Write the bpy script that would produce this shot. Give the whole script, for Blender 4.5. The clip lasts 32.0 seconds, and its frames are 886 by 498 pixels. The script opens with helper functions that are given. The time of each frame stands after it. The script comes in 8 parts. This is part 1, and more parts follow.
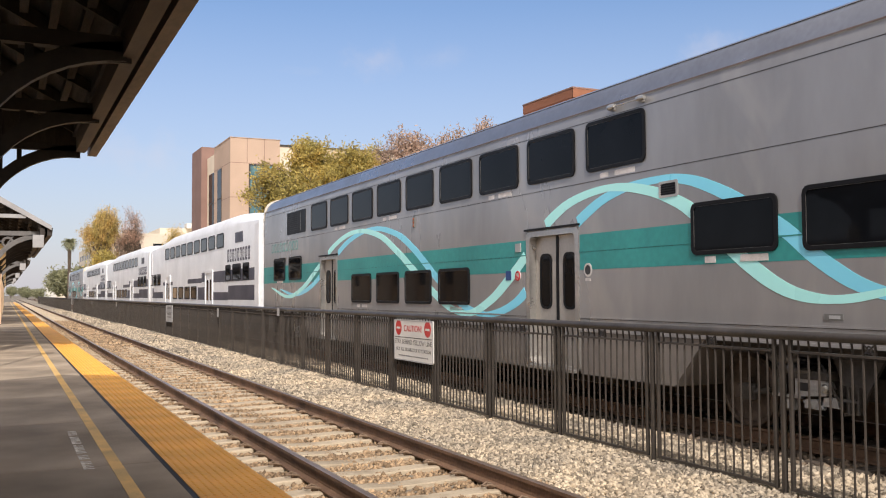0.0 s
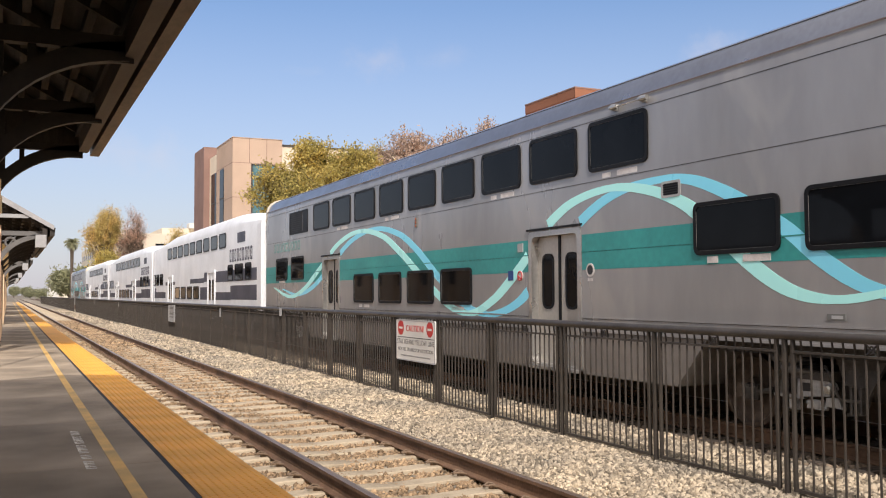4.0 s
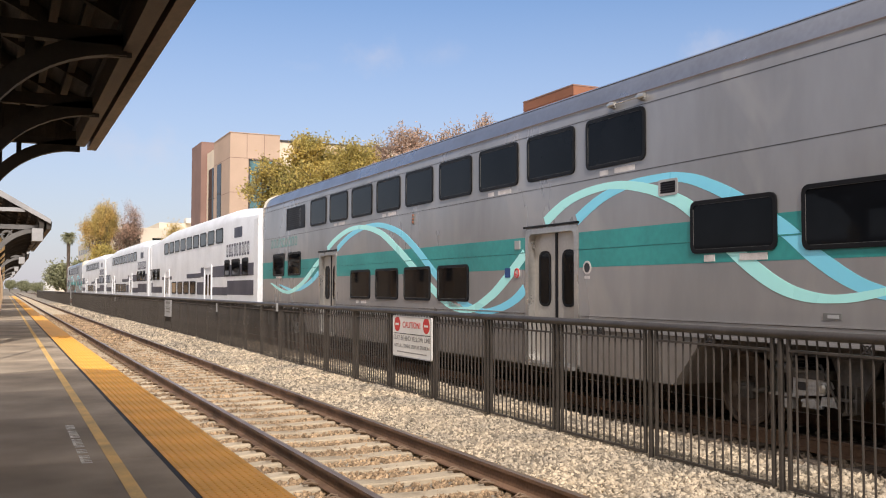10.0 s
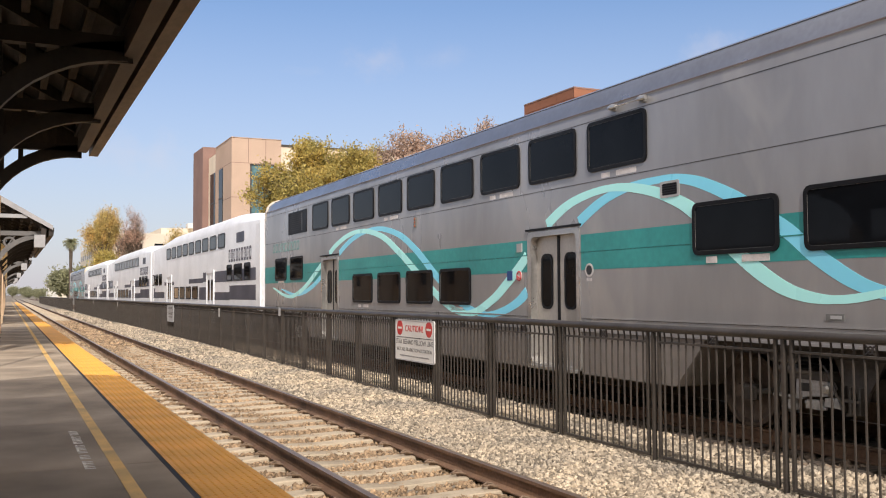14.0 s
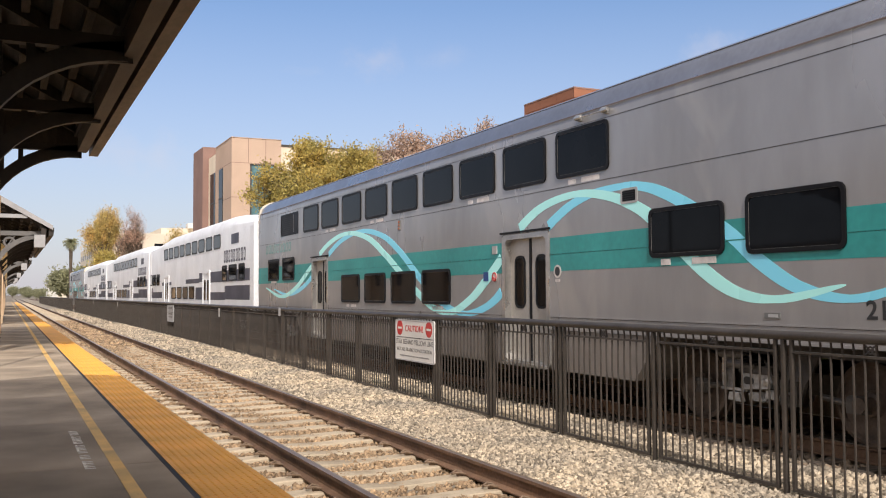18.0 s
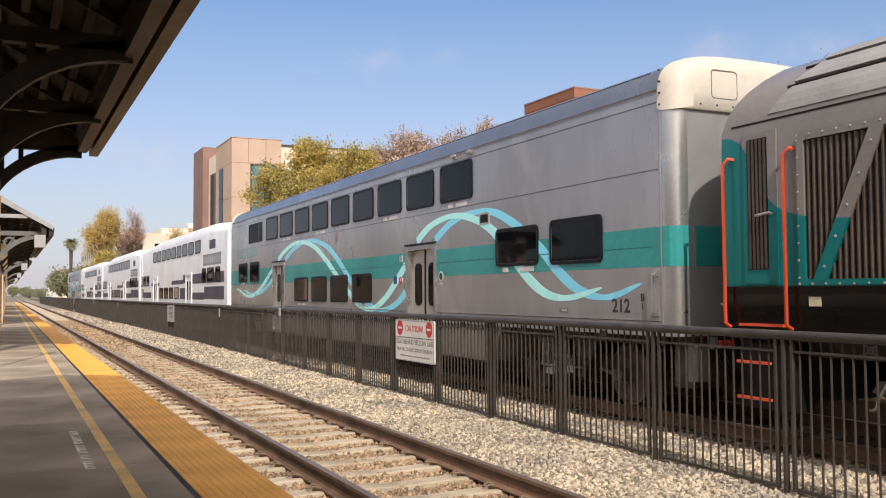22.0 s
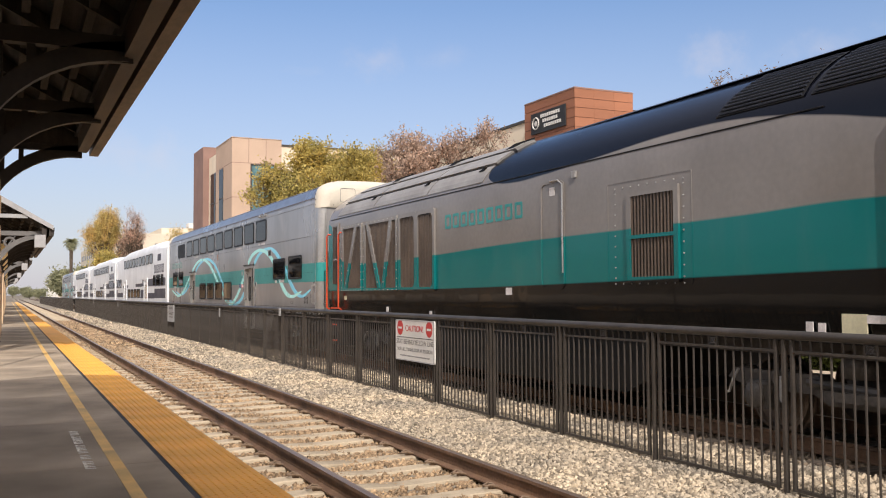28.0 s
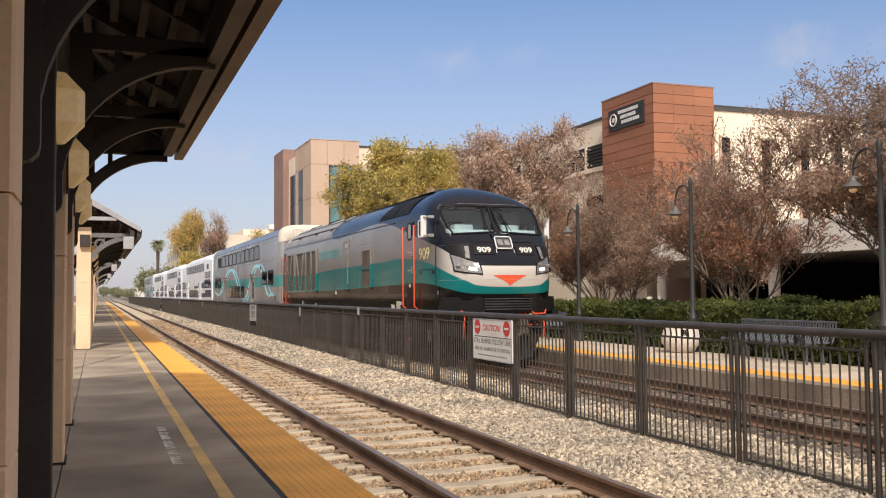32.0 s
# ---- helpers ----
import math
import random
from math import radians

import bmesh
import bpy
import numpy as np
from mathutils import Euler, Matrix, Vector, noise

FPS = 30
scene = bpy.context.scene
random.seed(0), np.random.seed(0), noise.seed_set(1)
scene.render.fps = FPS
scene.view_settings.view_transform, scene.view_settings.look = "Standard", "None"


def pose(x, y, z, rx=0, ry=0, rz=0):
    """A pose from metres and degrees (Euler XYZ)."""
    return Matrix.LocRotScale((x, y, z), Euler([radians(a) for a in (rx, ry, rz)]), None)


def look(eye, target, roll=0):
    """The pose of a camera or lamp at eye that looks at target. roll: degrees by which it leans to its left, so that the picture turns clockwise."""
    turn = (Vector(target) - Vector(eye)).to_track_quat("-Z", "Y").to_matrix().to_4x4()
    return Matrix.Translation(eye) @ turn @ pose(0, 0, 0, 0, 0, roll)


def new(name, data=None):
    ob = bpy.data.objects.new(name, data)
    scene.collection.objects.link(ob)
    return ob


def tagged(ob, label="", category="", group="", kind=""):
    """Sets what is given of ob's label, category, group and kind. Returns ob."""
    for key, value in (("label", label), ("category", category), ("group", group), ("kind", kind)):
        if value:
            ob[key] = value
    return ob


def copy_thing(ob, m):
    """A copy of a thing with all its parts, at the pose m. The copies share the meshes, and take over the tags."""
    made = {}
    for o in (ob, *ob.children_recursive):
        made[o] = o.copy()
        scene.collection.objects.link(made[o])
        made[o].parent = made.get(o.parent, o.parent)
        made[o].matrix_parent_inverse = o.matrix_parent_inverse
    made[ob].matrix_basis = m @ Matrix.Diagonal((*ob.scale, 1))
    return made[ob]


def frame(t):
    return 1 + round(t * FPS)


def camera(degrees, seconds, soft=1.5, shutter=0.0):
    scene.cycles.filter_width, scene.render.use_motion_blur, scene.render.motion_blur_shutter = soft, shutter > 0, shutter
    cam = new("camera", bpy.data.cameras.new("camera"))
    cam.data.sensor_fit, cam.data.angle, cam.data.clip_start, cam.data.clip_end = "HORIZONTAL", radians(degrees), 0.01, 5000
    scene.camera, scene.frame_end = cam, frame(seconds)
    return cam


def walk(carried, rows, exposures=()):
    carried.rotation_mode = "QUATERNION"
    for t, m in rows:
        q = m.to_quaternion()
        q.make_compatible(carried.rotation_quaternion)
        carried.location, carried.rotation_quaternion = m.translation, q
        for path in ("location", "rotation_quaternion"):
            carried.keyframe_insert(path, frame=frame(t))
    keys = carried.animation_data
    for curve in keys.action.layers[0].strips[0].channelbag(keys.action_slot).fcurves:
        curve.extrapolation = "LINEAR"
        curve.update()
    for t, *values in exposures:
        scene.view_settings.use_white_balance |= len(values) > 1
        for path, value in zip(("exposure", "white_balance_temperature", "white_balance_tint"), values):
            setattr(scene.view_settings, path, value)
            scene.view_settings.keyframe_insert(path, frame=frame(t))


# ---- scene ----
# Metres; z = 0 is the top of the rails, +y runs along the tracks, +x across them. Local train y grows away from the camera.
X1, X2 = 3.493, 9.086            # centre lines of the two tracks
EYE = (0.0, 0.0, 1.664)
GAUGE = 1.435
cam = camera(51.58, 32.0, soft=1.08)


def aim(yaw, pitch, roll):
    """Camera pose from its bearing off the track line, its tilt and its lean, in degrees."""
    y, p, r = radians(yaw), radians(pitch), radians(roll)
    right = Vector((math.cos(y), -math.sin(y), 0))
    ahead = Vector((math.sin(y) * math.cos(p), math.cos(y) * math.cos(p), math.sin(p)))
    up = right.cross(ahead)
    right, up = right * math.cos(r) + up * math.sin(r), up * math.cos(r) - right * math.sin(r)
    m = Matrix((right, up, -ahead)).transposed().to_4x4()
    m.translation = EYE
    return m


walk(cam, [(t, aim(a, b, c)) for t, a, b, c in (
    (0, 25.496, 2.724, -0.323),
    (0.5, 25.398, 2.726, -0.303),
    (1, 25.353, 2.728, -0.353),
    (3.5, 25.358, 2.725, -0.306),
    (6, 25.358, 2.725, -0.306),
    (6.5, 25.327, 2.694, -0.225),
    (7, 25.473, 2.57, 0.119),
    (7.5, 25.586, 2.534, 0.146),
    (8, 25.644, 2.533, 0.131),
    (8.5, 25.644, 2.533, 0.131),
    (9, 25.58, 2.524, 0.088),
    (10, 25.541, 2.515, 0.098),
    (10.5, 25.522, 2.585, -0.26),
    (11, 25.447, 2.725, -0.313),
    (12, 25.419, 2.727, -0.301),
    (14.5, 25.419, 2.727, -0.301),
    (18, 25.419, 2.727, -0.301),
    (22, 25.407, 2.724, -0.317),
    (25.5, 25.407, 2.724, -0.317),
    (27.5, 25.407, 2.724, -0.317),
    (29, 25.37, 2.728, -0.29),
    (30, 25.358, 2.725, -0.306),
    (31, 25.358, 2.725, -0.306),
    (31.3, 25.288, 2.725, -0.306),
    (31.4, 25.158, 2.755, -0.316),
    (31.5, 24.758, 2.791, -0.328),
    (31.6, 23.608, 2.775, -0.356),
    (31.7, 22.308, 2.755, -0.386),
    (31.8, 21.608, 2.735, -0.406),
    (31.9, 20.958, 2.715, -0.436),
    (32, 20.598, 2.704, -0.447))], exposures=[(0, -0.08, 6650, 13.4), (29, -0.08, 6650, 13.4), (31, -0.14, 6700, 13.5), (32, -0.18, 6700, 13.5)])

# world and sun
SUN = Vector((0.30, 1.12, -1.0)).normalized()      # the way the light travels
sun_el = math.asin(-SUN.z)
sun_az = math.atan2(-SUN.x, -SUN.y)
world = bpy.data.worlds.new("sky")
scene.world = world
world.use_nodes = True
wn, wl = world.node_tree.nodes, world.node_tree.links
wn.clear()
sky = wn.new("ShaderNodeTexSky")
sky.sky_type, sky.sun_disc = "NISHITA", False
sky.sun_elevation, sky.sun_rotation = sun_el, sun_az
sky.air_density, sky.dust_density, sky.ozone_density = 1.0, 0.25, 2.4
w_tc = wn.new("ShaderNodeTexCoord")
w_map = wn.new("ShaderNodeMapping")
w_map.inputs["Scale"].default_value = (1.8, 1.8, 4.2)
w_noise = wn.new("ShaderNodeTexNoise")
w_noise.inputs["Scale"].default_value, w_noise.inputs["Detail"].default_value = 2.2, 7
w_noise.inputs["Roughness"].default_value = 0.6
w_ramp = wn.new("ShaderNodeValToRGB")
w_ramp.color_ramp.elements[0].position, w_ramp.color_ramp.elements[0].color = 0.60, (0, 0, 0, 1)
w_ramp.color_ramp.elements[1].position, w_ramp.color_ramp.elements[1].color = 0.88, (0.42, 0.42, 0.42, 1)
w_mix = wn.new("ShaderNodeMix")
w_mix.data_type = "RGBA"
w_mix.inputs["B"].default_value = (5.6, 5.7, 6.2, 1)
w_bg = wn.new("ShaderNodeBackground")
w_bg.inputs["Strength"].default_value = 0.13
w_out = wn.new("ShaderNodeOutputWorld")
wl.new(w_tc.outputs["Generated"], w_map.inputs["Vector"])
wl.new(w_map.outputs["Vector"], w_noise.inputs["Vector"])
wl.new(w_noise.outputs["Fac"], w_ramp.inputs["Fac"])
wl.new(w_ramp.outputs["Color"], w_mix.inputs["Factor"])
w_sep = wn.new("ShaderNodeSeparateXYZ")
w_low = wn.new("ShaderNodeMapRange")
w_low.inputs["From Min"].default_value, w_low.inputs["From Max"].default_value = 0.0, 0.30
w_low.inputs["To Min"].default_value, w_low.inputs["To Max"].default_value = 0.86, 0.0
w_haze = wn.new("ShaderNodeMix")
w_haze.data_type = "RGBA"
w_haze.inputs["B"].default_value = (3.95, 4.0, 4.95, 1)      # lavender haze low over the town
wl.new(w_tc.outputs["Generated"], w_sep.inputs[0])
wl.new(w_sep.outputs["Z"], w_low.inputs["Value"])
wl.new(w_low.outputs["Result"], w_haze.inputs["Factor"])
w_dot = wn.new("ShaderNodeVectorMath")
w_dot.operation = "DOT_PRODUCT"
w_dot.inputs[1].default_value = -SUN
w_near = wn.new("ShaderNodeMapRange")
w_near.interpolation_type = "SMOOTHSTEP"
w_near.inputs["From Min"].default_value, w_near.inputs["From Max"].default_value, w_near.inputs["To Max"].default_value = -0.45, 0.95, 0.92
w_glow = wn.new("ShaderNodeMix")
w_glow.data_type = "RGBA"
w_glow.inputs["B"].default_value = (10.8, 10.0, 9.1, 1)       # pale veil that thickens towards the sun
wl.new(w_tc.outputs["Generated"], w_dot.inputs[0])
wl.new(w_dot.outputs["Value"], w_near.inputs["Value"])
wl.new(w_near.outputs["Result"], w_glow.inputs["Factor"])
w_hue = wn.new("ShaderNodeHueSaturation")
w_hue.inputs["Saturation"].default_value, w_hue.inputs["Value"].default_value = 1.06, 1.14
w_hue.inputs["Hue"].default_value = 0.504
wl.new(sky.outputs["Color"], w_hue.inputs["Color"])
wl.new(w_hue.outputs["Color"], w_glow.inputs["A"])
wl.new(w_glow.outputs["Result"], w_haze.inputs["A"])
wl.new(w_haze.outputs["Result"], w_mix.inputs["A"])
sky_colour = w_mix.outputs["Result"]
w_puff = wn.new("ShaderNodeTexNoise")
w_puff.inputs["Scale"].default_value, w_puff.inputs["Detail"].default_value, w_puff.inputs["Roughness"].default_value = 26.0, 6, 0.62
wl.new(w_tc.outputs["Generated"], w_puff.inputs["Vector"])
# a few faint wisps: direction, half width, half height, strength
for at, wide, high, dense in (((0.349, 0.904, 0.246), 0.030, 0.022, 0.30),
                             ((0.114, 0.983, 0.145), 0.060, 0.026, 0.26),
                             ((0.653, 0.719, 0.236), 0.042, 0.026, 0.34),
                             ((0.722, 0.649, 0.240), 0.045, 0.018, 0.26),
                             ((0.419, 0.872, 0.252), 0.030, 0.016, 0.12)):
    w_off = wn.new("ShaderNodeVectorMath")
    w_off.operation = "SUBTRACT"
    w_off.inputs[1].default_value = at
    w_sc = wn.new("ShaderNodeVectorMath")
    w_sc.operation = "MULTIPLY"
    w_sc.inputs[1].default_value = (1 / wide, 1 / wide, 1 / high)
    w_len = wn.new("ShaderNodeVectorMath")
    w_len.operation = "LENGTH"
    w_sum = wn.new("ShaderNodeMath")
    w_sum.operation = "MULTIPLY_ADD"
    w_sum.inputs[1].default_value = 2.6
    w_cov = wn.new("ShaderNodeMapRange")
    w_cov.interpolation_type = "SMOOTHSTEP"
    w_cov.inputs["From Min"].default_value, w_cov.inputs["From Max"].default_value = 2.5, 1.0
    w_cov.inputs["To Max"].default_value = dense
    w_wisp = wn.new("ShaderNodeMix")
    w_wisp.data_type = "RGBA"
    w_wisp.inputs["B"].default_value = (6.0, 5.8, 6.2, 1)
    wl.new(w_tc.outputs["Generated"], w_off.inputs[0])
    wl.new(w_off.outputs["Vector"], w_sc.inputs[0])
    wl.new(w_sc.outputs["Vector"], w_len.inputs[0])
    wl.new(w_puff.outputs["Fac"], w_sum.inputs[0])
    wl.new(w_len.outputs["Value"], w_sum.inputs[2])
    wl.new(w_sum.outputs[0], w_cov.inputs["Value"])
    wl.new(w_cov.outputs["Result"], w_wisp.inputs["Factor"])
    wl.new(sky_colour, w_wisp.inputs["A"])
    sky_colour = w_wisp.outputs["Result"]
wl.new(sky_colour, w_bg.inputs["Color"])
wl.new(w_bg.outputs["Background"], w_out.inputs["Surface"])
sun = new("sun", bpy.data.lights.new("sun", "SUN"))
sun.data.energy, sun.data.angle, sun.data.color = 4.0, radians(0.6), (1.0, 0.955, 0.89)
sun.matrix_world = look((0, 0, 60), Vector((0, 0, 60)) + SUN)

# ---- materials ----
MATS = {}


def surf(name, col, rough=0.7, metal=0.0, var=0.15, big=1.5, fine=30.0, bump=0.15, tint=None, spec=0.5, per_object=0.0, per_island=0.0, stretch=None, coat=0.0, stain=0.0):
    """A painted or raw surface: colour varied at two scales, fine relief, uneven gloss."""
    if name in MATS:
        return MATS[name]
    m = bpy.data.materials.new(name)
    m.use_nodes = True
    n, l = m.node_tree.nodes, m.node_tree.links
    b = n["Principled BSDF"]
    b.inputs["Metallic"].default_value = metal
    b.inputs["Specular IOR Level"].default_value = spec
    b.inputs["Coat Weight"].default_value = coat
    tc = n.new("ShaderNodeTexCoord")
    vec = tc.outputs["Object"]
    if stretch:
        mp = n.new("ShaderNodeMapping")
        mp.inputs["Scale"].default_value = stretch
        l.new(vec, mp.inputs["Vector"])
        vec = mp.outputs["Vector"]
    n1, n2 = n.new("ShaderNodeTexNoise"), n.new("ShaderNodeTexNoise")
    n1.inputs["Scale"].default_value, n1.inputs["Detail"].default_value = big, 5
    n2.inputs["Scale"].default_value, n2.inputs["Detail"].default_value = fine, 4
    l.new(vec, n1.inputs["Vector"])
    l.new(vec, n2.inputs["Vector"])
    c2 = tint or tuple(c * (1 - 2.2 * var) for c in col)
    c1 = tuple(min(1, c * (1 + var)) for c in col)
    mix = n.new("ShaderNodeMix")
    mix.data_type = "RGBA"
    mix.inputs["A"].default_value, mix.inputs["B"].default_value = (*c1, 1), (*c2, 1)
    ramp = n.new("ShaderNodeMapRange")
    ramp.inputs["From Min"].default_value, ramp.inputs["From Max"].default_value = 0.32, 0.72
    l.new(n1.outputs["Fac"], ramp.inputs["Value"])
    l.new(ramp.outputs["Result"], mix.inputs["Factor"])
    hsv = n.new("ShaderNodeHueSaturation")
    vr = n.new("ShaderNodeMapRange")
    vr.inputs["From Min"].default_value, vr.inputs["From Max"].default_value = 0.25, 0.75
    vr.inputs["To Min"].default_value, vr.inputs["To Max"].default_value = 1 - var, 1 + var
    l.new(n2.outputs["Fac"], vr.inputs["Value"])
    val = vr.outputs["Result"]
    for amount, node, out in ((per_object, "ShaderNodeObjectInfo", "Random"), (per_island, "ShaderNodeNewGeometry", "Random Per Island")):
        if amount:
            src = n.new(node)
            r2 = n.new("ShaderNodeMapRange")
            r2.inputs["To Min"].default_value, r2.inputs["To Max"].default_value = 1 - amount, 1 + amount
            l.new(src.outputs[out], r2.inputs["Value"])
            mu = n.new("ShaderNodeMath")
            mu.operation = "MULTIPLY"
            l.new(val, mu.inputs[0])
            l.new(r2.outputs["Result"], mu.inputs[1])
            val = mu.outputs[0]
    l.new(val, hsv.inputs["Value"])
    l.new(mix.outputs["Result"], hsv.inputs["Color"])
    colour = hsv.outputs["Color"]
    if stain:
        n3 = n.new("ShaderNodeTexNoise")
        n3.inputs["Scale"].default_value, n3.inputs["Detail"].default_value, n3.inputs["Roughness"].default_value = big * 0.6, 8, 0.7
        l.new(vec, n3.inputs["Vector"])
        r3 = n.new("ShaderNodeMapRange")
        r3.inputs["From Min"].default_value, r3.inputs["From Max"].default_value = 0.52, 0.75
        r3.inputs["To Max"].default_value = stain
        l.new(n3.outputs["Fac"], r3.inputs["Value"])
        m3 = n.new("ShaderNodeMix")
        m3.data_type = "RGBA"
        m3.inputs["B"].default_value = (col[0] * 0.3, col[1] * 0.27, col[2] * 0.24, 1)
        l.new(r3.outputs["Result"], m3.inputs["Factor"])
        l.new(colour, m3.inputs["A"])
        colour = m3.outputs["Result"]
    l.new(colour, b.inputs["Base Color"])
    rr_ = n.new("ShaderNodeMapRange")
    rr_.inputs["To Min"].default_value, rr_.inputs["To Max"].default_value = max(0.02, rough - 0.12), min(1, rough + 0.12)
    l.new(n1.outputs["Fac"], rr_.inputs["Value"])
    l.new(rr_.outputs["Result"], b.inputs["Roughness"])
    if bump:
        bp = n.new("ShaderNodeBump")
        bp.inputs["Strength"].default_value, bp.inputs["Distance"].default_value = bump, 0.02
        l.new(n2.outputs["Fac"], bp.inputs["Height"])
        l.new(bp.outputs["Normal"], b.inputs["Normal"])
    MATS[name] = m
    return m


def glass(name, col, rough=0.04, spec=0.12):
    """Tinted window glass over a dark interior."""
    if name in MATS:
        return MATS[name]
    m = surf(name, col, rough=rough + 0.12, var=0.2, big=0.8, fine=3.0, bump=0.0, spec=spec)
    b = m.node_tree.nodes["Principled BSDF"]
    m.node_tree.links.remove(b.inputs["Roughness"].links[0])
    b.inputs["Roughness"].default_value = rough
    m.node_tree.nodes["Principled BSDF"].inputs["Coat Weight"].default_value = 0.0
    return m


# ---- shape helpers ----
def part(name, bm, material, parent=None, label="", smooth=0.0):
    bmesh.ops.recalc_face_normals(bm, faces=bm.faces)
    me = bpy.data.meshes.new(name)
    bm.to_mesh(me)
    bm.free()
    for m in material if isinstance(material, (list, tuple)) else (material,):
        me.materials.append(m)
    if smooth:
        me.shade_smooth()
        me.set_sharp_from_angle(angle=radians(smooth))
    ob = new(name, me)
    ob.parent = parent
    if label:
        ob["label"] = label
    return ob


def share(ob, name, m, parent=None):
    """Another object on the same mesh, moved by m."""
    o = new(name, ob.data)
    o.parent = parent if parent is not None else ob.parent
    o.matrix_basis = m
    return o


def thing(name, m, label, category, group="", kind=""):
    ob = new(name)
    ob.empty_display_size = 0.3
    ob.matrix_basis = m
    return tagged(ob, label, category, group, kind)


def box(bm, x0, x1, y0, y1, z0, z1, mat=0):
    v = [bm.verts.new((x, y, z)) for z in (z0, z1) for y in (y0, y1) for x in (x0, x1)]
    for q in ((0, 2, 3, 1), (4, 5, 7, 6), (0, 1, 5, 4), (2, 6, 7, 3), (0, 4, 6, 2), (1, 3, 7, 5)):
        bm.faces.new([v[i] for i in q]).material_index = mat
    return v


def bbox(bm, x0, x1, y0, y1, z0, z1, c=0.01):
    """A box with chamfered upright and top edges."""
    def ring(i, z):
        a, b, d, e = x0 + i, x1 - i, y0 + i, y1 - i
        k = min(c, (b - a) / 3, (e - d) / 3)
        return [(a + k, d, z), (b - k, d, z), (b, d + k, z), (b, e - k, z), (b - k, e, z), (a + k, e, z), (a, e - k, z), (a, d + k, z)]
    loft(bm, [ring(0, z0), ring(0, z1 - c), ring(c * 0.7, z1)])


def loft(bm, rings, cap=True, closed=True):
    vs = [[bm.verts.new(p) for p in r] for r in rings]
    n = len(vs[0])
    for a, b in zip(vs, vs[1:]):
        for i in range(n if closed else n - 1):
            j = (i + 1) % n
            bm.faces.new((a[i], a[j], b[j], b[i]))
    if cap and closed:
        bm.faces.new(vs[0][::-1])
        bm.faces.new(vs[-1])
    return vs


def prism(bm, pts, x0, x1, axis="x"):
    """A polygon extruded along an axis: pts are (y, z) for x, (x, z) for y, (x, y) for z."""
    put = {"x": lambda p, k: (k, p[0], p[1]), "y": lambda p, k: (p[0], k, p[1]), "z": lambda p, k: (p[0], p[1], k)}[axis]
    loft(bm, [[put(p, x0) for p in pts], [put(p, x1) for p in pts]])


def ringframe(bm, outer, inner, x0, x1, axis="x"):
    put = {"x": lambda p, k: (k, p[0], p[1]), "y": lambda p, k: (p[0], k, p[1]), "z": lambda p, k: (p[0], p[1], k)}[axis]
    rings = [[put(p, k) for p in s] for s, k in ((outer, x0), (outer, x1), (inner, x1), (inner, x0), (outer, x0))]
    loft(bm, rings, cap=False)
    bmesh.ops.remove_doubles(bm, verts=bm.verts, dist=1e-5)


def rr(a0, a1, b0, b1, r, n=3):
    """Points of a rectangle with rounded corners."""
    out = []
    for cx, cy, s in ((a1 - r, b1 - r, 0), (a0 + r, b1 - r, 90), (a0 + r, b0 + r, 180), (a1 - r, b0 + r, 270)):
        for i in range(n + 1):
            a = radians(s + 90 * i / n)
            out.append((cx + r * math.cos(a), cy + r * math.sin(a)))
    return out


def tube(bm, pts, r, seg=8, r1=None, cap=True):
    """A round bar through the points, tapering from r to r1."""
    pts = [Vector(p) for p in pts]
    r1 = r if r1 is None else r1
    rings, last = [], None
    for i, p in enumerate(pts):
        d = (pts[min(i + 1, len(pts) - 1)] - pts[max(i - 1, 0)]).normalized()
        if last is None:
            last = d.orthogonal().normalized()
        u = (last - d * last.dot(d)).normalized()
        last, w = u, d.cross(u)
        q = r + (r1 - r) * i / max(1, len(pts) - 1)
        rings.append([p + (u * math.cos(2 * math.pi * k / seg) + w * math.sin(2 * math.pi * k / seg)) * q for k in range(seg)])
    loft(bm, rings, cap=cap)


def lathe(bm, prof, centre=(0, 0, 0), seg=16, axis="z"):
    """(radius, height) pairs turned about an axis."""
    c = Vector(centre)
    put = {"z": lambda x, y, h: Vector((x, y, h)), "x": lambda x, y, h: Vector((h, x, y)), "y": lambda x, y, h: Vector((y, h, x))}[axis]
    loft(bm, [[c + put(max(r, 1e-4) * math.cos(2 * math.pi * k / seg), max(r, 1e-4) * math.sin(2 * math.pi * k / seg), h) for k in range(seg)] for r, h in prof])


def nb():
    return bmesh.new()


def words(name, text, size, m, material, parent, depth=0.002, align="LEFT", sx=1.0, bold=0.0):
    """Lettering as a thin mesh: the text runs along local x, upright along local y."""
    cu = bpy.data.curves.new(name, "FONT")
    cu.body, cu.size, cu.extrude, cu.align_x, cu.offset = text, size, depth, align, bold
    tmp = new(name + "_tmp", cu)
    me = bpy.data.meshes.new_from_object(tmp.evaluated_get(bpy.context.evaluated_depsgraph_get()))
    bpy.data.objects.remove(tmp)
    bpy.data.curves.remove(cu)
    me.materials.clear()
    me.materials.append(material)
    me.transform(m @ Matrix.Diagonal((sx, 1, 1, 1)))
    ob = new(name, me)
    ob.parent = parent
    return ob


def facing_west(y, z, x, dy=1):
    """Pose of lettering on a side wall that faces -x: the text runs towards -y for dy = -1."""
    return Matrix(((0, 0, -1, x), (-1, 0, 0, y), (0, 1, 0, z), (0, 0, 0, 1)))

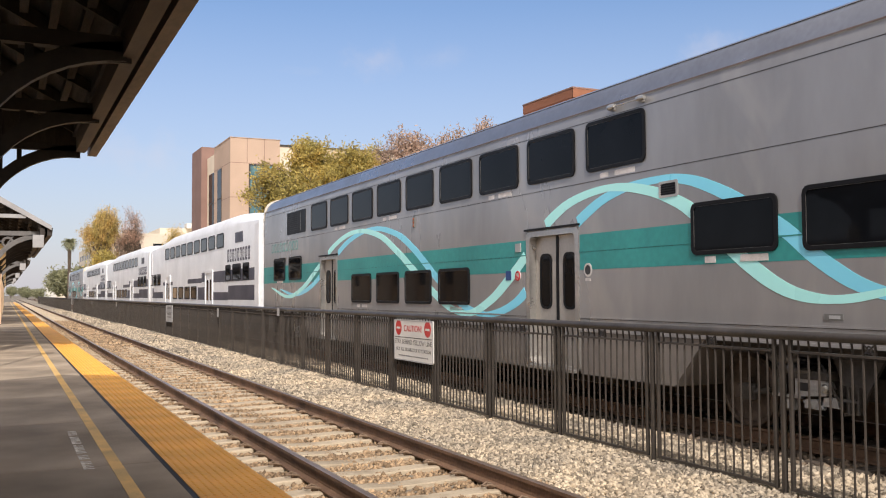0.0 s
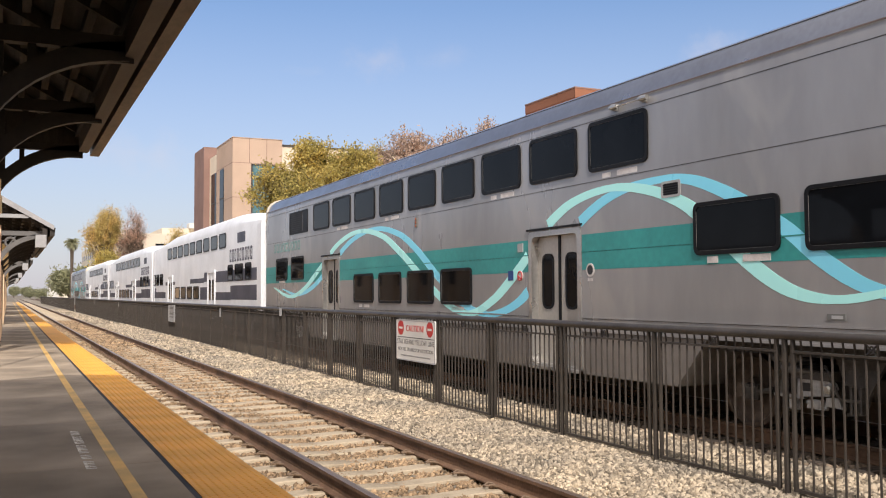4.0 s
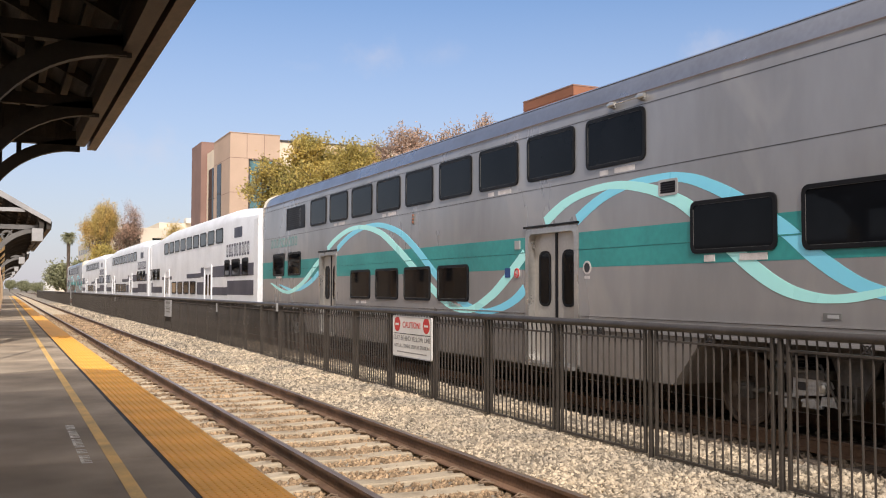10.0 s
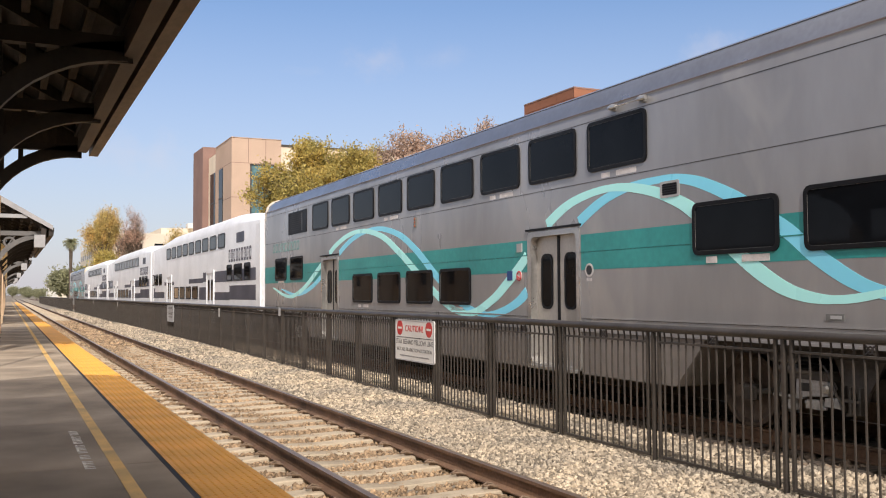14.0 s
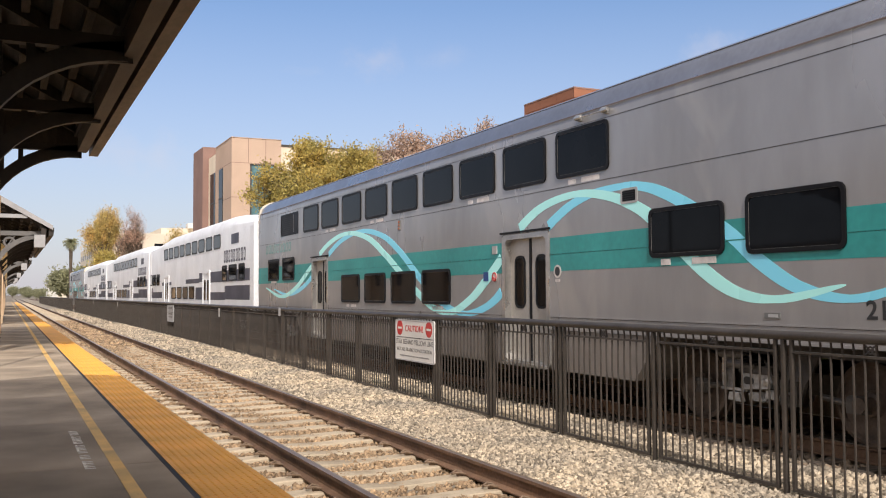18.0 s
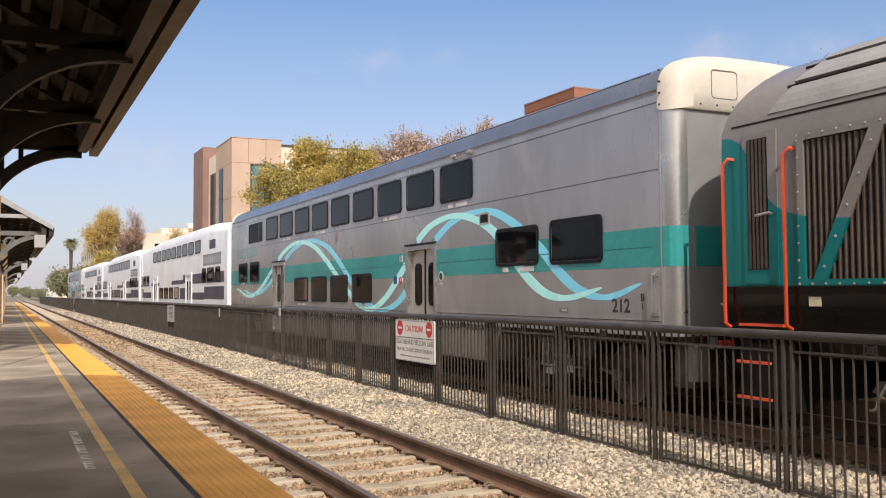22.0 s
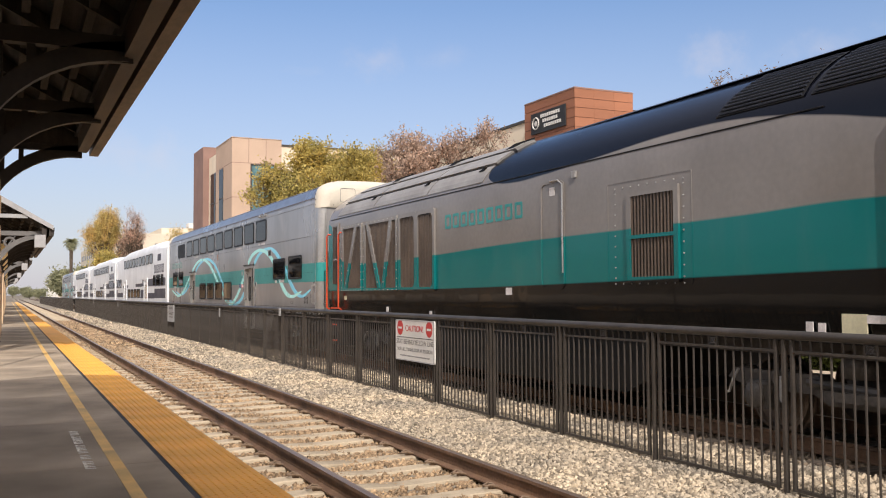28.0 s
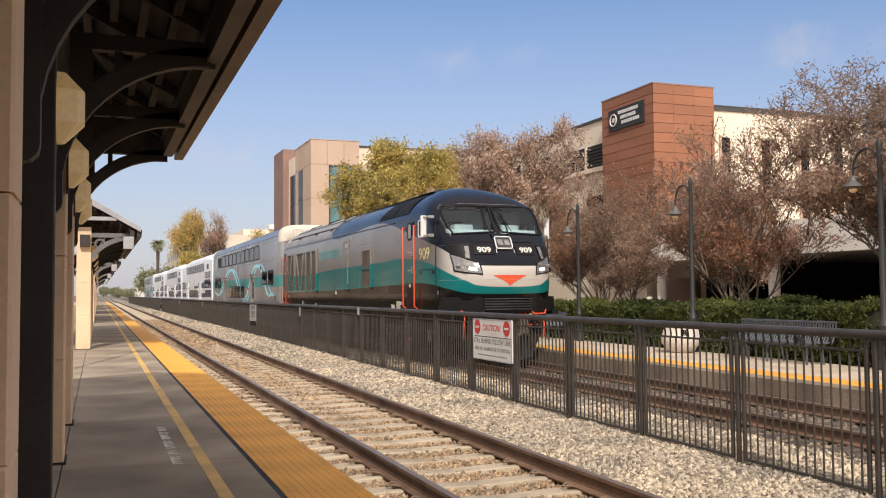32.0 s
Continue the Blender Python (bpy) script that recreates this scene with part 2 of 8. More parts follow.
# ---- materials of the setting ----
M_CONC = surf("platform_concrete", (0.365, 0.29, 0.21), 0.9, var=0.28, big=0.6, fine=130, bump=0.3, stain=0.4)
M_EDGE = surf("edge_concrete", (0.60, 0.49, 0.37), 0.85, var=0.14, big=1.2, fine=40, bump=0.2, stain=0.6)
M_SEAL = surf("joint_sealant", (0.03, 0.028, 0.027), 0.8, var=0.2, fine=50, bump=0.2)
M_TACT = surf("tactile_yellow", (0.88, 0.425, 0.06), 0.62, var=0.08, big=1.3, fine=45, bump=0.08, per_object=0.05, stain=0.35)
M_LINE = surf("line_paint", (0.70, 0.43, 0.12), 0.7, var=0.14, big=3, fine=60, bump=0.1, tint=(0.48, 0.32, 0.13))
M_WPAINT = surf("worn_white_paint", (0.74, 0.70, 0.62), 0.75, var=0.25, big=9, fine=60, bump=0.1, tint=(0.33, 0.30, 0.26))
M_BALLAST = surf("ballast_bed", (0.28, 0.245, 0.195), 0.95, var=0.3, big=1.1, fine=22, bump=1.0, tint=(0.15, 0.125, 0.095))
M_STONE = surf("ballast_stone", (0.45, 0.365, 0.26), 0.9, var=0.16, big=0.9, fine=35, bump=0.25, tint=(0.245, 0.215, 0.175), per_island=0.62)
M_STONE2 = surf("crib_stone", (0.36, 0.25, 0.15), 0.92, var=0.2, big=1.2, fine=35, bump=0.25, tint=(0.22, 0.15, 0.09), per_island=0.5)
M_TIE = surf("tie_concrete", (0.50, 0.41, 0.295), 0.88, var=0.12, big=2.0, fine=35, bump=0.2, per_object=0.10, stain=0.55)
M_WTIE = surf("tie_timber", (0.11, 0.085, 0.065), 0.9, var=0.3, big=3, fine=26, bump=0.4, stretch=(1, 6, 6), per_object=0.25)
M_RAIL = surf("rail_rust", (0.17, 0.098, 0.058), 0.75, var=0.25, big=2, fine=40, bump=0.15)
M_RTOP = surf("rail_head", (0.33, 0.235, 0.17), 0.36, metal=0.6, var=0.12, big=1, fine=30, bump=0.05, stretch=(8, 0.4, 1))
M_CLIP = surf("clip_steel", (0.24, 0.165, 0.11), 0.7, metal=0.2, var=0.2, fine=40)
M_FENCE = surf("fence_paint", (0.060, 0.051, 0.044), 0.40, var=0.15, big=3, fine=40, bump=0.06, spec=0.4)
M_GROUND = surf("far_ground", (0.20, 0.17, 0.13), 0.95, var=0.25, big=0.05, fine=1.0, bump=0.2)
M_SOIL = surf("planting_soil", (0.13, 0.095, 0.065), 0.95, var=0.25, big=1.0, fine=20, bump=0.4)
M_SIGN = surf("sign_white", (0.72, 0.70, 0.66), 0.5, var=0.05, big=2, fine=30, bump=0.02)
M_SIGNRED = surf("sign_red", (0.55, 0.035, 0.03), 0.5, var=0.08, fine=30, bump=0.0)
M_BLACKP = surf("black_print", (0.025, 0.024, 0.024), 0.6, var=0.1, fine=30, bump=0.0)
M_FADED = surf("faded_print", (0.22, 0.21, 0.20), 0.6, var=0.2, big=20, fine=60, bump=0.0)
M_GREYM = surf("grey_plate", (0.42, 0.42, 0.42), 0.5, var=0.1, fine=30, bump=0.03)

# ---- ground, ballast, tracks ----
bm = nb()
v = [bm.verts.new(p) for p in ((-2500, -600, -0.42), (2500, -600, -0.42), (2500, 4200, -0.42), (-2500, 4200, -0.42))]
bm.faces.new(v)
tagged(part("ground", bm, M_GROUND), "dry earth and asphalt ground running out to the horizon", "ground", kind="structure")


def bed_z(x, y):
    """Height of the ballast: lower in the cribs, a low ridge between the tracks."""
    z = -0.225 + 0.075 * math.exp(-((x - 6.3) / 0.9) ** 2) + 0.03 * math.exp(-((x - 5.2) / 0.5) ** 2)
    return z + 0.022 * noise.noise((x * 1.7, y * 1.3, 0)) + 0.012 * noise.noise((x * 5, y * 5, 3))


bm = nb()
xs = [1.86 + i * 0.245 for i in range(37)]
ys, y = [], -30.0
while y < 420:
    ys.append(y)
    y += 0.3 if 2 < y < 30 else 1.0 if y < 80 else 6.0
grid = [[bm.verts.new((x, yy, bed_z(x, yy))) for x in xs] for yy in ys]
for a, b in zip(grid, grid[1:]):
    for i in range(len(xs) - 1):
        bm.faces.new((a[i], a[i + 1], b[i + 1], b[i]))
tagged(part("ballast_bed", bm, M_BALLAST, smooth=80), "bed of pale crushed stone under both tracks", "ballast", kind="structure")


def stones(name, label, boxes, material, seed, drop=0.0):
    """Crushed stone as many small uneven blocks in one mesh."""
    rng = np.random.default_rng(seed)
    octa = np.array([(1, 0, 0), (0, 1, 0), (-1, 0, 0), (0, -1, 0), (0, 0, 1), (0, 0, -1)], float) * 1.45
    tris = np.array([(0, 1, 4), (1, 2, 4), (2, 3, 4), (3, 0, 4), (1, 0, 5), (2, 1, 5), (3, 2, 5), (0, 3, 5)])
    vs, fs, base = [], [], 0
    for x0, x1, y0, y1, count, size in boxes:
        px, py = rng.uniform(x0, x1, count), rng.uniform(y0, y1, count)
        pz = np.array([bed_z(a, b) for a, b in zip(px, py)])
        s = size * rng.uniform(0.55, 1.3, (count, 1, 3)) * 0.5
        pts = (octa[None] + rng.uniform(-0.4, 0.4, (count, 6, 3))) * s
        ang = rng.uniform(0, 2 * np.pi, (3, count))
        for k, (i, j) in enumerate(((0, 1), (1, 2), (0, 2))):
            c, sn = np.cos(ang[k])[:, None], np.sin(ang[k])[:, None]
            a, b = pts[:, :, i].copy(), pts[:, :, j].copy()
            pts[:, :, i], pts[:, :, j] = a * c - b * sn, a * sn + b * c
        pts += np.stack([px, py, pz - drop + size * rng.uniform(-0.1, 0.42, count)], 1)[:, None]
        vs.append(pts.reshape(-1, 3))
        fs.append((tris[None] + (base + np.arange(count) * 6)[:, None, None]).reshape(-1, 3))
        base += count * 6
    vs, fs = np.concatenate(vs), np.concatenate(fs)
    me = bpy.data.meshes.new(name)
    me.vertices.add(len(vs))
    me.vertices.foreach_set("co", vs.ravel())
    me.loops.add(fs.size)
    me.loops.foreach_set("vertex_index", fs.ravel())
    me.polygons.add(len(fs))
    me.polygons.foreach_set("loop_start", np.arange(0, fs.size, 3))
    me.update(calc_edges=True)
    me.materials.append(material)
    return tagged(new(name, me), label, "gravel", kind="stuff")


stones("ballast_stones", "loose pale grey and tan crushed stone between the tracks",
       [(6.9, 7.8, 4.0, 24, 6500, 0.06), (4.35, 6.9, 4.0, 14, 26000, 0.048), (4.35, 6.9, 14, 26, 16000, 0.06), (4.35, 6.6, 26, 60, 15000, 0.085),
        (1.88, 2.25, 4.0, 20, 2400, 0.05), (4.35, 5.9, 60, 120, 4000, 0.16)], M_STONE, 3)
stones("crib_stones", "brown crushed stone packed between the ties",
       [(2.2, 4.75, 4.0, 16, 17000, 0.042), (2.3, 4.7, 16, 34, 9000, 0.06), (2.3, 4.7, 34, 70, 5000, 0.1)], M_STONE2, 5, 0.0)
stones("crib_stones", "dark oil-stained crushed stone between timber ties",
       [(7.7, 10.6, 4.0, 22, 9500, 0.062), (6.9, 10.6, 22, 44, 5500, 0.095)], surf("oil_stained_stone", (0.20, 0.15, 0.105), 0.9, var=0.2, big=0.8, fine=35, bump=0.25, tint=(0.10, 0.08, 0.062), per_island=0.5), 6, 0.008)

# near track: concrete ties with spring clips; far track: timber ties
TIE = 0.665


def rail_pair(name, xc, label):
    tr = thing(name, pose(xc, 0, 0), label, "track", kind="structure")
    for s in (-1, 1):
        bm = nb()
        c = s * (GAUGE / 2 + 0.035)
        half = [(0.07, -0.172), (0.07, -0.158), (0.012, -0.138), (0.010, -0.045), (0.034, -0.034), (0.034, -0.004)]
        prism(bm, [(c + a, b) for a, b in half] + [(c - a, b) for a, b in half[::-1]], -60, 420, axis="y")
        rail = part("rail", bm, M_RAIL, tr)
        bm = nb()
        prism(bm, [(c - 0.034, -0.004), (c + 0.034, -0.004), (c + 0.026, 0.0), (c - 0.026, 0.0)], -60, 420, axis="y")
        part("rail_head", bm, M_RTOP, rail, "worn brown running surface")
    return tr


def tie_mesh(bm, y, wood):
    w = 0.115 if wood else 0.12
    if wood:
        bbox(bm, -1.29, 1.29, y - w, y + w, -0.36, -0.176, 0.012)
    else:
        rows = []
        for x, z in ((-1.3, -0.192), (-1.0, -0.176), (-0.45, -0.176), (0, -0.19), (0.45, -0.176), (1.0, -0.176), (1.3, -0.192)):
            rows.append([(x, y - w - 0.02, -0.38), (x, y - w, z - 0.012), (x, y - w + 0.015, z), (x, y + w - 0.015, z), (x, y + w, z - 0.012), (x, y + w + 0.02, -0.38)])
        loft(bm, rows)


def clip_mesh(bm, x, y, s):
    """A bent spring clip that holds the rail foot; s is the side of the rail."""
    pts = [(x + s * 0.07, y - 0.05, -0.15), (x + s * 0.14, y - 0.055, -0.13), (x + s * 0.19, y - 0.02, -0.14), (x + s * 0.19, y + 0.03, -0.15),
           (x + s * 0.13, y + 0.05, -0.125), (x + s * 0.075, y + 0.03, -0.14)]
    tube(bm, pts, 0.011, 6)
    box(bm, x + s * 0.11 - 0.03, x + s * 0.11 + 0.03, y - 0.02, y + 0.02, -0.18, -0.135)


track_near = rail_pair("track_near", X1, "standard gauge track with rusty rails on concrete ties")
track_far = rail_pair("track_far", X2, "standard gauge track with rusty rails on dark timber ties")
bm = nb()
tie_mesh(bm, 0, False)
first = part("tie", bm, M_TIE, track_near)
bm = nb()
for s in (-1, 1):
    for q in (-1, 1):
        clip_mesh(bm, s * (GAUGE / 2 + 0.035), 0, q)
first_clip = part("rail_clips", bm, M_CLIP, first)
first.matrix_basis = pose(0, 7.67 - 6 * TIE, 0)
for k in range(-5, 60):
    y = 7.67 + k * TIE
    t = share(first, "tie", pose(0, y, 0, 0, 0, random.uniform(-0.4, 0.4)), track_near)
    if k < 40:
        share(first_clip, "rail_clips", Matrix(), t)
bm = nb()
for k in range(60, 330):
    tie_mesh(bm, 7.67 + k * TIE, False)
for k in range(-50, -6):
    tie_mesh(bm, 7.67 + k * TIE, False)
tagged(part("tie_row", bm, M_TIE, track_near), kind="stuff")
bm = nb()
tie_mesh(bm, 0, True)
first = part("tie", bm, M_WTIE, track_far)
first.matrix_basis = pose(0, 4.0, 0)
for k in range(1, 50):
    share(first, "tie", pose(random.uniform(-0.04, 0.04), 4.0 + k * 0.55, random.uniform(-0.012, 0.0), 0, 0, random.uniform(-0.9, 0.9)), track_far)
bm = nb()
for k in range(50, 380):
    tie_mesh(bm, 4.0 + k * 0.55, True)
tagged(part("tie_row", bm, M_WTIE, track_far), kind="stuff")

# ---- near platform ----
PZ = 0.2
bm = nb()
box(bm, -9.0, 1.86, -40, 210, -0.45, PZ - 0.03)
plat = tagged(part("platform", bm, M_EDGE), "long concrete station platform with a yellow tactile edge", "platform", kind="structure")
bm = nb()
box(bm, 1.80, 1.885, -40, 210, 0.02, PZ - 0.004)
part("nosing", bm, M_EDGE, plat, "pale concrete platform edge")
slab_bm = nb()
bbox(slab_bm, -0.275, 1.245, 0.004, 2.996, PZ - 0.03, PZ, 0.004)
slab = part("slab", slab_bm, M_CONC, plat)
slab.matrix_basis = pose(0, -12.6, 0)
for k in range(1, 24):
    share(slab, "slab", pose(0, -12.6 + 3 * k, 0))
bm = nb()
bbox(bm, -3.2, -0.285, 0.004, 2.996, PZ - 0.03, PZ, 0.004)
slab = part("slab", bm, M_CONC, plat)
slab.matrix_basis = pose(0, -12.6, 0)
for k in range(1, 24):
    share(slab, "slab", pose(0, -12.6 + 3 * k, 0))
bm = nb()
box(bm, -3.2, 1.245, 59.4, 210, PZ - 0.03, PZ)
box(bm, -3.2, 1.245, -40, -12.6, PZ - 0.03, PZ)
part("slab_run", bm, M_CONC, plat)
bm = nb()
box(bm, 1.245, 1.285, -40, 210, PZ - 0.03, PZ - 0.001)
part("sealant", bm, M_SEAL, plat, "dark joint filler")
bm = nb()
box(bm, 0.83, 0.93, -40, 210, PZ, PZ + 0.003)
part("painted_line", bm, M_LINE, plat, "worn yellow waiting line")


def tactile(bm, length, domes):
    box(bm, 1.287, 1.878, 0.002, length - 0.002, PZ - 0.03, PZ + 0.004)
    if domes:
        for i in range(int(length / 0.061)):
            for j in range(9):
                c = (1.287 + 0.05 + j * 0.0613, 0.031 + i * 0.061, PZ + 0.004)
                loft(bm, [[(c[0] + r * math.cos(a), c[1] + r * math.sin(a), c[2] + h) for a in (0, 1.047, 2.094, 3.1416, 4.189, 5.236)] for r, h in ((0.0135, 0), (0.009, 0.005))])


bm = nb()
tactile(bm, 0.915, True)
tile = part("tactile_tile", bm, M_TACT, plat)
tile.matrix_basis = pose(0, 1.3, 0)
for k in range(1, 32):
    share(tile, "tactile_tile", pose(0, 1.3 + 0.915 * k, 0))
bm = nb()
tactile(bm, 3.66, False)
tile = part("tactile_tile", bm, M_TACT, plat)
tile.matrix_basis = pose(0, 1.3 + 0.915 * 32, 0)
for k in range(1, 46):
    share(tile, "tactile_tile", pose(0, 1.3 + 0.915 * 32 + 3.66 * k, 0))
for k in range(1, 8):
    share(tile, "tactile_tile", pose(0, 1.3 - 3.66 * k, 0))
# illegible stencilled words beside the line: plain strokes
bm = nb()
random.seed(4)
y = 8.3
for word in (5, 3, 6, 6, 4):
    for k in range(word):
        box(bm, 0.615, 0.70, y, y + 0.035, PZ, PZ + 0.002)
        if random.random() < 0.6:
            box(bm, 0.615, 0.64, y + 0.035, y + 0.065, PZ, PZ + 0.002)
        y += 0.085
    y += 0.09
part("stencil_marks", bm, M_WPAINT, plat, "faded white stencilled lettering")

# ---- far platform ----
bm = nb()
box(bm, 10.69, 13.5, -40, 120, -0.4, PZ)
plat2 = tagged(part("platform_far", bm, M_EDGE), "pale concrete platform across the tracks with a yellow edge", "platform", kind="structure")
bm = nb()
box(bm, 10.72, 11.3, -40, 120, PZ, PZ + 0.005)
part("tactile_strip", bm, M_TACT, plat2, "yellow tactile edge strip")
bm = nb()
box(bm, 10.675, 10.69, -40, 120, -0.4, PZ - 0.05)
part("platform_face", bm, surf("stained_face", (0.27, 0.205, 0.145), 0.9, var=0.25, big=1.2, fine=25, bump=0.25, stain=0.6), plat2, "stained brown platform face")
bm = nb()
box(bm, 13.5, 60, -40, 120, -0.4, PZ - 0.03)
tagged(part("planting_bed", bm, M_SOIL), "bare soil bed behind the far platform", "soil", kind="structure")

# ---- fence between the tracks ----
FX, FP, FY = 6.29, 1.835, 6.14
fence = thing("fence", pose(FX, 0, 0), "long black steel picket fence between the tracks", "fence")
NB_ = 15


def picket(bm, y):
    tube(bm, [(0, y, -0.07), (0, y, 1.10), (0.012, y, 1.15), (0.0, y, 1.235)], 0.011, 6)


bm = nb()
bbox(bm, -0.022, 0.022, -0.022, 0.022, -0.3, 1.24, 0.006)
post0 = part("post", bm, M_FENCE, fence)
bm = nb()
bbox(bm, -0.018, 0.018, 0.078, 0.114, -0.1, 1.24, 0.005)
stile0 = part("stile", bm, M_FENCE, fence)
bm = nb()
bbox(bm, -0.018, 0.018, -0.114, -0.078, -0.1, 1.24, 0.005)
stile1 = part("stile", bm, M_FENCE, fence)
bm = nb()
box(bm, -0.016, 0.016, 0.11, FP - 0.11, -0.10, -0.072)
rail0 = part("bottom_rail", bm, M_FENCE, fence)
bm = nb()
box(bm, -0.016, 0.016, 0.11, FP - 0.11, 1.112, 1.134)
rail1 = part("upper_rail", bm, M_FENCE, fence)
bm = nb()
picket(bm, 0)
pick0 = part("picket", bm, M_FENCE, fence, smooth=50)
bm = nb()
for s in (-1, 1):
    tube(bm, [(0, FP / 2 - 0.05, 1.14 if s > 0 else 1.22), (0, FP / 2 + 0.05, 1.22 if s > 0 else 1.14)], 0.008, 5)
tube(bm, [(0, FP / 2 + 0.03 * math.cos(a), 1.18 + 0.03 * math.sin(a)) for a in [k * math.pi / 4 for k in range(9)]], 0.008, 5)
for q in (-0.058, 0.058):
    box(bm, -0.008, 0.008, FP / 2 + q - 0.007, FP / 2 + q + 0.007, 1.13, 1.235)
orn0 = part("ornament", bm, M_FENCE, fence)
far_bm = nb()
used = False
for k in range(-13, 52):
    y = FY + k * FP
    if -1 <= k <= 19:
        m = pose(0, y, 0)
        if not used:
            for o in (post0, stile0, stile1, rail0, rail1, orn0):
                o.matrix_basis = m
        else:
            for o, n in ((post0, "post"), (stile0, "stile"), (stile1, "stile"), (rail0, "bottom_rail"), (rail1, "upper_rail"), (orn0, "ornament")):
                share(o, n, m)
        for j in range(NB_ - 1):
            mm = pose(0, y + 0.125 + (j + 0.5) * (FP - 0.25) / (NB_ - 1), 0)
            if not used:
                pick0.matrix_basis = mm
                used = True
            else:
                share(pick0, "picket", mm)
    else:
        box(far_bm, -0.022, 0.022, y - 0.022, y + 0.022, -0.3, 1.24)
        for s in (-0.096, 0.096):
            box(far_bm, -0.016, 0.016, y + s - 0.016, y + s + 0.016, -0.1, 1.22)
        for z in (-0.085, 1.122):
            box(far_bm, -0.016, 0.016, y + 0.08, y + FP - 0.08, z - 0.013, z + 0.013)
        for j in range(NB_ - 1):
            q = y + 0.125 + (j + 0.5) * (FP - 0.25) / (NB_ - 1)
            box(far_bm, -0.01, 0.01, q - 0.01, q + 0.01, -0.07, 1.23)
tagged(part("picket_run", far_bm, M_FENCE, fence), kind="stuff")
bm = nb()
tube(bm, [(0, FY - 13 * FP, 1.268), (0, FY + 52 * FP, 1.268)], 0.042, 10)
part("handrail", bm, M_FENCE, fence, "thick round top rail", smooth=50)
fence2 = thing("fence", pose(FX, 105, 0), "far run of the black picket fence between the tracks", "fence")
bm = nb()
for k in range(60):
    box(bm, -0.035, 0.035, k * FP - 0.035, k * FP + 0.035, -0.3, 1.24)
    for z in (-0.085, 1.118):
        box(bm, -0.016, 0.016, k * FP + 0.035, (k + 1) * FP - 0.035, z - 0.018, z + 0.018)
    for j in range(14):
        q = k * FP + 0.115 + j * 0.123
        box(bm, -0.01, 0.01, q - 0.01, q + 0.01, -0.07, 1.23)
tagged(part("picket_run", bm, M_FENCE, fence2), kind="stuff")
bm = nb()
tube(bm, [(0, 0, 1.268), (0, 60 * FP, 1.268)], 0.042, 10)
part("handrail", bm, M_FENCE, fence2, smooth=50)


def warning_sign(y, lettered):
    """White enamel board wired to the fence; local y runs along it, 1.62 m wide."""
    sg = thing("warning_sign", pose(FX - 0.05, y, 0.5), "white caution board with red discs on the black fence" if lettered else "weathered grey board with faint print on the black fence", "sign", group="caution boards")
    bm = nb()
    prism(bm, rr(0, 1.62, 0, 0.70, 0.03), -0.012, 0.012)
    part("board", bm, M_SIGN if lettered else M_GREYM, sg)
    bm = nb()
    ringframe(bm, rr(0, 1.62, 0, 0.70, 0.03), rr(0.02, 1.60, 0.02, 0.68, 0.03), -0.017, -0.012)
    part("rim", bm, M_GREYM, sg)
    for a in (0.20, 1.42) if lettered else ():
        bm = nb()
        lathe(bm, [(0.13, -0.012), (0.13, -0.015)], (0, a, 0.56), 24, axis="x")
        d = part("disc", bm, M_SIGNRED, sg, "red no-entry disc")
        bm = nb()
        box(bm, -0.018, -0.0155, a - 0.08, a + 0.08, 0.54, 0.575)
        part("bar", bm, M_SIGN, d)
    bm = nb()
    box(bm, -0.0155, -0.0125, 0.04, 1.58, 0.395, 0.405)
    part("rule", bm, M_BLACKP, sg)
    if lettered:
        words("lettering", "CAUTION!", 0.15, facing_west(0.81, 0.505, -0.014), M_SIGNRED, sg, align="CENTER", sx=1.05)
        words("lettering", "STAY BEHIND YELLOW LINE", 0.12, facing_west(0.81, 0.285, -0.014), M_FADED, sg, align="CENTER", sx=1.02)
        words("lettering", "NOT ALL TRAINS STOP AT STATION", 0.085, facing_west(0.81, 0.165, -0.014), M_FADED, sg, align="CENTER", sx=1.05)
        bm = nb()
        for k in range(40):
            box(bm, -0.0145, -0.0125, 0.19 + k * 0.031, 0.19 + k * 0.031 + 0.02, 0.075, 0.095)
        part("small_print", bm, M_FADED, sg)
    else:
        bm = nb()
        for z, h in ((0.53, 0.1), (0.3, 0.07), (0.18, 0.05)):
            box(bm, -0.0155, -0.0125, 0.3, 1.3, z, z + h)
        part("print_bars", bm, M_FADED, sg)


warning_sign(13.46, True)
warning_sign(39.1, False)
for y, z0, z1 in ((29.9, 0.92, 1.2), (22.6, 1.1, 1.3), (60.2, 0.9, 1.2), (78, 0.9, 1.2)):
    tg = thing("fence_tag", pose(FX - 0.06, y, z0), "small pale metal tag clipped on the fence", "tag", group="fence tags")
    bm = nb()
    bbox(bm, -0.006, 0.006, 0.08, 0.26, 0, z1 - z0, 0.003)
    part("plate", bm, M_GREYM, tg)
    bm = nb()
    tube(bm, [(0.006, 0.17, z1 - z0 - 0.03), (0.05, 0.17, z1 - z0 - 0.02)], 0.008, 6)
    part("clip", bm, M_FENCE, tg)

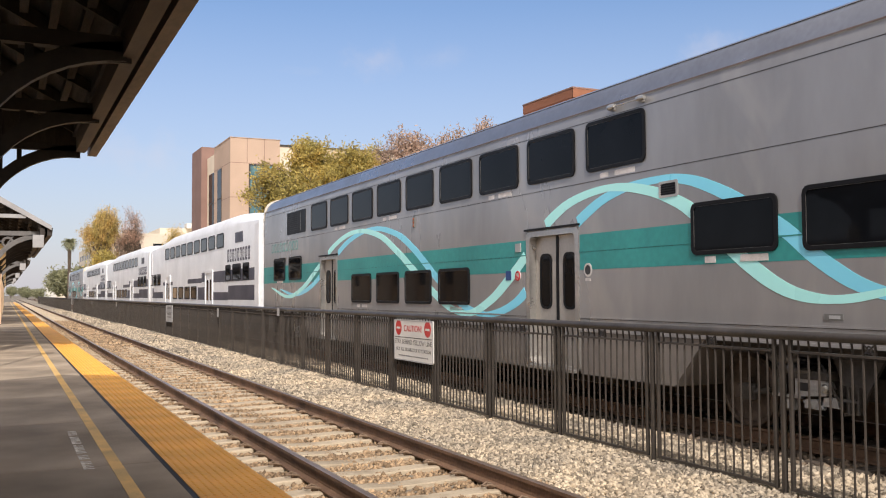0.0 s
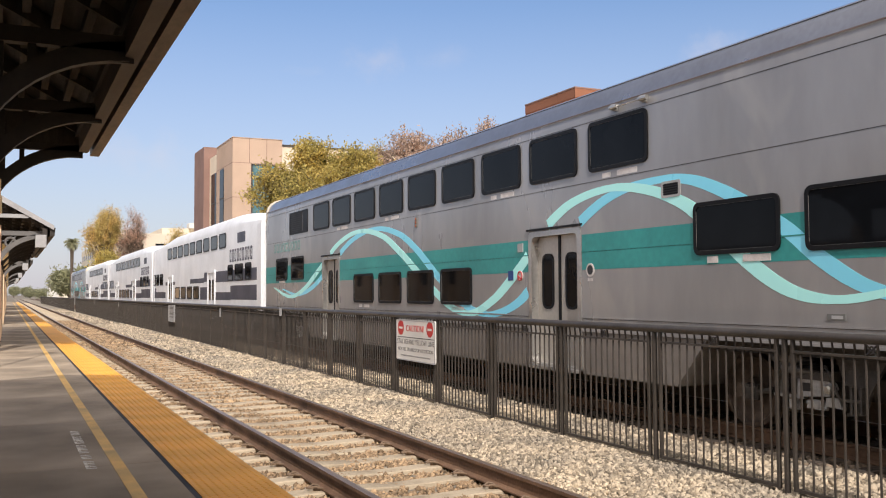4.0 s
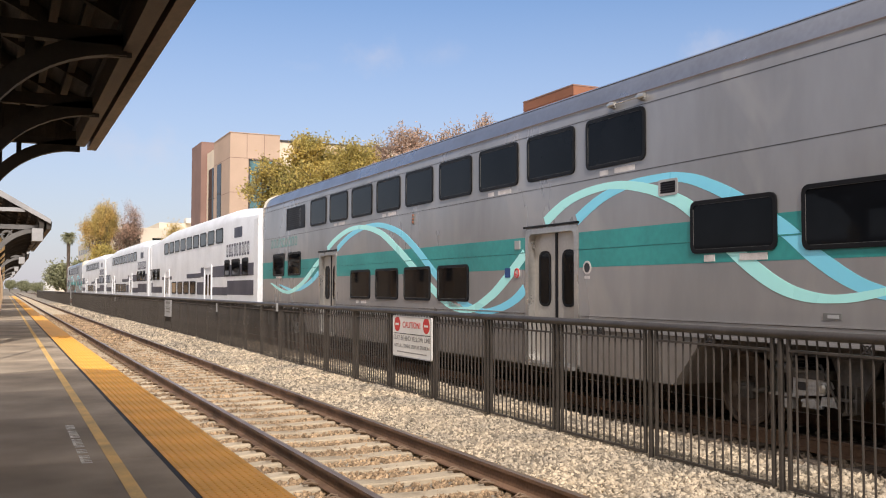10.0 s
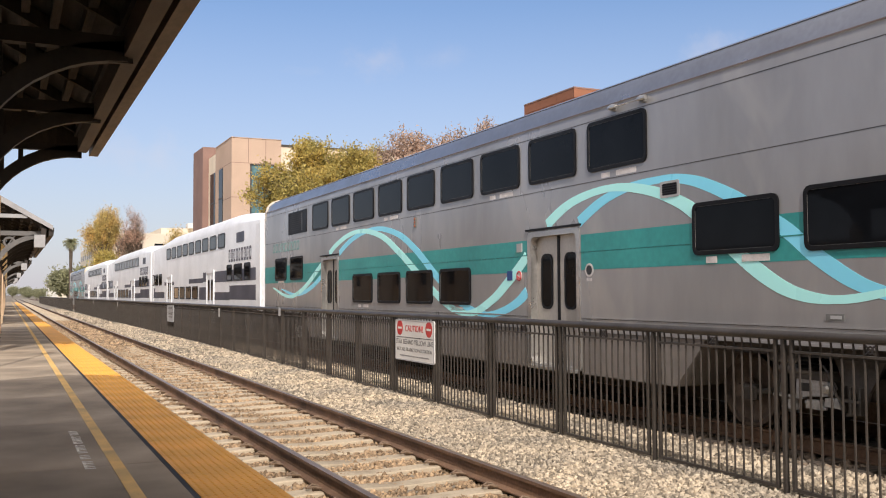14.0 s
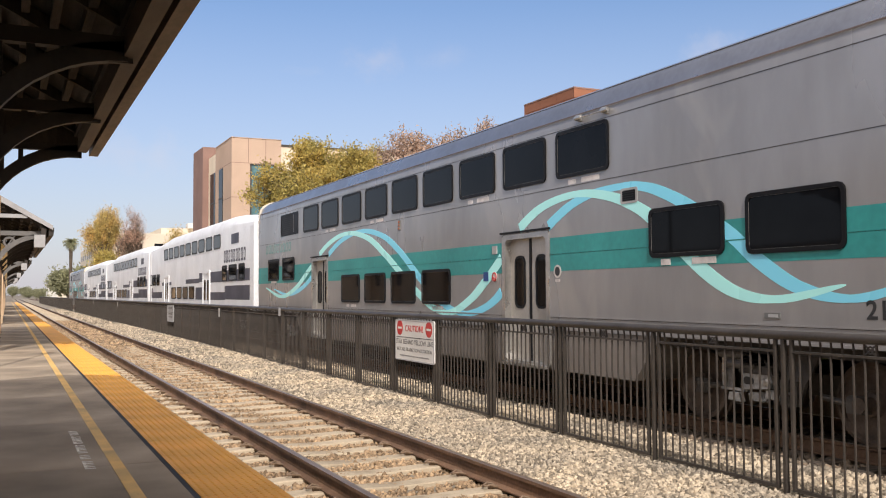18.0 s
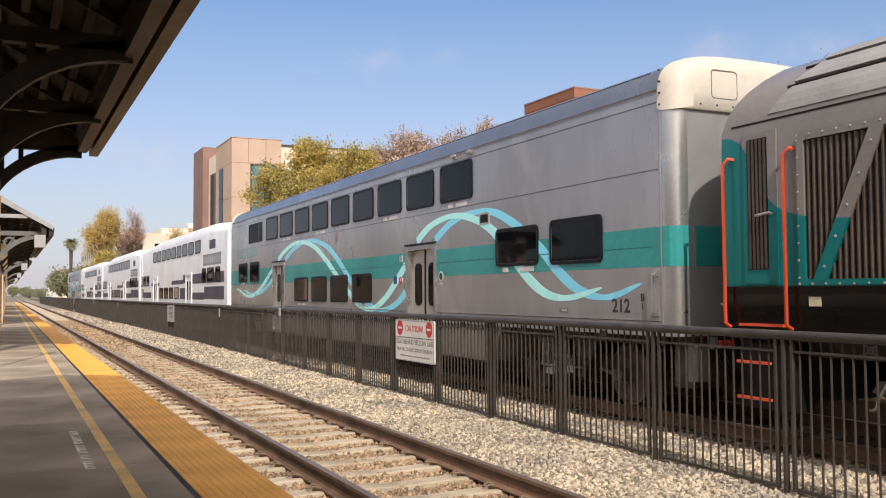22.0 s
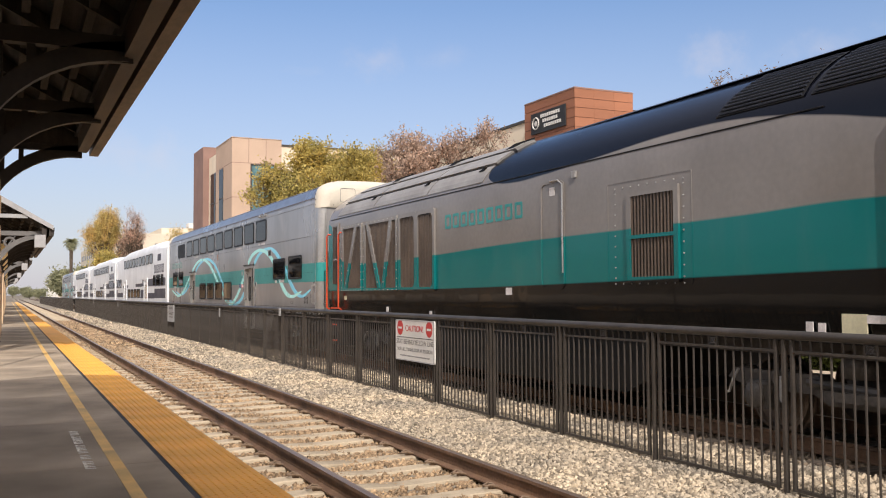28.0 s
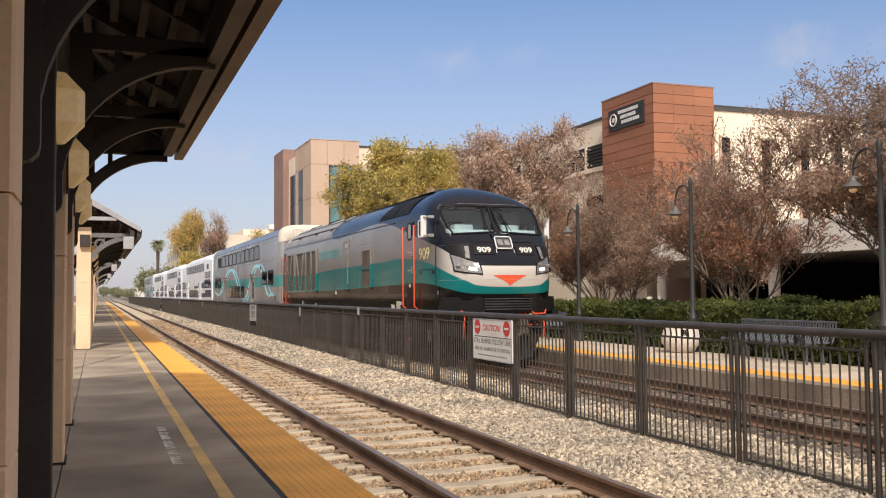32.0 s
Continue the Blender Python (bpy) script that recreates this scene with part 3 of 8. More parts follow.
# ---- the train ----
M_SILVER = surf("brushed_silver_side", (0.36, 0.355, 0.36), 0.30, metal=0.35, var=0.06, big=0.5, fine=3.5, bump=0.006, stretch=(1, 1.3, 0.4), tint=(0.29, 0.285, 0.285), spec=0.3, stain=0.12)
_n, _l = M_SILVER.node_tree.nodes, M_SILVER.node_tree.links
_p = _n["Principled BSDF"]
_old = _p.inputs["Base Color"].links[0].from_socket
_tc, _mp, _no, _mr, _mx = _n.new("ShaderNodeTexCoord"), _n.new("ShaderNodeMapping"), _n.new("ShaderNodeTexNoise"), _n.new("ShaderNodeMapRange"), _n.new("ShaderNodeMix")
_mx.data_type = "RGBA"
_mp.inputs["Scale"].default_value = (1, 1.1, 0.6)
_no.inputs["Scale"].default_value, _no.inputs["Detail"].default_value, _no.inputs["Distortion"].default_value = 0.9, 3, 0.8
_mr.inputs["From Min"].default_value, _mr.inputs["From Max"].default_value, _mr.inputs["To Max"].default_value = 0.57, 0.68, 0.35
_mx.inputs["B"].default_value = (0.47, 0.44, 0.41, 1)
_l.new(_tc.outputs["Object"], _mp.inputs["Vector"])
_l.new(_mp.outputs["Vector"], _no.inputs["Vector"])
_l.new(_no.outputs["Fac"], _mr.inputs["Value"])
_l.new(_mr.outputs["Result"], _mx.inputs["Factor"])
_l.new(_old, _mx.inputs["A"])
_l.new(_mx.outputs["Result"], _p.inputs["Base Color"])
M_STAIN = surf("stainless_bright", (0.55, 0.54, 0.52), 0.3, metal=0.8, var=0.08, big=2, fine=20, bump=0.02)
M_ROOF = surf("car_roof", (0.34, 0.35, 0.38), 0.3, metal=0.75, var=0.08, big=1.0, fine=12, bump=0.02)
M_TEAL = surf("teal_band", (0.03, 0.30, 0.29), 0.4, var=0.10, big=0.8, fine=10, bump=0.015)
M_FADET = surf("faded_teal", (0.10, 0.26, 0.25), 0.5, var=0.25, big=4, fine=12, bump=0.0, tint=(0.25, 0.28, 0.27))
M_MINT = surf("mint_stripe", (0.48, 1.0, 0.97), 0.3, var=0.01, big=1.2, fine=10, bump=0.005, spec=0.6)
M_SKYB = surf("sky_stripe", (0.24, 0.77, 1.0), 0.3, var=0.01, big=1.2, fine=10, bump=0.005, spec=0.6)
M_RUBBER = surf("window_rubber", (0.008, 0.008, 0.009), 0.5, var=0.1, fine=30, bump=0.03, spec=0.2)
M_PANE = glass("tinted_pane", (0.007, 0.008, 0.010), spec=0.10)
M_BEAD = surf("bead_grey", (0.16, 0.16, 0.155), 0.5, var=0.1, fine=30, bump=0.02)
M_DOORP = surf("door_panel", (0.50, 0.47, 0.43), 0.4, metal=0.45, var=0.07, big=1.5, fine=20, bump=0.02)
M_CAPW = surf("cream_cap", (0.63, 0.575, 0.48), 0.5, var=0.05, big=1.5, fine=20, bump=0.03)
M_WHITE = surf("white_car_paint", (0.85, 0.86, 0.88), 0.4, var=0.05, big=0.9, fine=10, bump=0.01, stain=0.1)
M_SLATE = surf("slate_band", (0.055, 0.055, 0.08), 0.45, var=0.1, big=1, fine=10, bump=0.01)
M_UNDER = surf("underframe_grime", (0.062, 0.052, 0.044), 0.7, var=0.3, big=2.5, fine=25, bump=0.2)
M_BOGIE = surf("bogie_grey", (0.085, 0.077, 0.07), 0.55, var=0.3, big=3, fine=25, bump=0.2)
M_CAST = surf("cast_steel", (0.48, 0.48, 0.48), 0.5, metal=0.5, var=0.2, big=4, fine=30, bump=0.1)
M_WHEEL = surf("wheel_rust", (0.12, 0.09, 0.072), 0.6, metal=0.2, var=0.25, big=4, fine=30, bump=0.1)
M_LABEL = surf("label_white", (0.66, 0.62, 0.60), 0.55, var=0.1, big=8, fine=60, bump=0.0)
M_ORANGE = surf("safety_orange", (0.75, 0.095, 0.035), 0.45, var=0.06, fine=20, bump=0.01)
M_DARKT = surf("dark_lettering", (0.03, 0.03, 0.032), 0.5, var=0.1, fine=20, bump=0.0)
M_BLUEL = surf("blue_symbol", (0.02, 0.07, 0.25), 0.5, var=0.1, fine=20, bump=0.0)

HALF = 12.6                       # half the length of a passenger car
SIDE = 1.5
TRAIN_Y = 4.32
PITCH = 25.7
WHEELS = []                       # (wheel set, its pose) to be turned as the train rolls


def window(parent, s, v0, v1, z0, z1, r=0.09, pane=None, frame_w=0.05, name="window"):
    """A rubber-framed pane on the side s (-1 faces the camera); v is counted from the near end of the car."""
    x = s * SIDE
    bm = nb()
    ringframe(bm, rr(v0, v1, z0, z1, r), rr(v0 + frame_w, v1 - frame_w, z0 + frame_w, z1 - frame_w, max(0.02, r - frame_w * 0.6)), x - s * 0.01, x + s * 0.022)
    fr = part(name, bm, M_RUBBER, parent)
    bm = nb()
    prism(bm, rr(v0 + frame_w * 0.8, v1 - frame_w * 0.8, z0 + frame_w * 0.8, z1 - frame_w * 0.8, max(0.02, r - frame_w * 0.5)), x - s * 0.005, x + s * 0.014)
    part("pane", bm, pane or M_PANE, fr)
    if pane is None and r < 0.095:
        e = frame_w * 0.82
        bm = nb()
        ringframe(bm, rr(v0 + e, v1 - e, z0 + e, z1 - e, r * 0.6), rr(v0 + e + 0.012, v1 - e - 0.012, z0 + e + 0.012, z1 - e - 0.012, r * 0.5), x + s * 0.012, x + s * 0.018)
        part("bead", bm, M_BEAD, fr)
    return fr


def plate(parent, s, v0, v1, z0, z1, mat, name, proud=0.004, label=""):
    bm = nb()
    box(bm, *sorted((s * (SIDE - 0.004), s * (SIDE + proud))), v0, v1, z0, z1)
    return part(name, bm, mat, parent, label)


def wave(ext):
    """Height along a stripe: a smooth curve through (v, z) from far to near."""
    def at(v):
        for i in range(len(ext) - 1):
            (a, za), (b, zb) = ext[i], ext[i + 1]
            if a >= v >= b:
                (p, zp), (q, zq) = ext[max(0, i - 1)], ext[min(len(ext) - 1, i + 2)]
                ma, mb = (zb - zp) / (b - p), (zq - za) / (q - a)
                h, u = b - a, (v - a) / (b - a)
                return (2 * u ** 3 - 3 * u * u + 1) * za + (u ** 3 - 2 * u * u + u) * h * ma + (3 * u * u - 2 * u ** 3) * zb + (u ** 3 - u * u) * h * mb
        return ext[-1][1]
    return at


def stripe(parent, s, ext, mat, width, proud, name):
    """A flat ribbon along the curve, broken at the doorways."""
    at = wave(ext)
    a, b = ext[0][0], ext[-1][0]
    n = 480
    rows = []

    def finish():
        if len(rows) > 1:
            bm = nb()
            loft(bm, rows)
            part(name, bm, mat, parent)
        rows.clear()

    for i in range(n + 1):
        v = a + (b - a) * i / n
        dz = (at(v - 0.02) - at(v + 0.02)) / 0.04
        ends = min(1, (a - v) / 2.2, (v - b) / 1.3)
        w = width * (0.55 + 0.5 * min(1, abs(dz) / 0.6)) * (0.10 + 0.90 * math.sqrt(max(0, ends))) / 2
        c = 1 / math.hypot(1, dz)
        z = at(v)
        if z < 2.68 and (6.93 < v < 8.47 or 17.8 < v < 19.25):
            finish()
            continue
        p = Vector((s * (SIDE + proud), v, z))
        t = Vector((0, dz * c, c))
        rows.append([p + t * w, p - t * w, p - t * w - Vector((s * (proud + 0.004), 0, 0)), p + t * w - Vector((s * (proud + 0.004), 0, 0))])
    finish()


def wheelset(parent, v):
    bm = nb()
    for s in (-1, 1):
        lathe(bm, [(0.10, s * 0.64), (0.40, s * 0.66), (0.485, s * 0.675), (0.485, s * 0.705), (0.457, s * 0.715), (0.455, s * 0.80), (0.41, s * 0.81), (0.38, s * 0.77), (0.15, s * 0.76), (0.13, s * 0.82), (0.0, s * 0.82)], (0, 0, 0), 28, axis="x")
    tube(bm, [(-1.0, 0, 0), (1.0, 0, 0)], 0.085, 12)
    ws = part("wheelset", bm, M_WHEEL, parent, "steel wheels on their axle", smooth=35)
    ws.matrix_basis = pose(0, v, 0.457)
    WHEELS.append((ws, v))


def inside_truck(parent, v, base=2.6):
    """A passenger truck with its frame between the wheels; only the bolster ends and dampers stand outside."""
    bm = nb()
    for s in (-1, 1):
        box(bm, *sorted((s * 0.40, s * 0.58)), v - base / 2 - 0.3, v + base / 2 + 0.3, 0.45, 0.70)
    box(bm, -0.58, 0.58, v - 0.3, v + 0.3, 0.45, 0.72)
    part("truck_frame", bm, M_UNDER, parent)
    bm = nb()
    bbox(bm, -1.22, 1.22, v - 0.28, v + 0.22, 0.70, 0.80, 0.02)
    part("bolster", bm, M_UNDER, parent)
    for s in (-1, 1):
        X = s * 1.10
        bm = nb()
        for k in range(3):
            lathe(bm, [(0.15, 0.80 + k * 0.055), (0.185, 0.825 + k * 0.055), (0.15, 0.853 + k * 0.055)], (X, v + 0.03, 0), 18)
        part("air_spring", bm, M_RUBBER, parent, "black ribbed air spring", smooth=40)
        bm = nb()
        prism(bm, [(v + 0.18, 0.72), (v - 0.10, 0.74), (v - 0.28, 0.68), (v - 0.31, 0.62), (v - 0.24, 0.54), (v + 0.19, 0.50)], *sorted((X + s * 0.02, X + s * 0.10)))
        br = part("casting", bm, M_CAST, parent, "pale cast bracket")
        # thin black plate on the face paints the shade inside a slot
        bm = nb()
        prism(bm, rr(v - 0.02, v + 0.14, 0.57, 0.66, 0.04), *sorted((X + s * 0.10, X + s * 0.104)))
        part("opening", bm, M_BLACKP, br)
        bm = nb()
        lathe(bm, [(0.05, X + s * 0.10), (0.05, X + s * 0.13), (0.03, X + s * 0.15)], (0, v - 0.24, 0.62), 12, axis="x")
        part("pin", bm, M_STAIN, br)
        bm = nb()
        box(bm, *sorted((X, X + s * 0.03)), v + 0.40, v + 0.50, 0.50, 0.84)
        part("damper", bm, M_CAST, parent, "grey upright damper")
        bm = nb()
        box(bm, *sorted((X, X + s * 0.07)), v + 0.13, v + 0.56, 0.475, 0.505)
        tube(bm, [(X + s * 0.05, v + 0.10, 0.45), (X + s * 0.05, v - 0.18, 0.40)], 0.022, 8)
        part("brake_lever", bm, M_CAST, parent)
        for z, r, a, b in ((0.93, 0.075, -0.02, 0.52), (0.80, 0.06, -0.06, 0.40)):
            bm = nb()
            tube(bm, [(X + s * 0.08, v + a, z), (X + s * 0.08, v + b, z)], r, 12)
            part("cylinder", bm, M_BOGIE, parent, "dark air cylinder", smooth=40)
        bm = nb()
        box(bm, *sorted((X + s * 0.06, X + s * 0.10)), v + 0.44, v + 0.50, 0.52, 0.90)
        part("link", bm, M_STAIN, parent, "bright upright link")
        for a, z in ((-0.05, 0.43), (0.30, 0.40), (-0.30, 0.47)):
            bm = nb()
            prism(bm, [(v + a - 0.10, z - 0.05), (v + a + 0.12, z - 0.04), (v + a + 0.10, z + 0.05), (v + a - 0.06, z + 0.06)], *sorted((X + s * 0.02, X + s * 0.09)))
            part("lug", bm, M_CAST, parent)
        bm = nb()
        tube(bm, [(X + s * 0.06, v - 0.16, 0.86), (X + s * 0.12, v - 0.30, 0.74), (X + s * 0.10, v - 0.36, 0.56), (X + s * 0.05, v - 0.42, 0.46)], 0.016, 6)
        part("air_hose", bm, M_BOGIE, parent)
        bm = nb()
        prism(bm, [(v - 0.25, 0.95), (v - 0.38, 0.62), (v - 0.38, 0.34), (v - 0.60, 0.37), (v - 0.69, 0.61), (v - 0.91, 0.97)], *sorted((X - s * 0.04, X)))
        hp = part("hanger_plate", bm, M_BOGIE, parent, "dark hanging plate")
        for q in (0.40, 0.50, 0.62):
            bm = nb()
            box(bm, *sorted((X, X + s * 0.07)), v - q - 0.012, v - q + 0.012, 0.38, 0.66)
            part("rib", bm, M_BOGIE, hp)
        bm = nb()
        box(bm, *sorted((X, X + s * 0.08)), v - 0.64, v - 0.36, 0.50, 0.53)
        part("shelf", bm, M_BOGIE, hp)
        for q in (-1, 1):
            c = v + q * base / 2
            bm = nb()
            bbox(bm, *sorted((s * 0.84, s * 0.98)), c - q * 0.10 - 0.16, c - q * 0.10 + 0.10, 0.36, 0.54, 0.03)
            tube(bm, [(s * 0.92, c - q * 0.15, 0.44), (s * 0.95, c - q * 0.52, 0.50)], 0.035, 8)
            part("brake_unit", bm, M_BOGIE, parent)
    for q in (-1, 1):
        wheelset(parent, v + q * base / 2)


def bogie(parent, v, base=2.6):
    """A two-axle truck centred at v: side frames, axle boxes, springs, brake gear."""
    for s in (-1, 1):
        bm = nb()
        x0, x1 = sorted((s * 0.86, s * 1.06))
        prism(bm, [(v - base / 2 - 0.55, 0.62), (v - base / 2 - 0.45, 0.74), (v - 0.55, 0.74), (v - 0.4, 0.60), (v + 0.4, 0.60), (v + 0.55, 0.74), (v + base / 2 + 0.45, 0.74), (v + base / 2 + 0.55, 0.62),
                   (v + base / 2 + 0.2, 0.52), (v + 0.6, 0.52), (v + 0.4, 0.42), (v - 0.4, 0.42), (v - 0.6, 0.52), (v - base / 2 - 0.2, 0.52)], x0, x1)
        sf = part("side_frame", bm, M_BOGIE, parent)
        for q in (-1, 1):
            bm = nb()
            c = v + q * base / 2
            bbox(bm, *sorted((s * 0.90, s * 1.16)), c - 0.19, c + 0.19, 0.30, 0.62, 0.04)
            lathe(bm, [(0.15, s * 1.16), (0.15, s * 1.20), (0.11, s * 1.22), (0.05, s * 1.24)], (0, c, 0.457), 14, axis="x")
            ab = part("axle_box", bm, M_BOGIE, sf, "dark cast axle box")
            bm = nb()
            for k in range(6):
                lathe(bm, [(0.018, s * 1.19), (0.018, s * 1.215)], (0, c + 0.10 * math.cos(k * math.pi / 3), 0.457 + 0.10 * math.sin(k * math.pi / 3)), 6, axis="x")
            tagged(part("bolts", bm, M_STAIN, ab), kind="stuff")
            bm = nb()
            prism(bm, [(c - 0.42, 0.70), (c - 0.38, 0.70), (c - 0.365, 0.46), (c - 0.395, 0.40), (c - 0.43, 0.46)], *sorted((s * 1.10, s * 1.17)))
            part("hanger", bm, M_CAST, sf, "pale worn hanger")
            bm = nb()
            tube(bm, [(s * 1.15, c + 0.28, 0.74), (s * 1.19, c + 0.34, 0.60), (s * 1.17, c + 0.42, 0.46), (s * 1.12, c + 0.52, 0.44)], 0.018, 6)
            part("sand_pipe", bm, M_CAST, sf)
            bm = nb()
            for d in (-0.30, 0.30):
                for k in range(5):
                    lathe(bm, [(0.085, 0.55 + k * 0.045), (0.10, 0.57 + k * 0.045), (0.085, 0.59 + k * 0.045)], (s * 0.97, c + d, 0), 12)
            part("spring", bm, M_BOGIE, sf)
        bm = nb()
        lathe(bm, [(0.20, 0.74), (0.24, 0.80), (0.24, 0.90), (0.19, 0.96), (0.24, 1.0), (0.2, 1.08)], (s * 0.98, v, 0), 18)
        part("air_spring", bm, M_UNDER, sf, smooth=40)
        bm = nb()
        tube(bm, [(s * 1.18, v - 0.75, 0.95), (s * 1.18, v - 0.75, 0.55)], 0.045, 10)
        box(bm, *sorted((s * 1.05, s * 1.25)), v - 0.60, v + 0.35, 0.50, 0.60)
        tube(bm, [(s * 1.12, v - 0.3, 0.62), (s * 1.12, v + 0.62, 0.66)], 0.05, 8)
        part("damper", bm, M_BOGIE, sf, "dark damper and brake gear")
    bm = nb()
    box(bm, -0.9, 0.9, v - 0.3, v + 0.3, 0.5, 0.86)
    part("bolster", bm, M_UNDER, parent)
    for q in (-1, 1):
        wheelset(parent, v + q * base / 2)


def section(w, top, n_roof=7, low=1.09):
    """Half-round car section as (x, z) points, going up the near side, over the roof and down."""
    k = w / SIDE
    left = [(-w, low), (-w, 1.28), (-w, 2.6), (-w, 4.12), (-w + 0.015, 4.30), (-w + 0.07, 4.41)]
    roof = []
    x0, z0 = -w + 0.07, 4.41
    for i in range(1, n_roof):
        a = i / n_roof * math.pi / 2
        roof.append((x0 * math.cos(a) ** 0.85, z0 + (4.83 - z0) * math.sin(a)))
    pts = left + roof + [(0, 4.83)]
    pts = [(x, min(z, 4.12) + max(0, z - 4.12) * (top - 4.12) / (4.83 - 4.12)) for x, z in pts]
    return pts + [(-x, z) for x, z in pts[-2::-1]]


def silver_car(y, label):
    car = thing("passenger_car", pose(X2, y + HALF, 0), label, "train car", group="cars of the train")
    O = Matrix.Translation((0, -HALF, 0))
    ends = [(-0.16, 1.26, 4.45), (-0.15, 1.35, 4.55), (-0.115, 1.425, 4.64), (-0.05, 1.478, 4.72), (0.04, 1.5, 4.78), (0.30, 1.5, 4.82), (0.6, 1.5, 4.83)]
    rings = [[(x, v, z) for x, z in section(w, t)] for v, w, t in ends] + [[(x, 25.2 - v, z) for x, z in section(w, t)] for v, w, t in ends[::-1]]
    bm = nb()
    loft(bm, rings)
    for f in bm.faces:
        f.material_index = 1 if all(q.co.z > 4.28 for q in f.verts) else 2 if all(abs(q.co.x) > 1.25 and (q.co.y < 0.05 or q.co.y > 25.15) for q in f.verts) else 0
    bmesh.ops.delete(bm, geom=[f for f in bm.faces if all(abs(abs(q.co.x) - SIDE) < 1e-4 and q.co.z < 2.61 and 0.55 < q.co.y < 24.65 for q in f.verts)], context="FACES_ONLY")
    for s in (-1, 1):
        cuts = (0.6, 6.96, 8.44, 17.83, 19.22, 24.6)
        for i, (a, b) in enumerate(zip(cuts, cuts[1:])):
            for z0, z1 in ((1.09, 2.58), (2.58, 2.6)) if i % 2 == 0 else ((2.58, 2.6),):
                bm.faces.new([bm.verts.new((s * SIDE, y_, z)) for y_, z in ((a, z0), (b, z0), (b, z1), (a, z1))])
    bmesh.ops.remove_doubles(bm, verts=bm.verts, dist=1e-4)
    body = part("body", bm, (M_SILVER, M_ROOF, M_STAIN), car, smooth=32)
    for pts in ([(4.3, 1.10), (4.88, 0.47), (6.96, 0.47), (6.96, 1.10)], [(8.44, 1.10), (8.44, 0.47), (17.83, 0.47), (17.83, 1.10)], [(19.22, 1.10), (19.22, 0.47), (20.3, 0.47), (20.9, 1.10)]):
        bm = nb()
        prism(bm, pts, -1.485, 1.485)
        part("skirt", bm, surf("grimy_skirt", (0.25, 0.225, 0.205), 0.45, metal=0.3, var=0.12, big=0.8, fine=12, bump=0.03, stretch=(1, 1, 0.4), stain=0.35), car, "grimy grey low-floor skirt")
    for a, b, c in ((0.3, 4.4, -0.3), (20.8, 24.9, 24.8)):
        bm = nb()
        box(bm, -1.3, 1.3, a, b, 0.95, 1.10)
        part("underframe", bm, M_UNDER, car)
        bm = nb()
        box(bm, -0.2, 0.2, c, c + 0.7, 0.72, 0.98)
        part("coupler", bm, M_UNDER, car)
    for s in (-1, 1):
        # seams and drip rails
        for z, h, proud in ((3.26, 0.018, 0.006), (2.255, 0.016, 0.006), (1.29, 0.02, 0.008), (1.10, 0.03, 0.01), (4.13, 0.014, 0.006)):
            for a, b in ((0.12, 25.08),) if z > 2.6 else ((0.12, 6.94), (8.46, 17.81), (19.24, 25.08)):
                plate(car, s, a, b, z - h / 2, z + h / 2, M_TEAL if z == 2.255 else M_SILVER, "seam", proud)
                plate(car, s, a, b, z - h / 2 - 0.006, z - h / 2, M_UNDER, "seam_gap", 0.002)
        for x, z in section(SIDE, 4.83)[7:11:3]:
            bm = nb()
            tube(bm, [(-s * x, 0.5, z + 0.004), (-s * x, 24.7, z + 0.002)], 0.006, 6)
            part("roof_rib", bm, M_UNDER, car)
        plate(car, s, 0.14, 25.06, 4.275, 4.292, surf("drip_rail_paint", (0.16, 0.12, 0.10), 0.5, var=0.1), "drip_rail", 0.006)
        for a, b in ((0.1, 6.93), (8.47, 17.8), (19.25, 25.1)):
            plate(car, s, a, b, 1.985, 2.50, M_TEAL, "band", 0.002, "teal band")
        stripe(car, s, [(24.2, 1.85), (22.3, 1.57), (20.8, 1.82), (19.35, 2.37), (17.9, 2.92), (16.4, 3.14), (14.9, 2.95), (13.75, 2.5), (13.05, 2.16), (11.97, 1.645), (11.2, 1.36), (10.45, 1.295), (9.65, 1.54), (9.08, 1.85), (8.52, 2.215), (8.0, 2.62), (7.4, 2.92), (6.9, 3.05), (6.3, 3.11), (5.88, 3.09), (5.42, 3.01), (5.0, 2.89), (4.5, 2.66), (3.53, 1.955), (2.93, 1.65), (2.28, 1.575), (1.4, 1.72)], M_MINT, 0.18, 0.004, "mint_stripe")
        stripe(car, s, [(23.2, 1.80), (21.6, 1.63), (20.0, 1.86), (18.45, 2.42), (16.9, 2.95), (15.3, 3.13), (13.9, 2.93), (12.95, 2.55), (11.83, 1.93), (10.8, 1.45), (10.0, 1.285), (9.5, 1.31), (8.93, 1.45), (8.53, 1.645), (7.8, 2.2), (7.1, 2.625), (6.55, 2.885), (6.17, 3.005), (5.7, 3.085), (5.0, 3.105), (4.59, 3.05), (4.25, 2.95), (3.76, 2.74), (3.0, 2.32), (2.6, 2.02), (2.0, 1.70), (1.3, 1.585), (0.5, 1.77)], M_SKYB, 0.175, 0.003, "blue_stripe")
        for k in range(9):
            v = 5.36 + k * 1.66
            window(car, s, v, v + 1.36, 3.38, 4.10)
        for k in range(4):
            v = 10.46 + k * 1.652
            window(car, s, v, v + 1.32, 1.44, 2.12)
        for v0, v1, z0, z1 in ((3.1, 4.49, 2.10, 2.74), (1.37, 2.75, 2.08, 2.77), (20.92, 22.2, 2.06, 2.74), (22.6, 23.88, 2.06, 2.74)):
            window(car, s, v0, v1, z0, z1)
        # louvred end opening, small vent
        bm = nb()
        x0, x1 = sorted((s * (SIDE - 0.004), s * (SIDE + 0.012)))
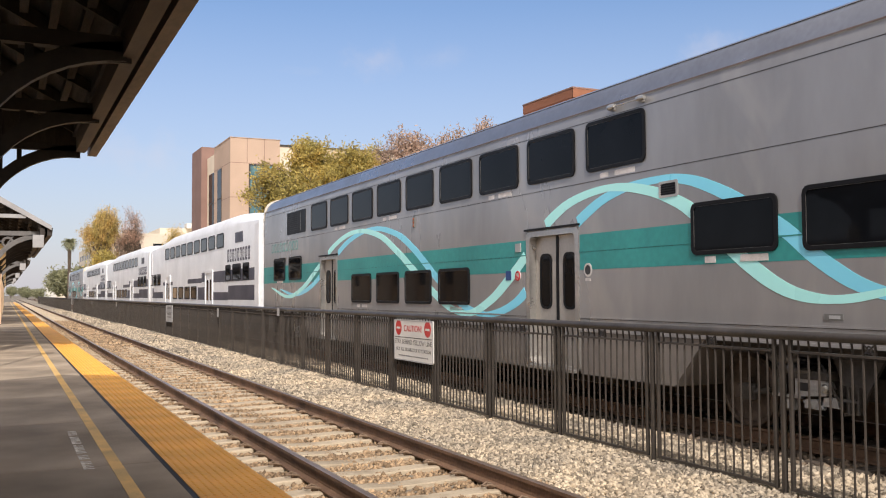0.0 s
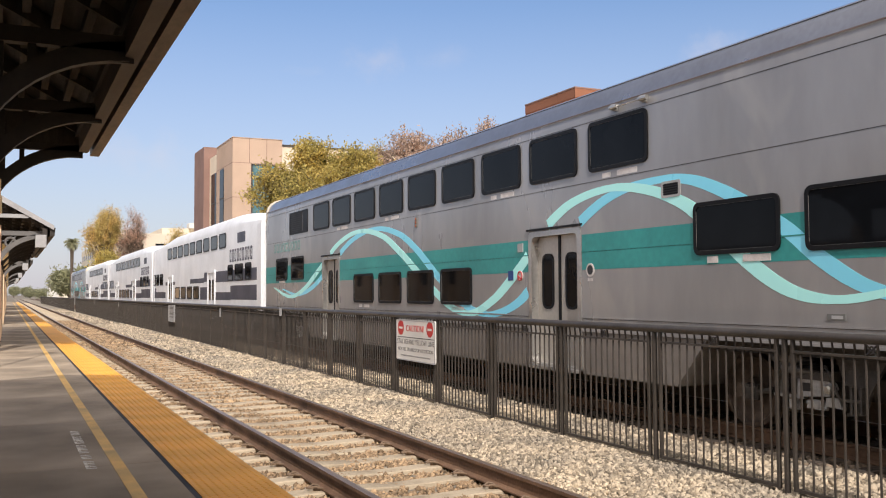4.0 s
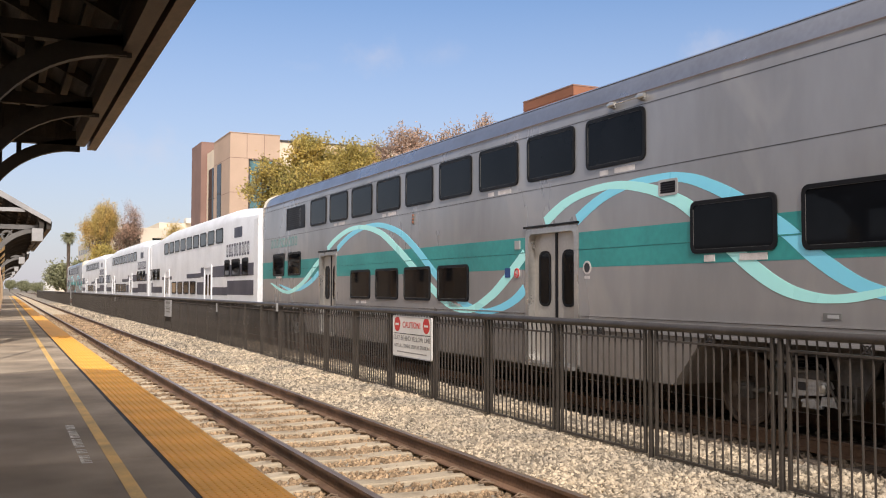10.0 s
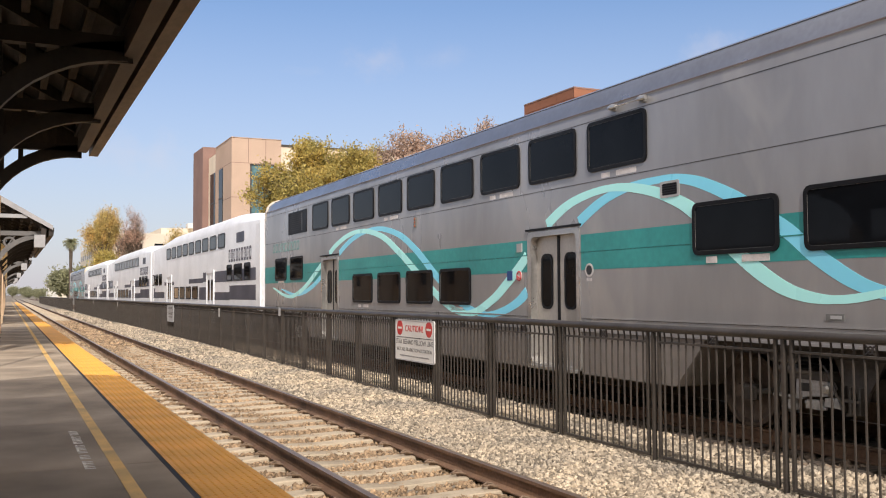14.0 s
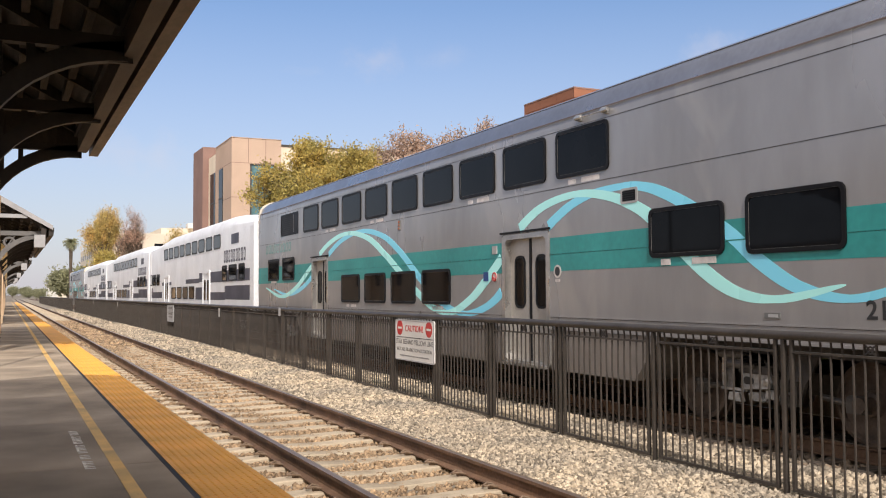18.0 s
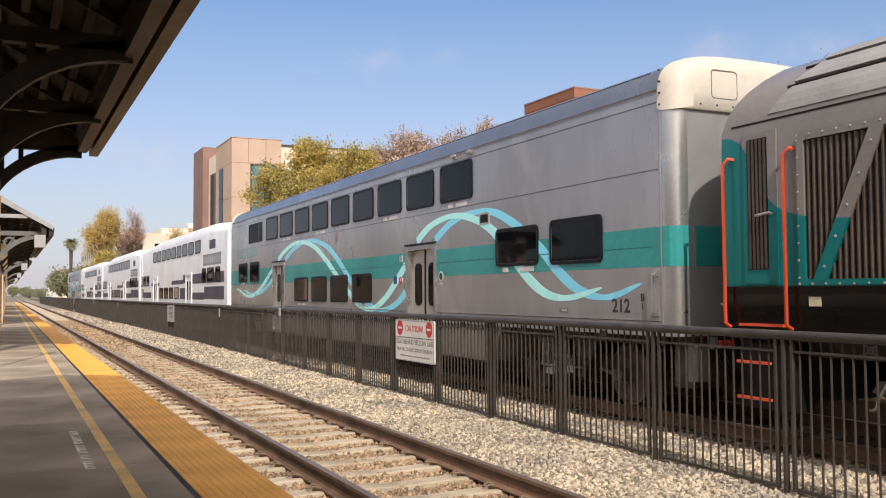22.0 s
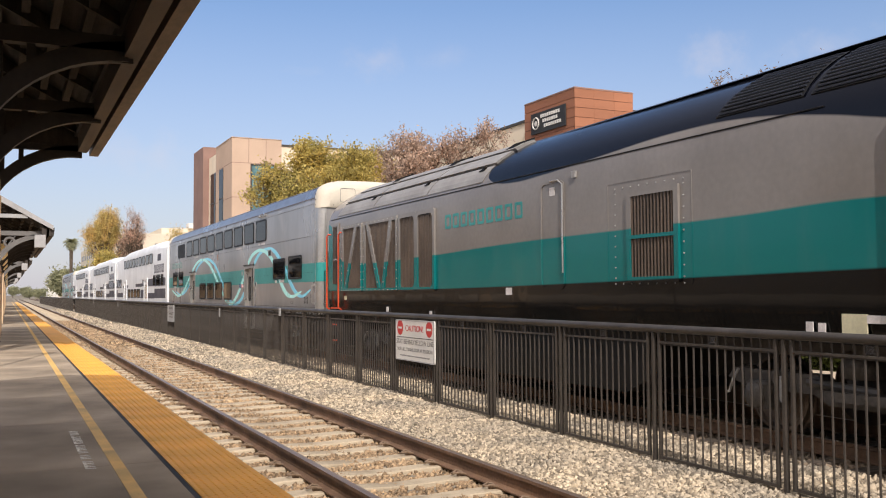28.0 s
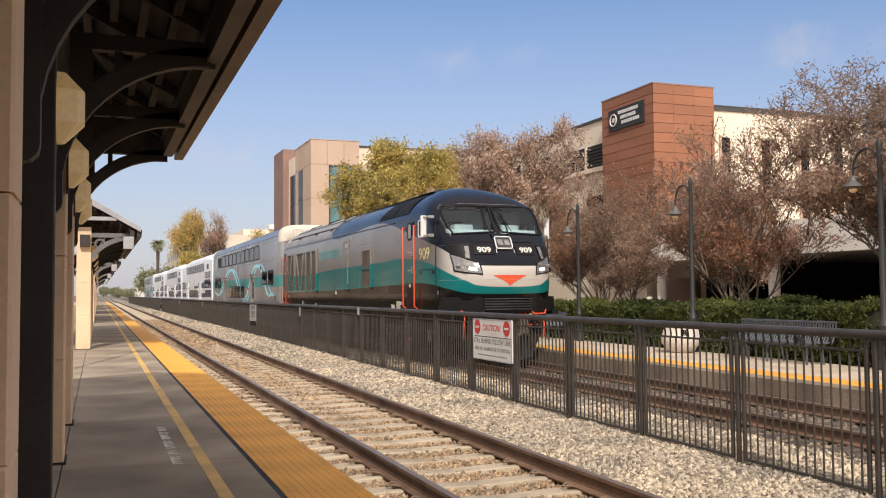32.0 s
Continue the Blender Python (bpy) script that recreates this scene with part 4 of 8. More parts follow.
        ringframe(bm, rr(20.55, 22.4, 3.40, 4.05, 0.03), rr(20.62, 22.33, 3.46, 3.99, 0.02), x0, x1)
        lv = part("louvre", bm, M_RUBBER, car)
        plate(car, s, 21.05, 22.33, 3.46, 3.99, M_BLACKP, "louvre_back", 0.003)
        for k in range(9):
            bm = nb()
            box(bm, *sorted((s * (SIDE - 0.01), s * (SIDE + 0.008))), 21.15, 22.33, 3.47 + k * 0.058, 3.505 + k * 0.058)
            part("slat", bm, M_RUBBER, lv)
        plate(car, s, 20.62, 21.0, 3.46, 3.99, M_RUBBER, "panel", 0.008)
        bm = nb()
        ringframe(bm, rr(4.73, 5.10, 2.86, 3.07, 0.03), rr(4.77, 5.06, 2.89, 3.04, 0.02), x0, x1 + 0.01 if s > 0 else x1)
        vt = part("vent", bm, M_GREYM, car)
        for k in range(5):
            bm = nb()
            box(bm, *sorted((s * (SIDE - 0.004), s * (SIDE + 0.014))), 4.77, 5.06, 2.895 + k * 0.03, 2.91 + k * 0.03)
            part("slat", bm, M_RUBBER, vt)
        plate(car, s, 4.77, 5.06, 2.89, 3.04, M_BLACKP, "vent_back", 0.0055)
        # doors
        for d0, d1 in ((6.98, 8.42), (17.85, 19.2)):
            bm = nb()
            ringframe(bm, rr(d0 - 0.03, d1 + 0.03, 0.50, 2.62, 0.07), rr(d0 + 0.07, d1 - 0.07, 0.55, 2.54, 0.09), *sorted((s * (SIDE - 0.14), s * (SIDE + 0.012))))
            dr = part("door", bm, M_STAIN, car, "stainless double door")
            mid = (d0 + d1) / 2
            for a, b in ((d0 + 0.07, mid - 0.022), (mid + 0.022, d1 - 0.07)):
                bm = nb()
                prism(bm, rr(a - 0.01, b + 0.01, 0.53, 2.55, 0.02), *sorted((s * (SIDE - 0.14), s * (SIDE - 0.11))))
                part("leaf", bm, M_DOORP, dr)
                c = (a + b) / 2
                bm = nb()
                ringframe(bm, rr(c - 0.17, c + 0.17, 1.40, 2.27, 0.12), rr(c - 0.13, c + 0.13, 1.44, 2.23, 0.09), *sorted((s * (SIDE - 0.115), s * (SIDE - 0.095))))
                part("rubber", bm, M_RUBBER, dr)
                bm = nb()
                prism(bm, rr(c - 0.14, c + 0.14, 1.43, 2.24, 0.1), *sorted((s * (SIDE - 0.115), s * (SIDE - 0.102))))
                part("pane", bm, M_PANE, dr)
            bm = nb()
            box(bm, *sorted((s * (SIDE - 0.14), s * (SIDE - 0.10))), mid - 0.034, mid + 0.034, 0.53, 2.55)
            part("seal", bm, M_RUBBER, dr)
            bm = nb()
            box(bm, *sorted((s * SIDE, s * (SIDE + 0.035))), d0 - 0.06, d1 + 0.06, 2.64, 2.67)
            part("hood", bm, M_RUBBER, dr)
            bm = nb()
            box(bm, *sorted((s * SIDE, s * (SIDE + 0.07))), d0 + 0.05, d1 - 0.05, 0.47, 0.52)
            part("step", bm, M_STAIN, dr)
        # notices below the windows
        for k in (0, 2, 5, 7):
            plate(car, s, 5.6 + k * 1.66, 6.05 + k * 1.66, 3.27, 3.345, M_LABEL, "notice")
            plate(car, s, 6.2 + k * 1.66, 6.4 + k * 1.66, 3.27, 3.34, M_LABEL, "notice")
        for v, w in ((3.25, 0.42), (4.08, 0.18)):
            plate(car, s, v, v + w, 2.0, 2.08, M_LABEL, "notice", 0.012)
        for v, w in ((10.8, 0.5), (15.7, 0.32), (16.2, 0.16)):
            plate(car, s, v, v + w, 1.33, 1.40, M_LABEL, "notice")
        plate(car, s, 22.9, 23.5, 1.99, 2.05, M_LABEL, "notice", 0.012)
        # accessibility and no-smoking squares, round seal, indicator lights
        plate(car, s, 8.95, 9.12, 1.86, 2.02, M_BLUEL, "symbol", 0.012, "blue square symbol")
        bm = nb()
        lathe(bm, [(0.085, s * SIDE), (0.085, s * (SIDE + 0.012))], (0, 8.72, 1.93), 18, axis="x")
        part("sign", bm, M_LABEL, car, "round white sign with a red ring")
        bm = nb()
        tube(bm, [(s * (SIDE + 0.012), 8.72 + 0.07 * math.cos(a), 1.93 + 0.07 * math.sin(a)) for a in [math.pi * k / 8 for k in range(17)]] + [(s * (SIDE + 0.012), 8.72 - 0.05, 1.93 - 0.05)], 0.013, 5)
        part("symbol_ring", bm, M_SIGNRED, car)
        bm = nb()
        lathe(bm, [(0.10, s * SIDE), (0.10, s * (SIDE + 0.008))], (0, 6.72, 1.98), 20, axis="x")
        part("seal", bm, M_LABEL, car, "round white emblem")
        bm = nb()
        lathe(bm, [(0.07, s * SIDE), (0.07, s * (SIDE + 0.011))], (0, 6.72, 1.98), 20, axis="x")
        part("seal_centre", bm, M_DARKT, car)
        plate(car, s, 6.66, 6.79, 1.82, 1.86, M_LABEL, "notice")
        plate(car, s, 8.62, 8.78, 2.32, 2.46, M_GREYM, "speaker", 0.02)
        plate(car, s, 12.91, 12.99, 3.0, 3.22, M_BEAD, "indicator", 0.02)
        for z in (3.04, 3.11, 3.18):
            bm = nb()
            lathe(bm, [(0.03, s * SIDE), (0.03, s * (SIDE + 0.03)), (0.015, s * (SIDE + 0.04))], (0, 12.95, z), 10, axis="x")
            part("lens", bm, surf("dull_amber", (0.30, 0.10, 0.045), 0.3, var=0.1), car, "small amber lamp")
        plate(car, s, 2.27, 2.5, 1.36, 1.425, M_BEAD, "data_plate", 0.008)
        plate(car, s, 2.30, 2.44, 1.375, 1.41, M_GREYM, "data_label", 0.011)
        # marker lamp bar over the near upper window
        bm = nb()
        for v in (5.4, 6.05):
            box(bm, *sorted((s * SIDE, s * (SIDE + 0.05))), v - 0.04, v + 0.04, 4.17, 4.26)
            lathe(bm, [(0.03, v - 0.1), (0.045, v), (0.03, v + 0.06)], (s * (SIDE + 0.06), 0, 4.215), 10, axis="y")
        tube(bm, [(s * (SIDE + 0.05), 5.4, 4.215), (s * (SIDE + 0.05), 6.05, 4.215)], 0.012, 6)
        part("grab_bar", bm, M_STAIN, car, "polished bar over the window")
        bm = nb()
        tube(bm, [(s * SIDE, 0.20, 1.38), (s * (SIDE + 0.07), 0.20, 1.40), (s * (SIDE + 0.07), 0.20, 1.88), (s * SIDE, 0.20, 1.90)], 0.015, 8)
        box(bm, *sorted((s * SIDE, s * (SIDE + 0.03))), 0.14, 0.26, 1.35, 1.42)
        box(bm, *sorted((s * SIDE, s * (SIDE + 0.03))), 0.14, 0.26, 1.86, 1.93)
        part("handhold", bm, M_STAIN, car)
        # faded operator name: plain bars
        for k in range(9):
            q = 23.95 - k * 0.33
            bm = nb()
            ringframe(bm, rr(q, q + 0.24, 2.93, 3.2, 0.02, 1), rr(q + 0.06, q + 0.18, 2.98, 3.15, 0.01, 1), *sorted((s * SIDE, s * (SIDE + 0.004))))
            part("name_bar", bm, M_FADET, car, "faded teal lettering block")
    words("lettering", "212", 0.26, facing_west(1.17, 1.385, -SIDE - 0.003), M_DARKT, car, sx=1.06, bold=0.004)
    words("lettering", "B", 0.14, facing_west(0.53, 1.54, -SIDE - 0.003), M_DARKT, car)
    words("lettering", "L", 0.09, facing_west(0.51, 1.44, -SIDE - 0.003), M_DARKT, car)
    # corner posts, cream end hoods, end doors, gangway
    for e, q in ((0, 1), (25.2, -1)):
        E = e - q * 0.16
        bm = nb()
        box(bm, -1.18, 1.18, *sorted((e + q * 0.25, e - q * 0.10)), 0.42, 1.10)
        part("end_beam", bm, M_UNDER, car, "dark end beam and gear")
        for s in (-1, 1):
            bm = nb()
            bbox(bm, *sorted((s * 1.02, s * 1.24)), *sorted((e - q * 0.06, e - q * 0.24)), 0.52, 0.98, 0.02)
            part("valve_box", bm, M_BEAD, car, "grey brake valve box")
            for k, (x, m_) in enumerate(((0.78, M_SIGNRED), (0.62, M_SIGNRED), (0.90, M_BEAD))):
                bm = nb()
                tube(bm, [(s * x, e - q * 0.05, 1.0), (s * x, e - q * 0.22, 0.94), (s * (x - 0.02), e - q * 0.30, 0.74), (s * (x - 0.10), e - q * 0.34, 0.56)], 0.02, 7)
                h = part("air_hose", bm, M_RUBBER, car)
                bm = nb()
                bbox(bm, s * x - 0.045, s * x + 0.045, *sorted((e - q * 0.10, e - q * 0.22)), 0.92, 1.03, 0.015)
                part("hose_valve", bm, m_, h, "coloured hose valve")
        for s in (-1, 1):
            bm = nb()
            box(bm, *sorted((s * 1.49, s * 1.506)), *sorted((e + q * 0.07, e + q * 0.095)), 1.10, 4.05)
            part("corner_trim", bm, M_STAIN, car)
        for s in (-1, 1):
            bm = nb()
            rows = []
            for v, w, _ in ends[:-1]:
                x, y = s * (w + 0.004), e + q * (v - 0.003)
                rows.append([(x, y, 1.985), (x, y, 2.50), (x - s * 0.03, y + q * 0.02, 2.50), (x - s * 0.03, y + q * 0.02, 1.985)])
            loft(bm, rows)
            part("corner_band", bm, M_TEAL, car)
        bm = nb()
        hood = []
        for v, w, top, low in ((0.12, 1.515, 4.79, 4.03), (0.04, 1.512, 4.79, 4.0), (-0.07, 1.49, 4.77, 3.99), (-0.15, 1.44, 4.72, 3.99), (-0.20, 1.35, 4.64, 4.0), (-0.22, 1.2, 4.5, 4.03)):
            pts = [(-w, low)] + [(-w * math.copysign(abs(math.cos(a)) ** 0.55, math.cos(a)), low + (top - low) * math.sin(a) ** 0.5) for a in [math.pi * i / 16 for i in range(17)]] + [(w, low)]
            hood.append([(x, e + q * v, z) for x, z in pts])
        loft(bm, hood)
        part("end_hood", bm, M_CAPW, car, "cream moulded end hood", smooth=40)
        bm = nb()
        ringframe(bm, rr(-0.90, -0.46, 4.16, 4.54, 0.05), rr(-0.89, -0.47, 4.17, 4.53, 0.045), e - q * 0.215, e - q * 0.224, axis="y")
        part("hatch", bm, M_BEAD, car)
        bm = nb()
        for k in range(9):
            lathe(bm, [(0.014, e - q * 0.19), (0.014, e - q * 0.226), (0.006, e - q * 0.23)], (-1.08 + k * 0.27, 0, 4.07), 6, axis="y")
        for k in range(4):
            for sx in (-1, 1):
                lathe(bm, [(0.016, sx * 1.50), (0.014, sx * 1.522), (0.006, sx * 1.526)], (0, e + q * 0.07, 4.08 + k * 0.15), 6, axis="x")
        tagged(part("rivets", bm, M_UNDER, car), kind="stuff")
        bm = nb()
        ringframe(bm, rr(-0.6, 0.6, 1.2, 3.3, 0.1), rr(-0.45, 0.45, 1.25, 3.2, 0.08), E + q * 0.02, e - q * 0.42, axis="y")
        part("gangway", bm, M_RUBBER, car)
        bm = nb()
        box(bm, -0.46, 0.46, *sorted((E + q * 0.02, E - q * 0.03)), 1.2, 3.25)
        part("end_door", bm, M_DOORP, car)
        for s in (-1, 1):
            bm = nb()
            box(bm, *sorted((s * 0.62, s * 1.15)), *sorted((E + q * 0.01, E - q * 0.006)), 1.985, 2.50)
            part("end_band", bm, M_TEAL, car)
        for s in (-1, 1):
            bm = nb()
            tube(bm, [(s * 0.75, E, 1.15), (s * 0.75, E - q * 0.1, 1.2), (s * 0.75, E - q * 0.1, 1.45), (s * 0.75, E, 1.5)], 0.014, 6)
            part("handhold", bm, M_STAIN, car)
    bm = nb()
    bbox(bm, -0.35, 0.35, 3.4, 4.3, 4.8, 4.92, 0.03)
    part("roof_box", bm, M_UNDER, car, "low black roof box")
    inside_truck(car, 3.02)
    inside_truck(car, 22.18)
    for ch in car.children:
        ch.matrix_basis = O @ ch.matrix_basis
    return car


def white_car(y, label):
    car = thing("passenger_car", pose(X2, y + HALF, 0), label, "train car", group="cars of the train")
    O = Matrix.Translation((0, -HALF, 0))
    rings = []
    for v, w, t in ((0, 1.42, 4.18), (0.08, 1.5, 4.22), (0.9, 1.5, 4.25), (4.2, 1.5, 4.72), (4.6, 1.5, 4.76), (18.4, 1.5, 4.76), (18.8, 1.5, 4.72), (24.6, 1.5, 4.25), (25.12, 1.5, 4.22), (25.2, 1.42, 4.18)):
        rings.append([(x, v, z) for x, z in section(w, t)])
    bm = nb()
    loft(bm, rings)
    part("body", bm, M_WHITE, car, smooth=30)
    bm = nb()
    prism(bm, [(4.3, 1.10), (4.88, 0.47), (20.3, 0.47), (20.9, 1.10)], -1.485, 1.485)
    part("skirt", bm, M_SLATE, car, "slate grey low-floor skirt")
    for a, b in ((0.3, 4.4), (20.8, 24.9)):
        bm = nb()
        box(bm, -1.3, 1.3, a, b, 0.95, 1.10)
        part("underframe", bm, M_UNDER, car)
    bm = nb()
    box(bm, -0.25, 0.25, -0.25, 25.45, 0.72, 0.98)
    part("centre_sill", bm, M_UNDER, car)
    for s in (-1, 1):
        for k in range(9):
            v = 5.55 + k * 1.63
            window(car, s, v, v + 1.3, 3.45, 4.03, 0.12)
        for v0, v1 in ((1.45, 2.35), (2.7, 4.0), (4.35, 5.2), (21.5, 22.6), (22.9, 23.9), (24.15, 25.0)):
            window(car, s, v0, v1, 2.14, 2.76, 0.1)
        for k in range(4):
            window(car, s, 11.1 + k * 1.66, 12.4 + k * 1.66, 1.43, 2.01, 0.1)
        for i, (v0, v1, z0, z1) in enumerate(((0.7, 7.5, 2.13, 2.56), (9.2, 9.95, 2.18, 2.57), (9.95, 13.3, 2.14, 2.34), (0.7, 4.75, 1.45, 1.97), (4.75, 7.5, 1.42, 1.73), (17.5, 20.6, 2.12, 2.29), (20.6, 25.0, 1.45, 1.78), (24.0, 25.0, 1.78, 2.0), (9.2, 10.8, 1.42, 1.95))):
            plate(car, s, v0, v1, z0, z1, M_SLATE, "band", 0.004, "slate stepped band")
        for d0, d1 in ((7.6, 9.05), (18.2, 19.65)):
            bm = nb()
            ringframe(bm, rr(d0 - 0.05, d1 + 0.05, 0.5, 2.64, 0.07), rr(d0 + 0.07, d1 - 0.07, 0.55, 2.52, 0.09), *sorted((s * (SIDE - 0.01), s * (SIDE + 0.04))))
            dr = part("door", bm, M_WHITE, car, "white framed double door")
            mid = (d0 + d1) / 2
            for a, b in ((d0 + 0.07, mid - 0.02), (mid + 0.02, d1 - 0.07)):
                bm = nb()
                prism(bm, rr(a, b, 0.56, 2.5, 0.02), *sorted((s * (SIDE - 0.02), s * (SIDE + 0.006))))
                part("leaf", bm, M_WHITE, dr)
                bm = nb()
                prism(bm, rr(a + 0.12, b - 0.12, 1.4, 2.25, 0.1), *sorted((s * SIDE, s * (SIDE + 0.012))))
                part("pane", bm, M_PANE, dr)
        # vertical end frame and louvre, operator name as bars
        for a in (0.0, 24.5):
            plate(car, s, a + 0.06, a + 0.62, 1.1, 4.02, M_WHITE, "end_frame", 0.02)
        plate(car, s, 2.4, 3.6, 3.53, 3.9, M_SLATE, "louvre", 0.012)
        for k in range(9):
            q = 1.35 + k * 0.41
            bm = nb()
            ringframe(bm, rr(q, q + 0.27, 2.86, 3.33, 0.02, 1), rr(q + 0.08, q + 0.19, 2.95, 3.24, 0.01, 1), *sorted((s * SIDE, s * (SIDE + 0.006))))
            part("name_bar", bm, M_SLATE, car, "dark lettering block")
        plate(car, s, 0.65, 24.5, 1.10, 1.16, M_SLATE, "sill", 0.008)
    for e, q in ((0, 1), (25.2, -1)):
        bm = nb()
        ringframe(bm, rr(-0.6, 0.6, 1.2, 3.3, 0.1), rr(-0.45, 0.45, 1.25, 3.2, 0.08), e + q * 0.02, e - q * 0.3, axis="y")
        part("gangway", bm, M_RUBBER, car)
        bm = nb()
        prism(bm, [(-1.35, 3.95), (-1.2, 4.15), (-0.4, 4.22), (0.4, 4.22), (1.2, 4.15), (1.35, 3.95)], e + q * 0.01, e - q * 0.18, axis="y")
        part("end_hood", bm, M_CAPW, car, "cream end hood")
    inside_truck(car, 3.02)
    inside_truck(car, 22.18)
    for ch in car.children:
        ch.matrix_basis = O @ ch.matrix_basis
    return car


CARS = [silver_car(TRAIN_Y, "grey double-deck passenger car with teal band and looping stripes")]
CARS.append(white_car(TRAIN_Y + PITCH, "white double-deck passenger car with stepped slate blocks"))


def repeat(car, y):
    """Another car of the same kind, further along the train."""
    c = copy_thing(car, pose(X2, y + HALF, 0))
    for o in c.children:
        if o.name.startswith("wheelset"):
            WHEELS.append((o, 0))
    CARS.append(c)
    return c


repeat(CARS[1], TRAIN_Y + 2 * PITCH)
repeat(CARS[1], TRAIN_Y + 3 * PITCH)
last_car = repeat(CARS[0], TRAIN_Y + 4 * PITCH)
for o in list(last_car.children):
    if o.name.startswith("lettering"):
        bpy.data.objects.remove(o)

# ---- the locomotive; v runs from about 1 m behind the car's end (-1) to the nose (-22) ----

def loco_paint():
    """Grey over teal over black, navy sweeping down from the roof to the cab, pale nose: split along smooth lines in v and z."""
    m = surf("locomotive_paint", (0.25, 0.228, 0.21), 0.22, metal=0.1, var=0.06, big=0.7, fine=12, bump=0.012, stain=0.10, coat=0.18, spec=0.18)
    n, l = m.node_tree.nodes, m.node_tree.links
    b = n["Principled BSDF"]
    grey = b.inputs["Base Color"].links[0].from_socket
    tc = n.new("ShaderNodeTexCoord")
    sep = n.new("ShaderNodeSeparateXYZ")
    l.new(tc.outputs["Object"], sep.inputs[0])
    norm = n.new("ShaderNodeMapRange")
    norm.inputs["From Min"].default_value, norm.inputs["From Max"].default_value = -22.0, 0.0
    l.new(sep.outputs["Y"], norm.inputs["Value"])

    def line(points):
        c = n.new("ShaderNodeFloatCurve")
        cv = c.mapping.curves[0]
        pts = sorted(((v + 22) / 22, z / 5) for v, z in points)
        cv.points[0].location, cv.points[1].location = pts[0], pts[-1]
        for p in pts[1:-1]:
            cv.points.new(*p)
        c.mapping.update()
        l.new(norm.outputs["Result"], c.inputs["Value"])
        k = n.new("ShaderNodeMath")
        k.operation = "MULTIPLY"
        k.inputs[1].default_value = 5
        l.new(c.outputs["Value"], k.inputs[0])
        return k.outputs[0]

    def above(z_line, soft=0.012):
        d = n.new("ShaderNodeMath")
        d.operation = "SUBTRACT"
        l.new(sep.outputs["Z"], d.inputs[0])
        l.new(z_line, d.inputs[1])
        r = n.new("ShaderNodeMapRange")
        r.inputs["From Min"].default_value, r.inputs["From Max"].default_value = -soft, soft
        l.new(d.outputs[0], r.inputs["Value"])
        return r.outputs["Result"]

    def over(base, colour, mask):
        x = n.new("ShaderNodeMix")
        x.data_type = "RGBA"
        l.new(mask, x.inputs["Factor"])
        l.new(base, x.inputs["A"])
        if isinstance(colour, tuple):
            x.inputs["B"].default_value = (*colour, 1)
        else:
            l.new(colour, x.inputs["B"])
        return x.outputs["Result"]

    front = n.new("ShaderNodeMapRange")
    front.inputs["From Min"].default_value, front.inputs["From Max"].default_value = -20.4, -21.0
    l.new(sep.outputs["Y"], front.inputs["Value"])
    c = over(grey, (0.56, 0.52, 0.47), front.outputs["Result"])
    c = over(c, (0.006, 0.007, 0.012), above(line(((0, 4.9), (-9.55, 4.9), (-9.75, 3.75), (-10.1, 3.56), (-10.8, 3.49), (-11.7, 3.51), (-13.1, 3.59), (-14.95, 3.68), (-16, 3.65), (-17.2, 3.48), (-17.9, 3.33), (-19.15, 3.07), (-19.9, 2.91), (-20.5, 2.75), (-20.9, 2.57), (-21.2, 2.41), (-21.4, 2.29), (-22, 2.28)))))
    teal = n.new("ShaderNodeMix")
    teal.data_type = "RGBA"
    wear = n.new("ShaderNodeTexNoise")
    wear.inputs["Scale"].default_value, wear.inputs["Detail"].default_value = 1.1, 6
    wm = n.new("ShaderNodeMapping")
    wm.inputs["Scale"].default_value = (1, 1.6, 0.35)
    l.new(tc.outputs["Object"], wm.inputs["Vector"])
    l.new(wm.outputs["Vector"], wear.inputs["Vector"])
    wr = n.new("ShaderNodeMapRange")
    wr.inputs["From Min"].default_value, wr.inputs["From Max"].default_value, wr.inputs["To Max"].default_value = 0.55, 0.72, 0.28
    l.new(wear.outputs["Fac"], wr.inputs["Value"])
    l.new(wr.outputs["Result"], teal.inputs["Factor"])
    teal.inputs["A"].default_value, teal.inputs["B"].default_value = (0.004, 0.175, 0.175, 1), (0.07, 0.21, 0.20, 1)
    inv = n.new("ShaderNodeMath")
    inv.operation = "SUBTRACT"
    inv.inputs[0].default_value = 1
    l.new(above(line(((0, 2.9), (-1.05, 3.45), (-1.7, 2.75), (-2.2, 2.47), (-3.5, 2.37), (-7, 2.39), (-10.6, 2.48), (-15.9, 2.53), (-17.8, 2.57), (-19.0, 2.50), (-20.0, 2.38), (-20.7, 2.19), (-21.34, 1.9), (-21.48, 1.78), (-22, 1.76)))), inv.inputs[1])
    c = over(c, teal.outputs["Result"], inv.outputs[0])
    inv2 = n.new("ShaderNodeMath")
    inv2.operation = "SUBTRACT"
    inv2.inputs[0].default_value = 1
    l.new(above(line(((0, 1.72), (-8, 1.74), (-12.3, 1.79), (-17.8, 1.88), (-18.9, 1.9), (-20.0, 1.87), (-20.9, 1.74), (-21.41, 1.62), (-22, 1.60)))), inv2.inputs[1])
    c = over(c, (0.006, 0.006, 0.006), inv2.outputs[0])
    l.new(c, b.inputs["Base Color"])
    dents = n.new("ShaderNodeTexNoise")
    dents.inputs["Scale"].default_value, dents.inputs["Detail"].default_value = 1.4, 2
    coat_bump = n.new("ShaderNodeBump")
    coat_bump.inputs["Strength"].default_value, coat_bump.inputs["Distance"].default_value = 0.35, 0.02
    l.new(tc.outputs["Object"], dents.inputs["Vector"])
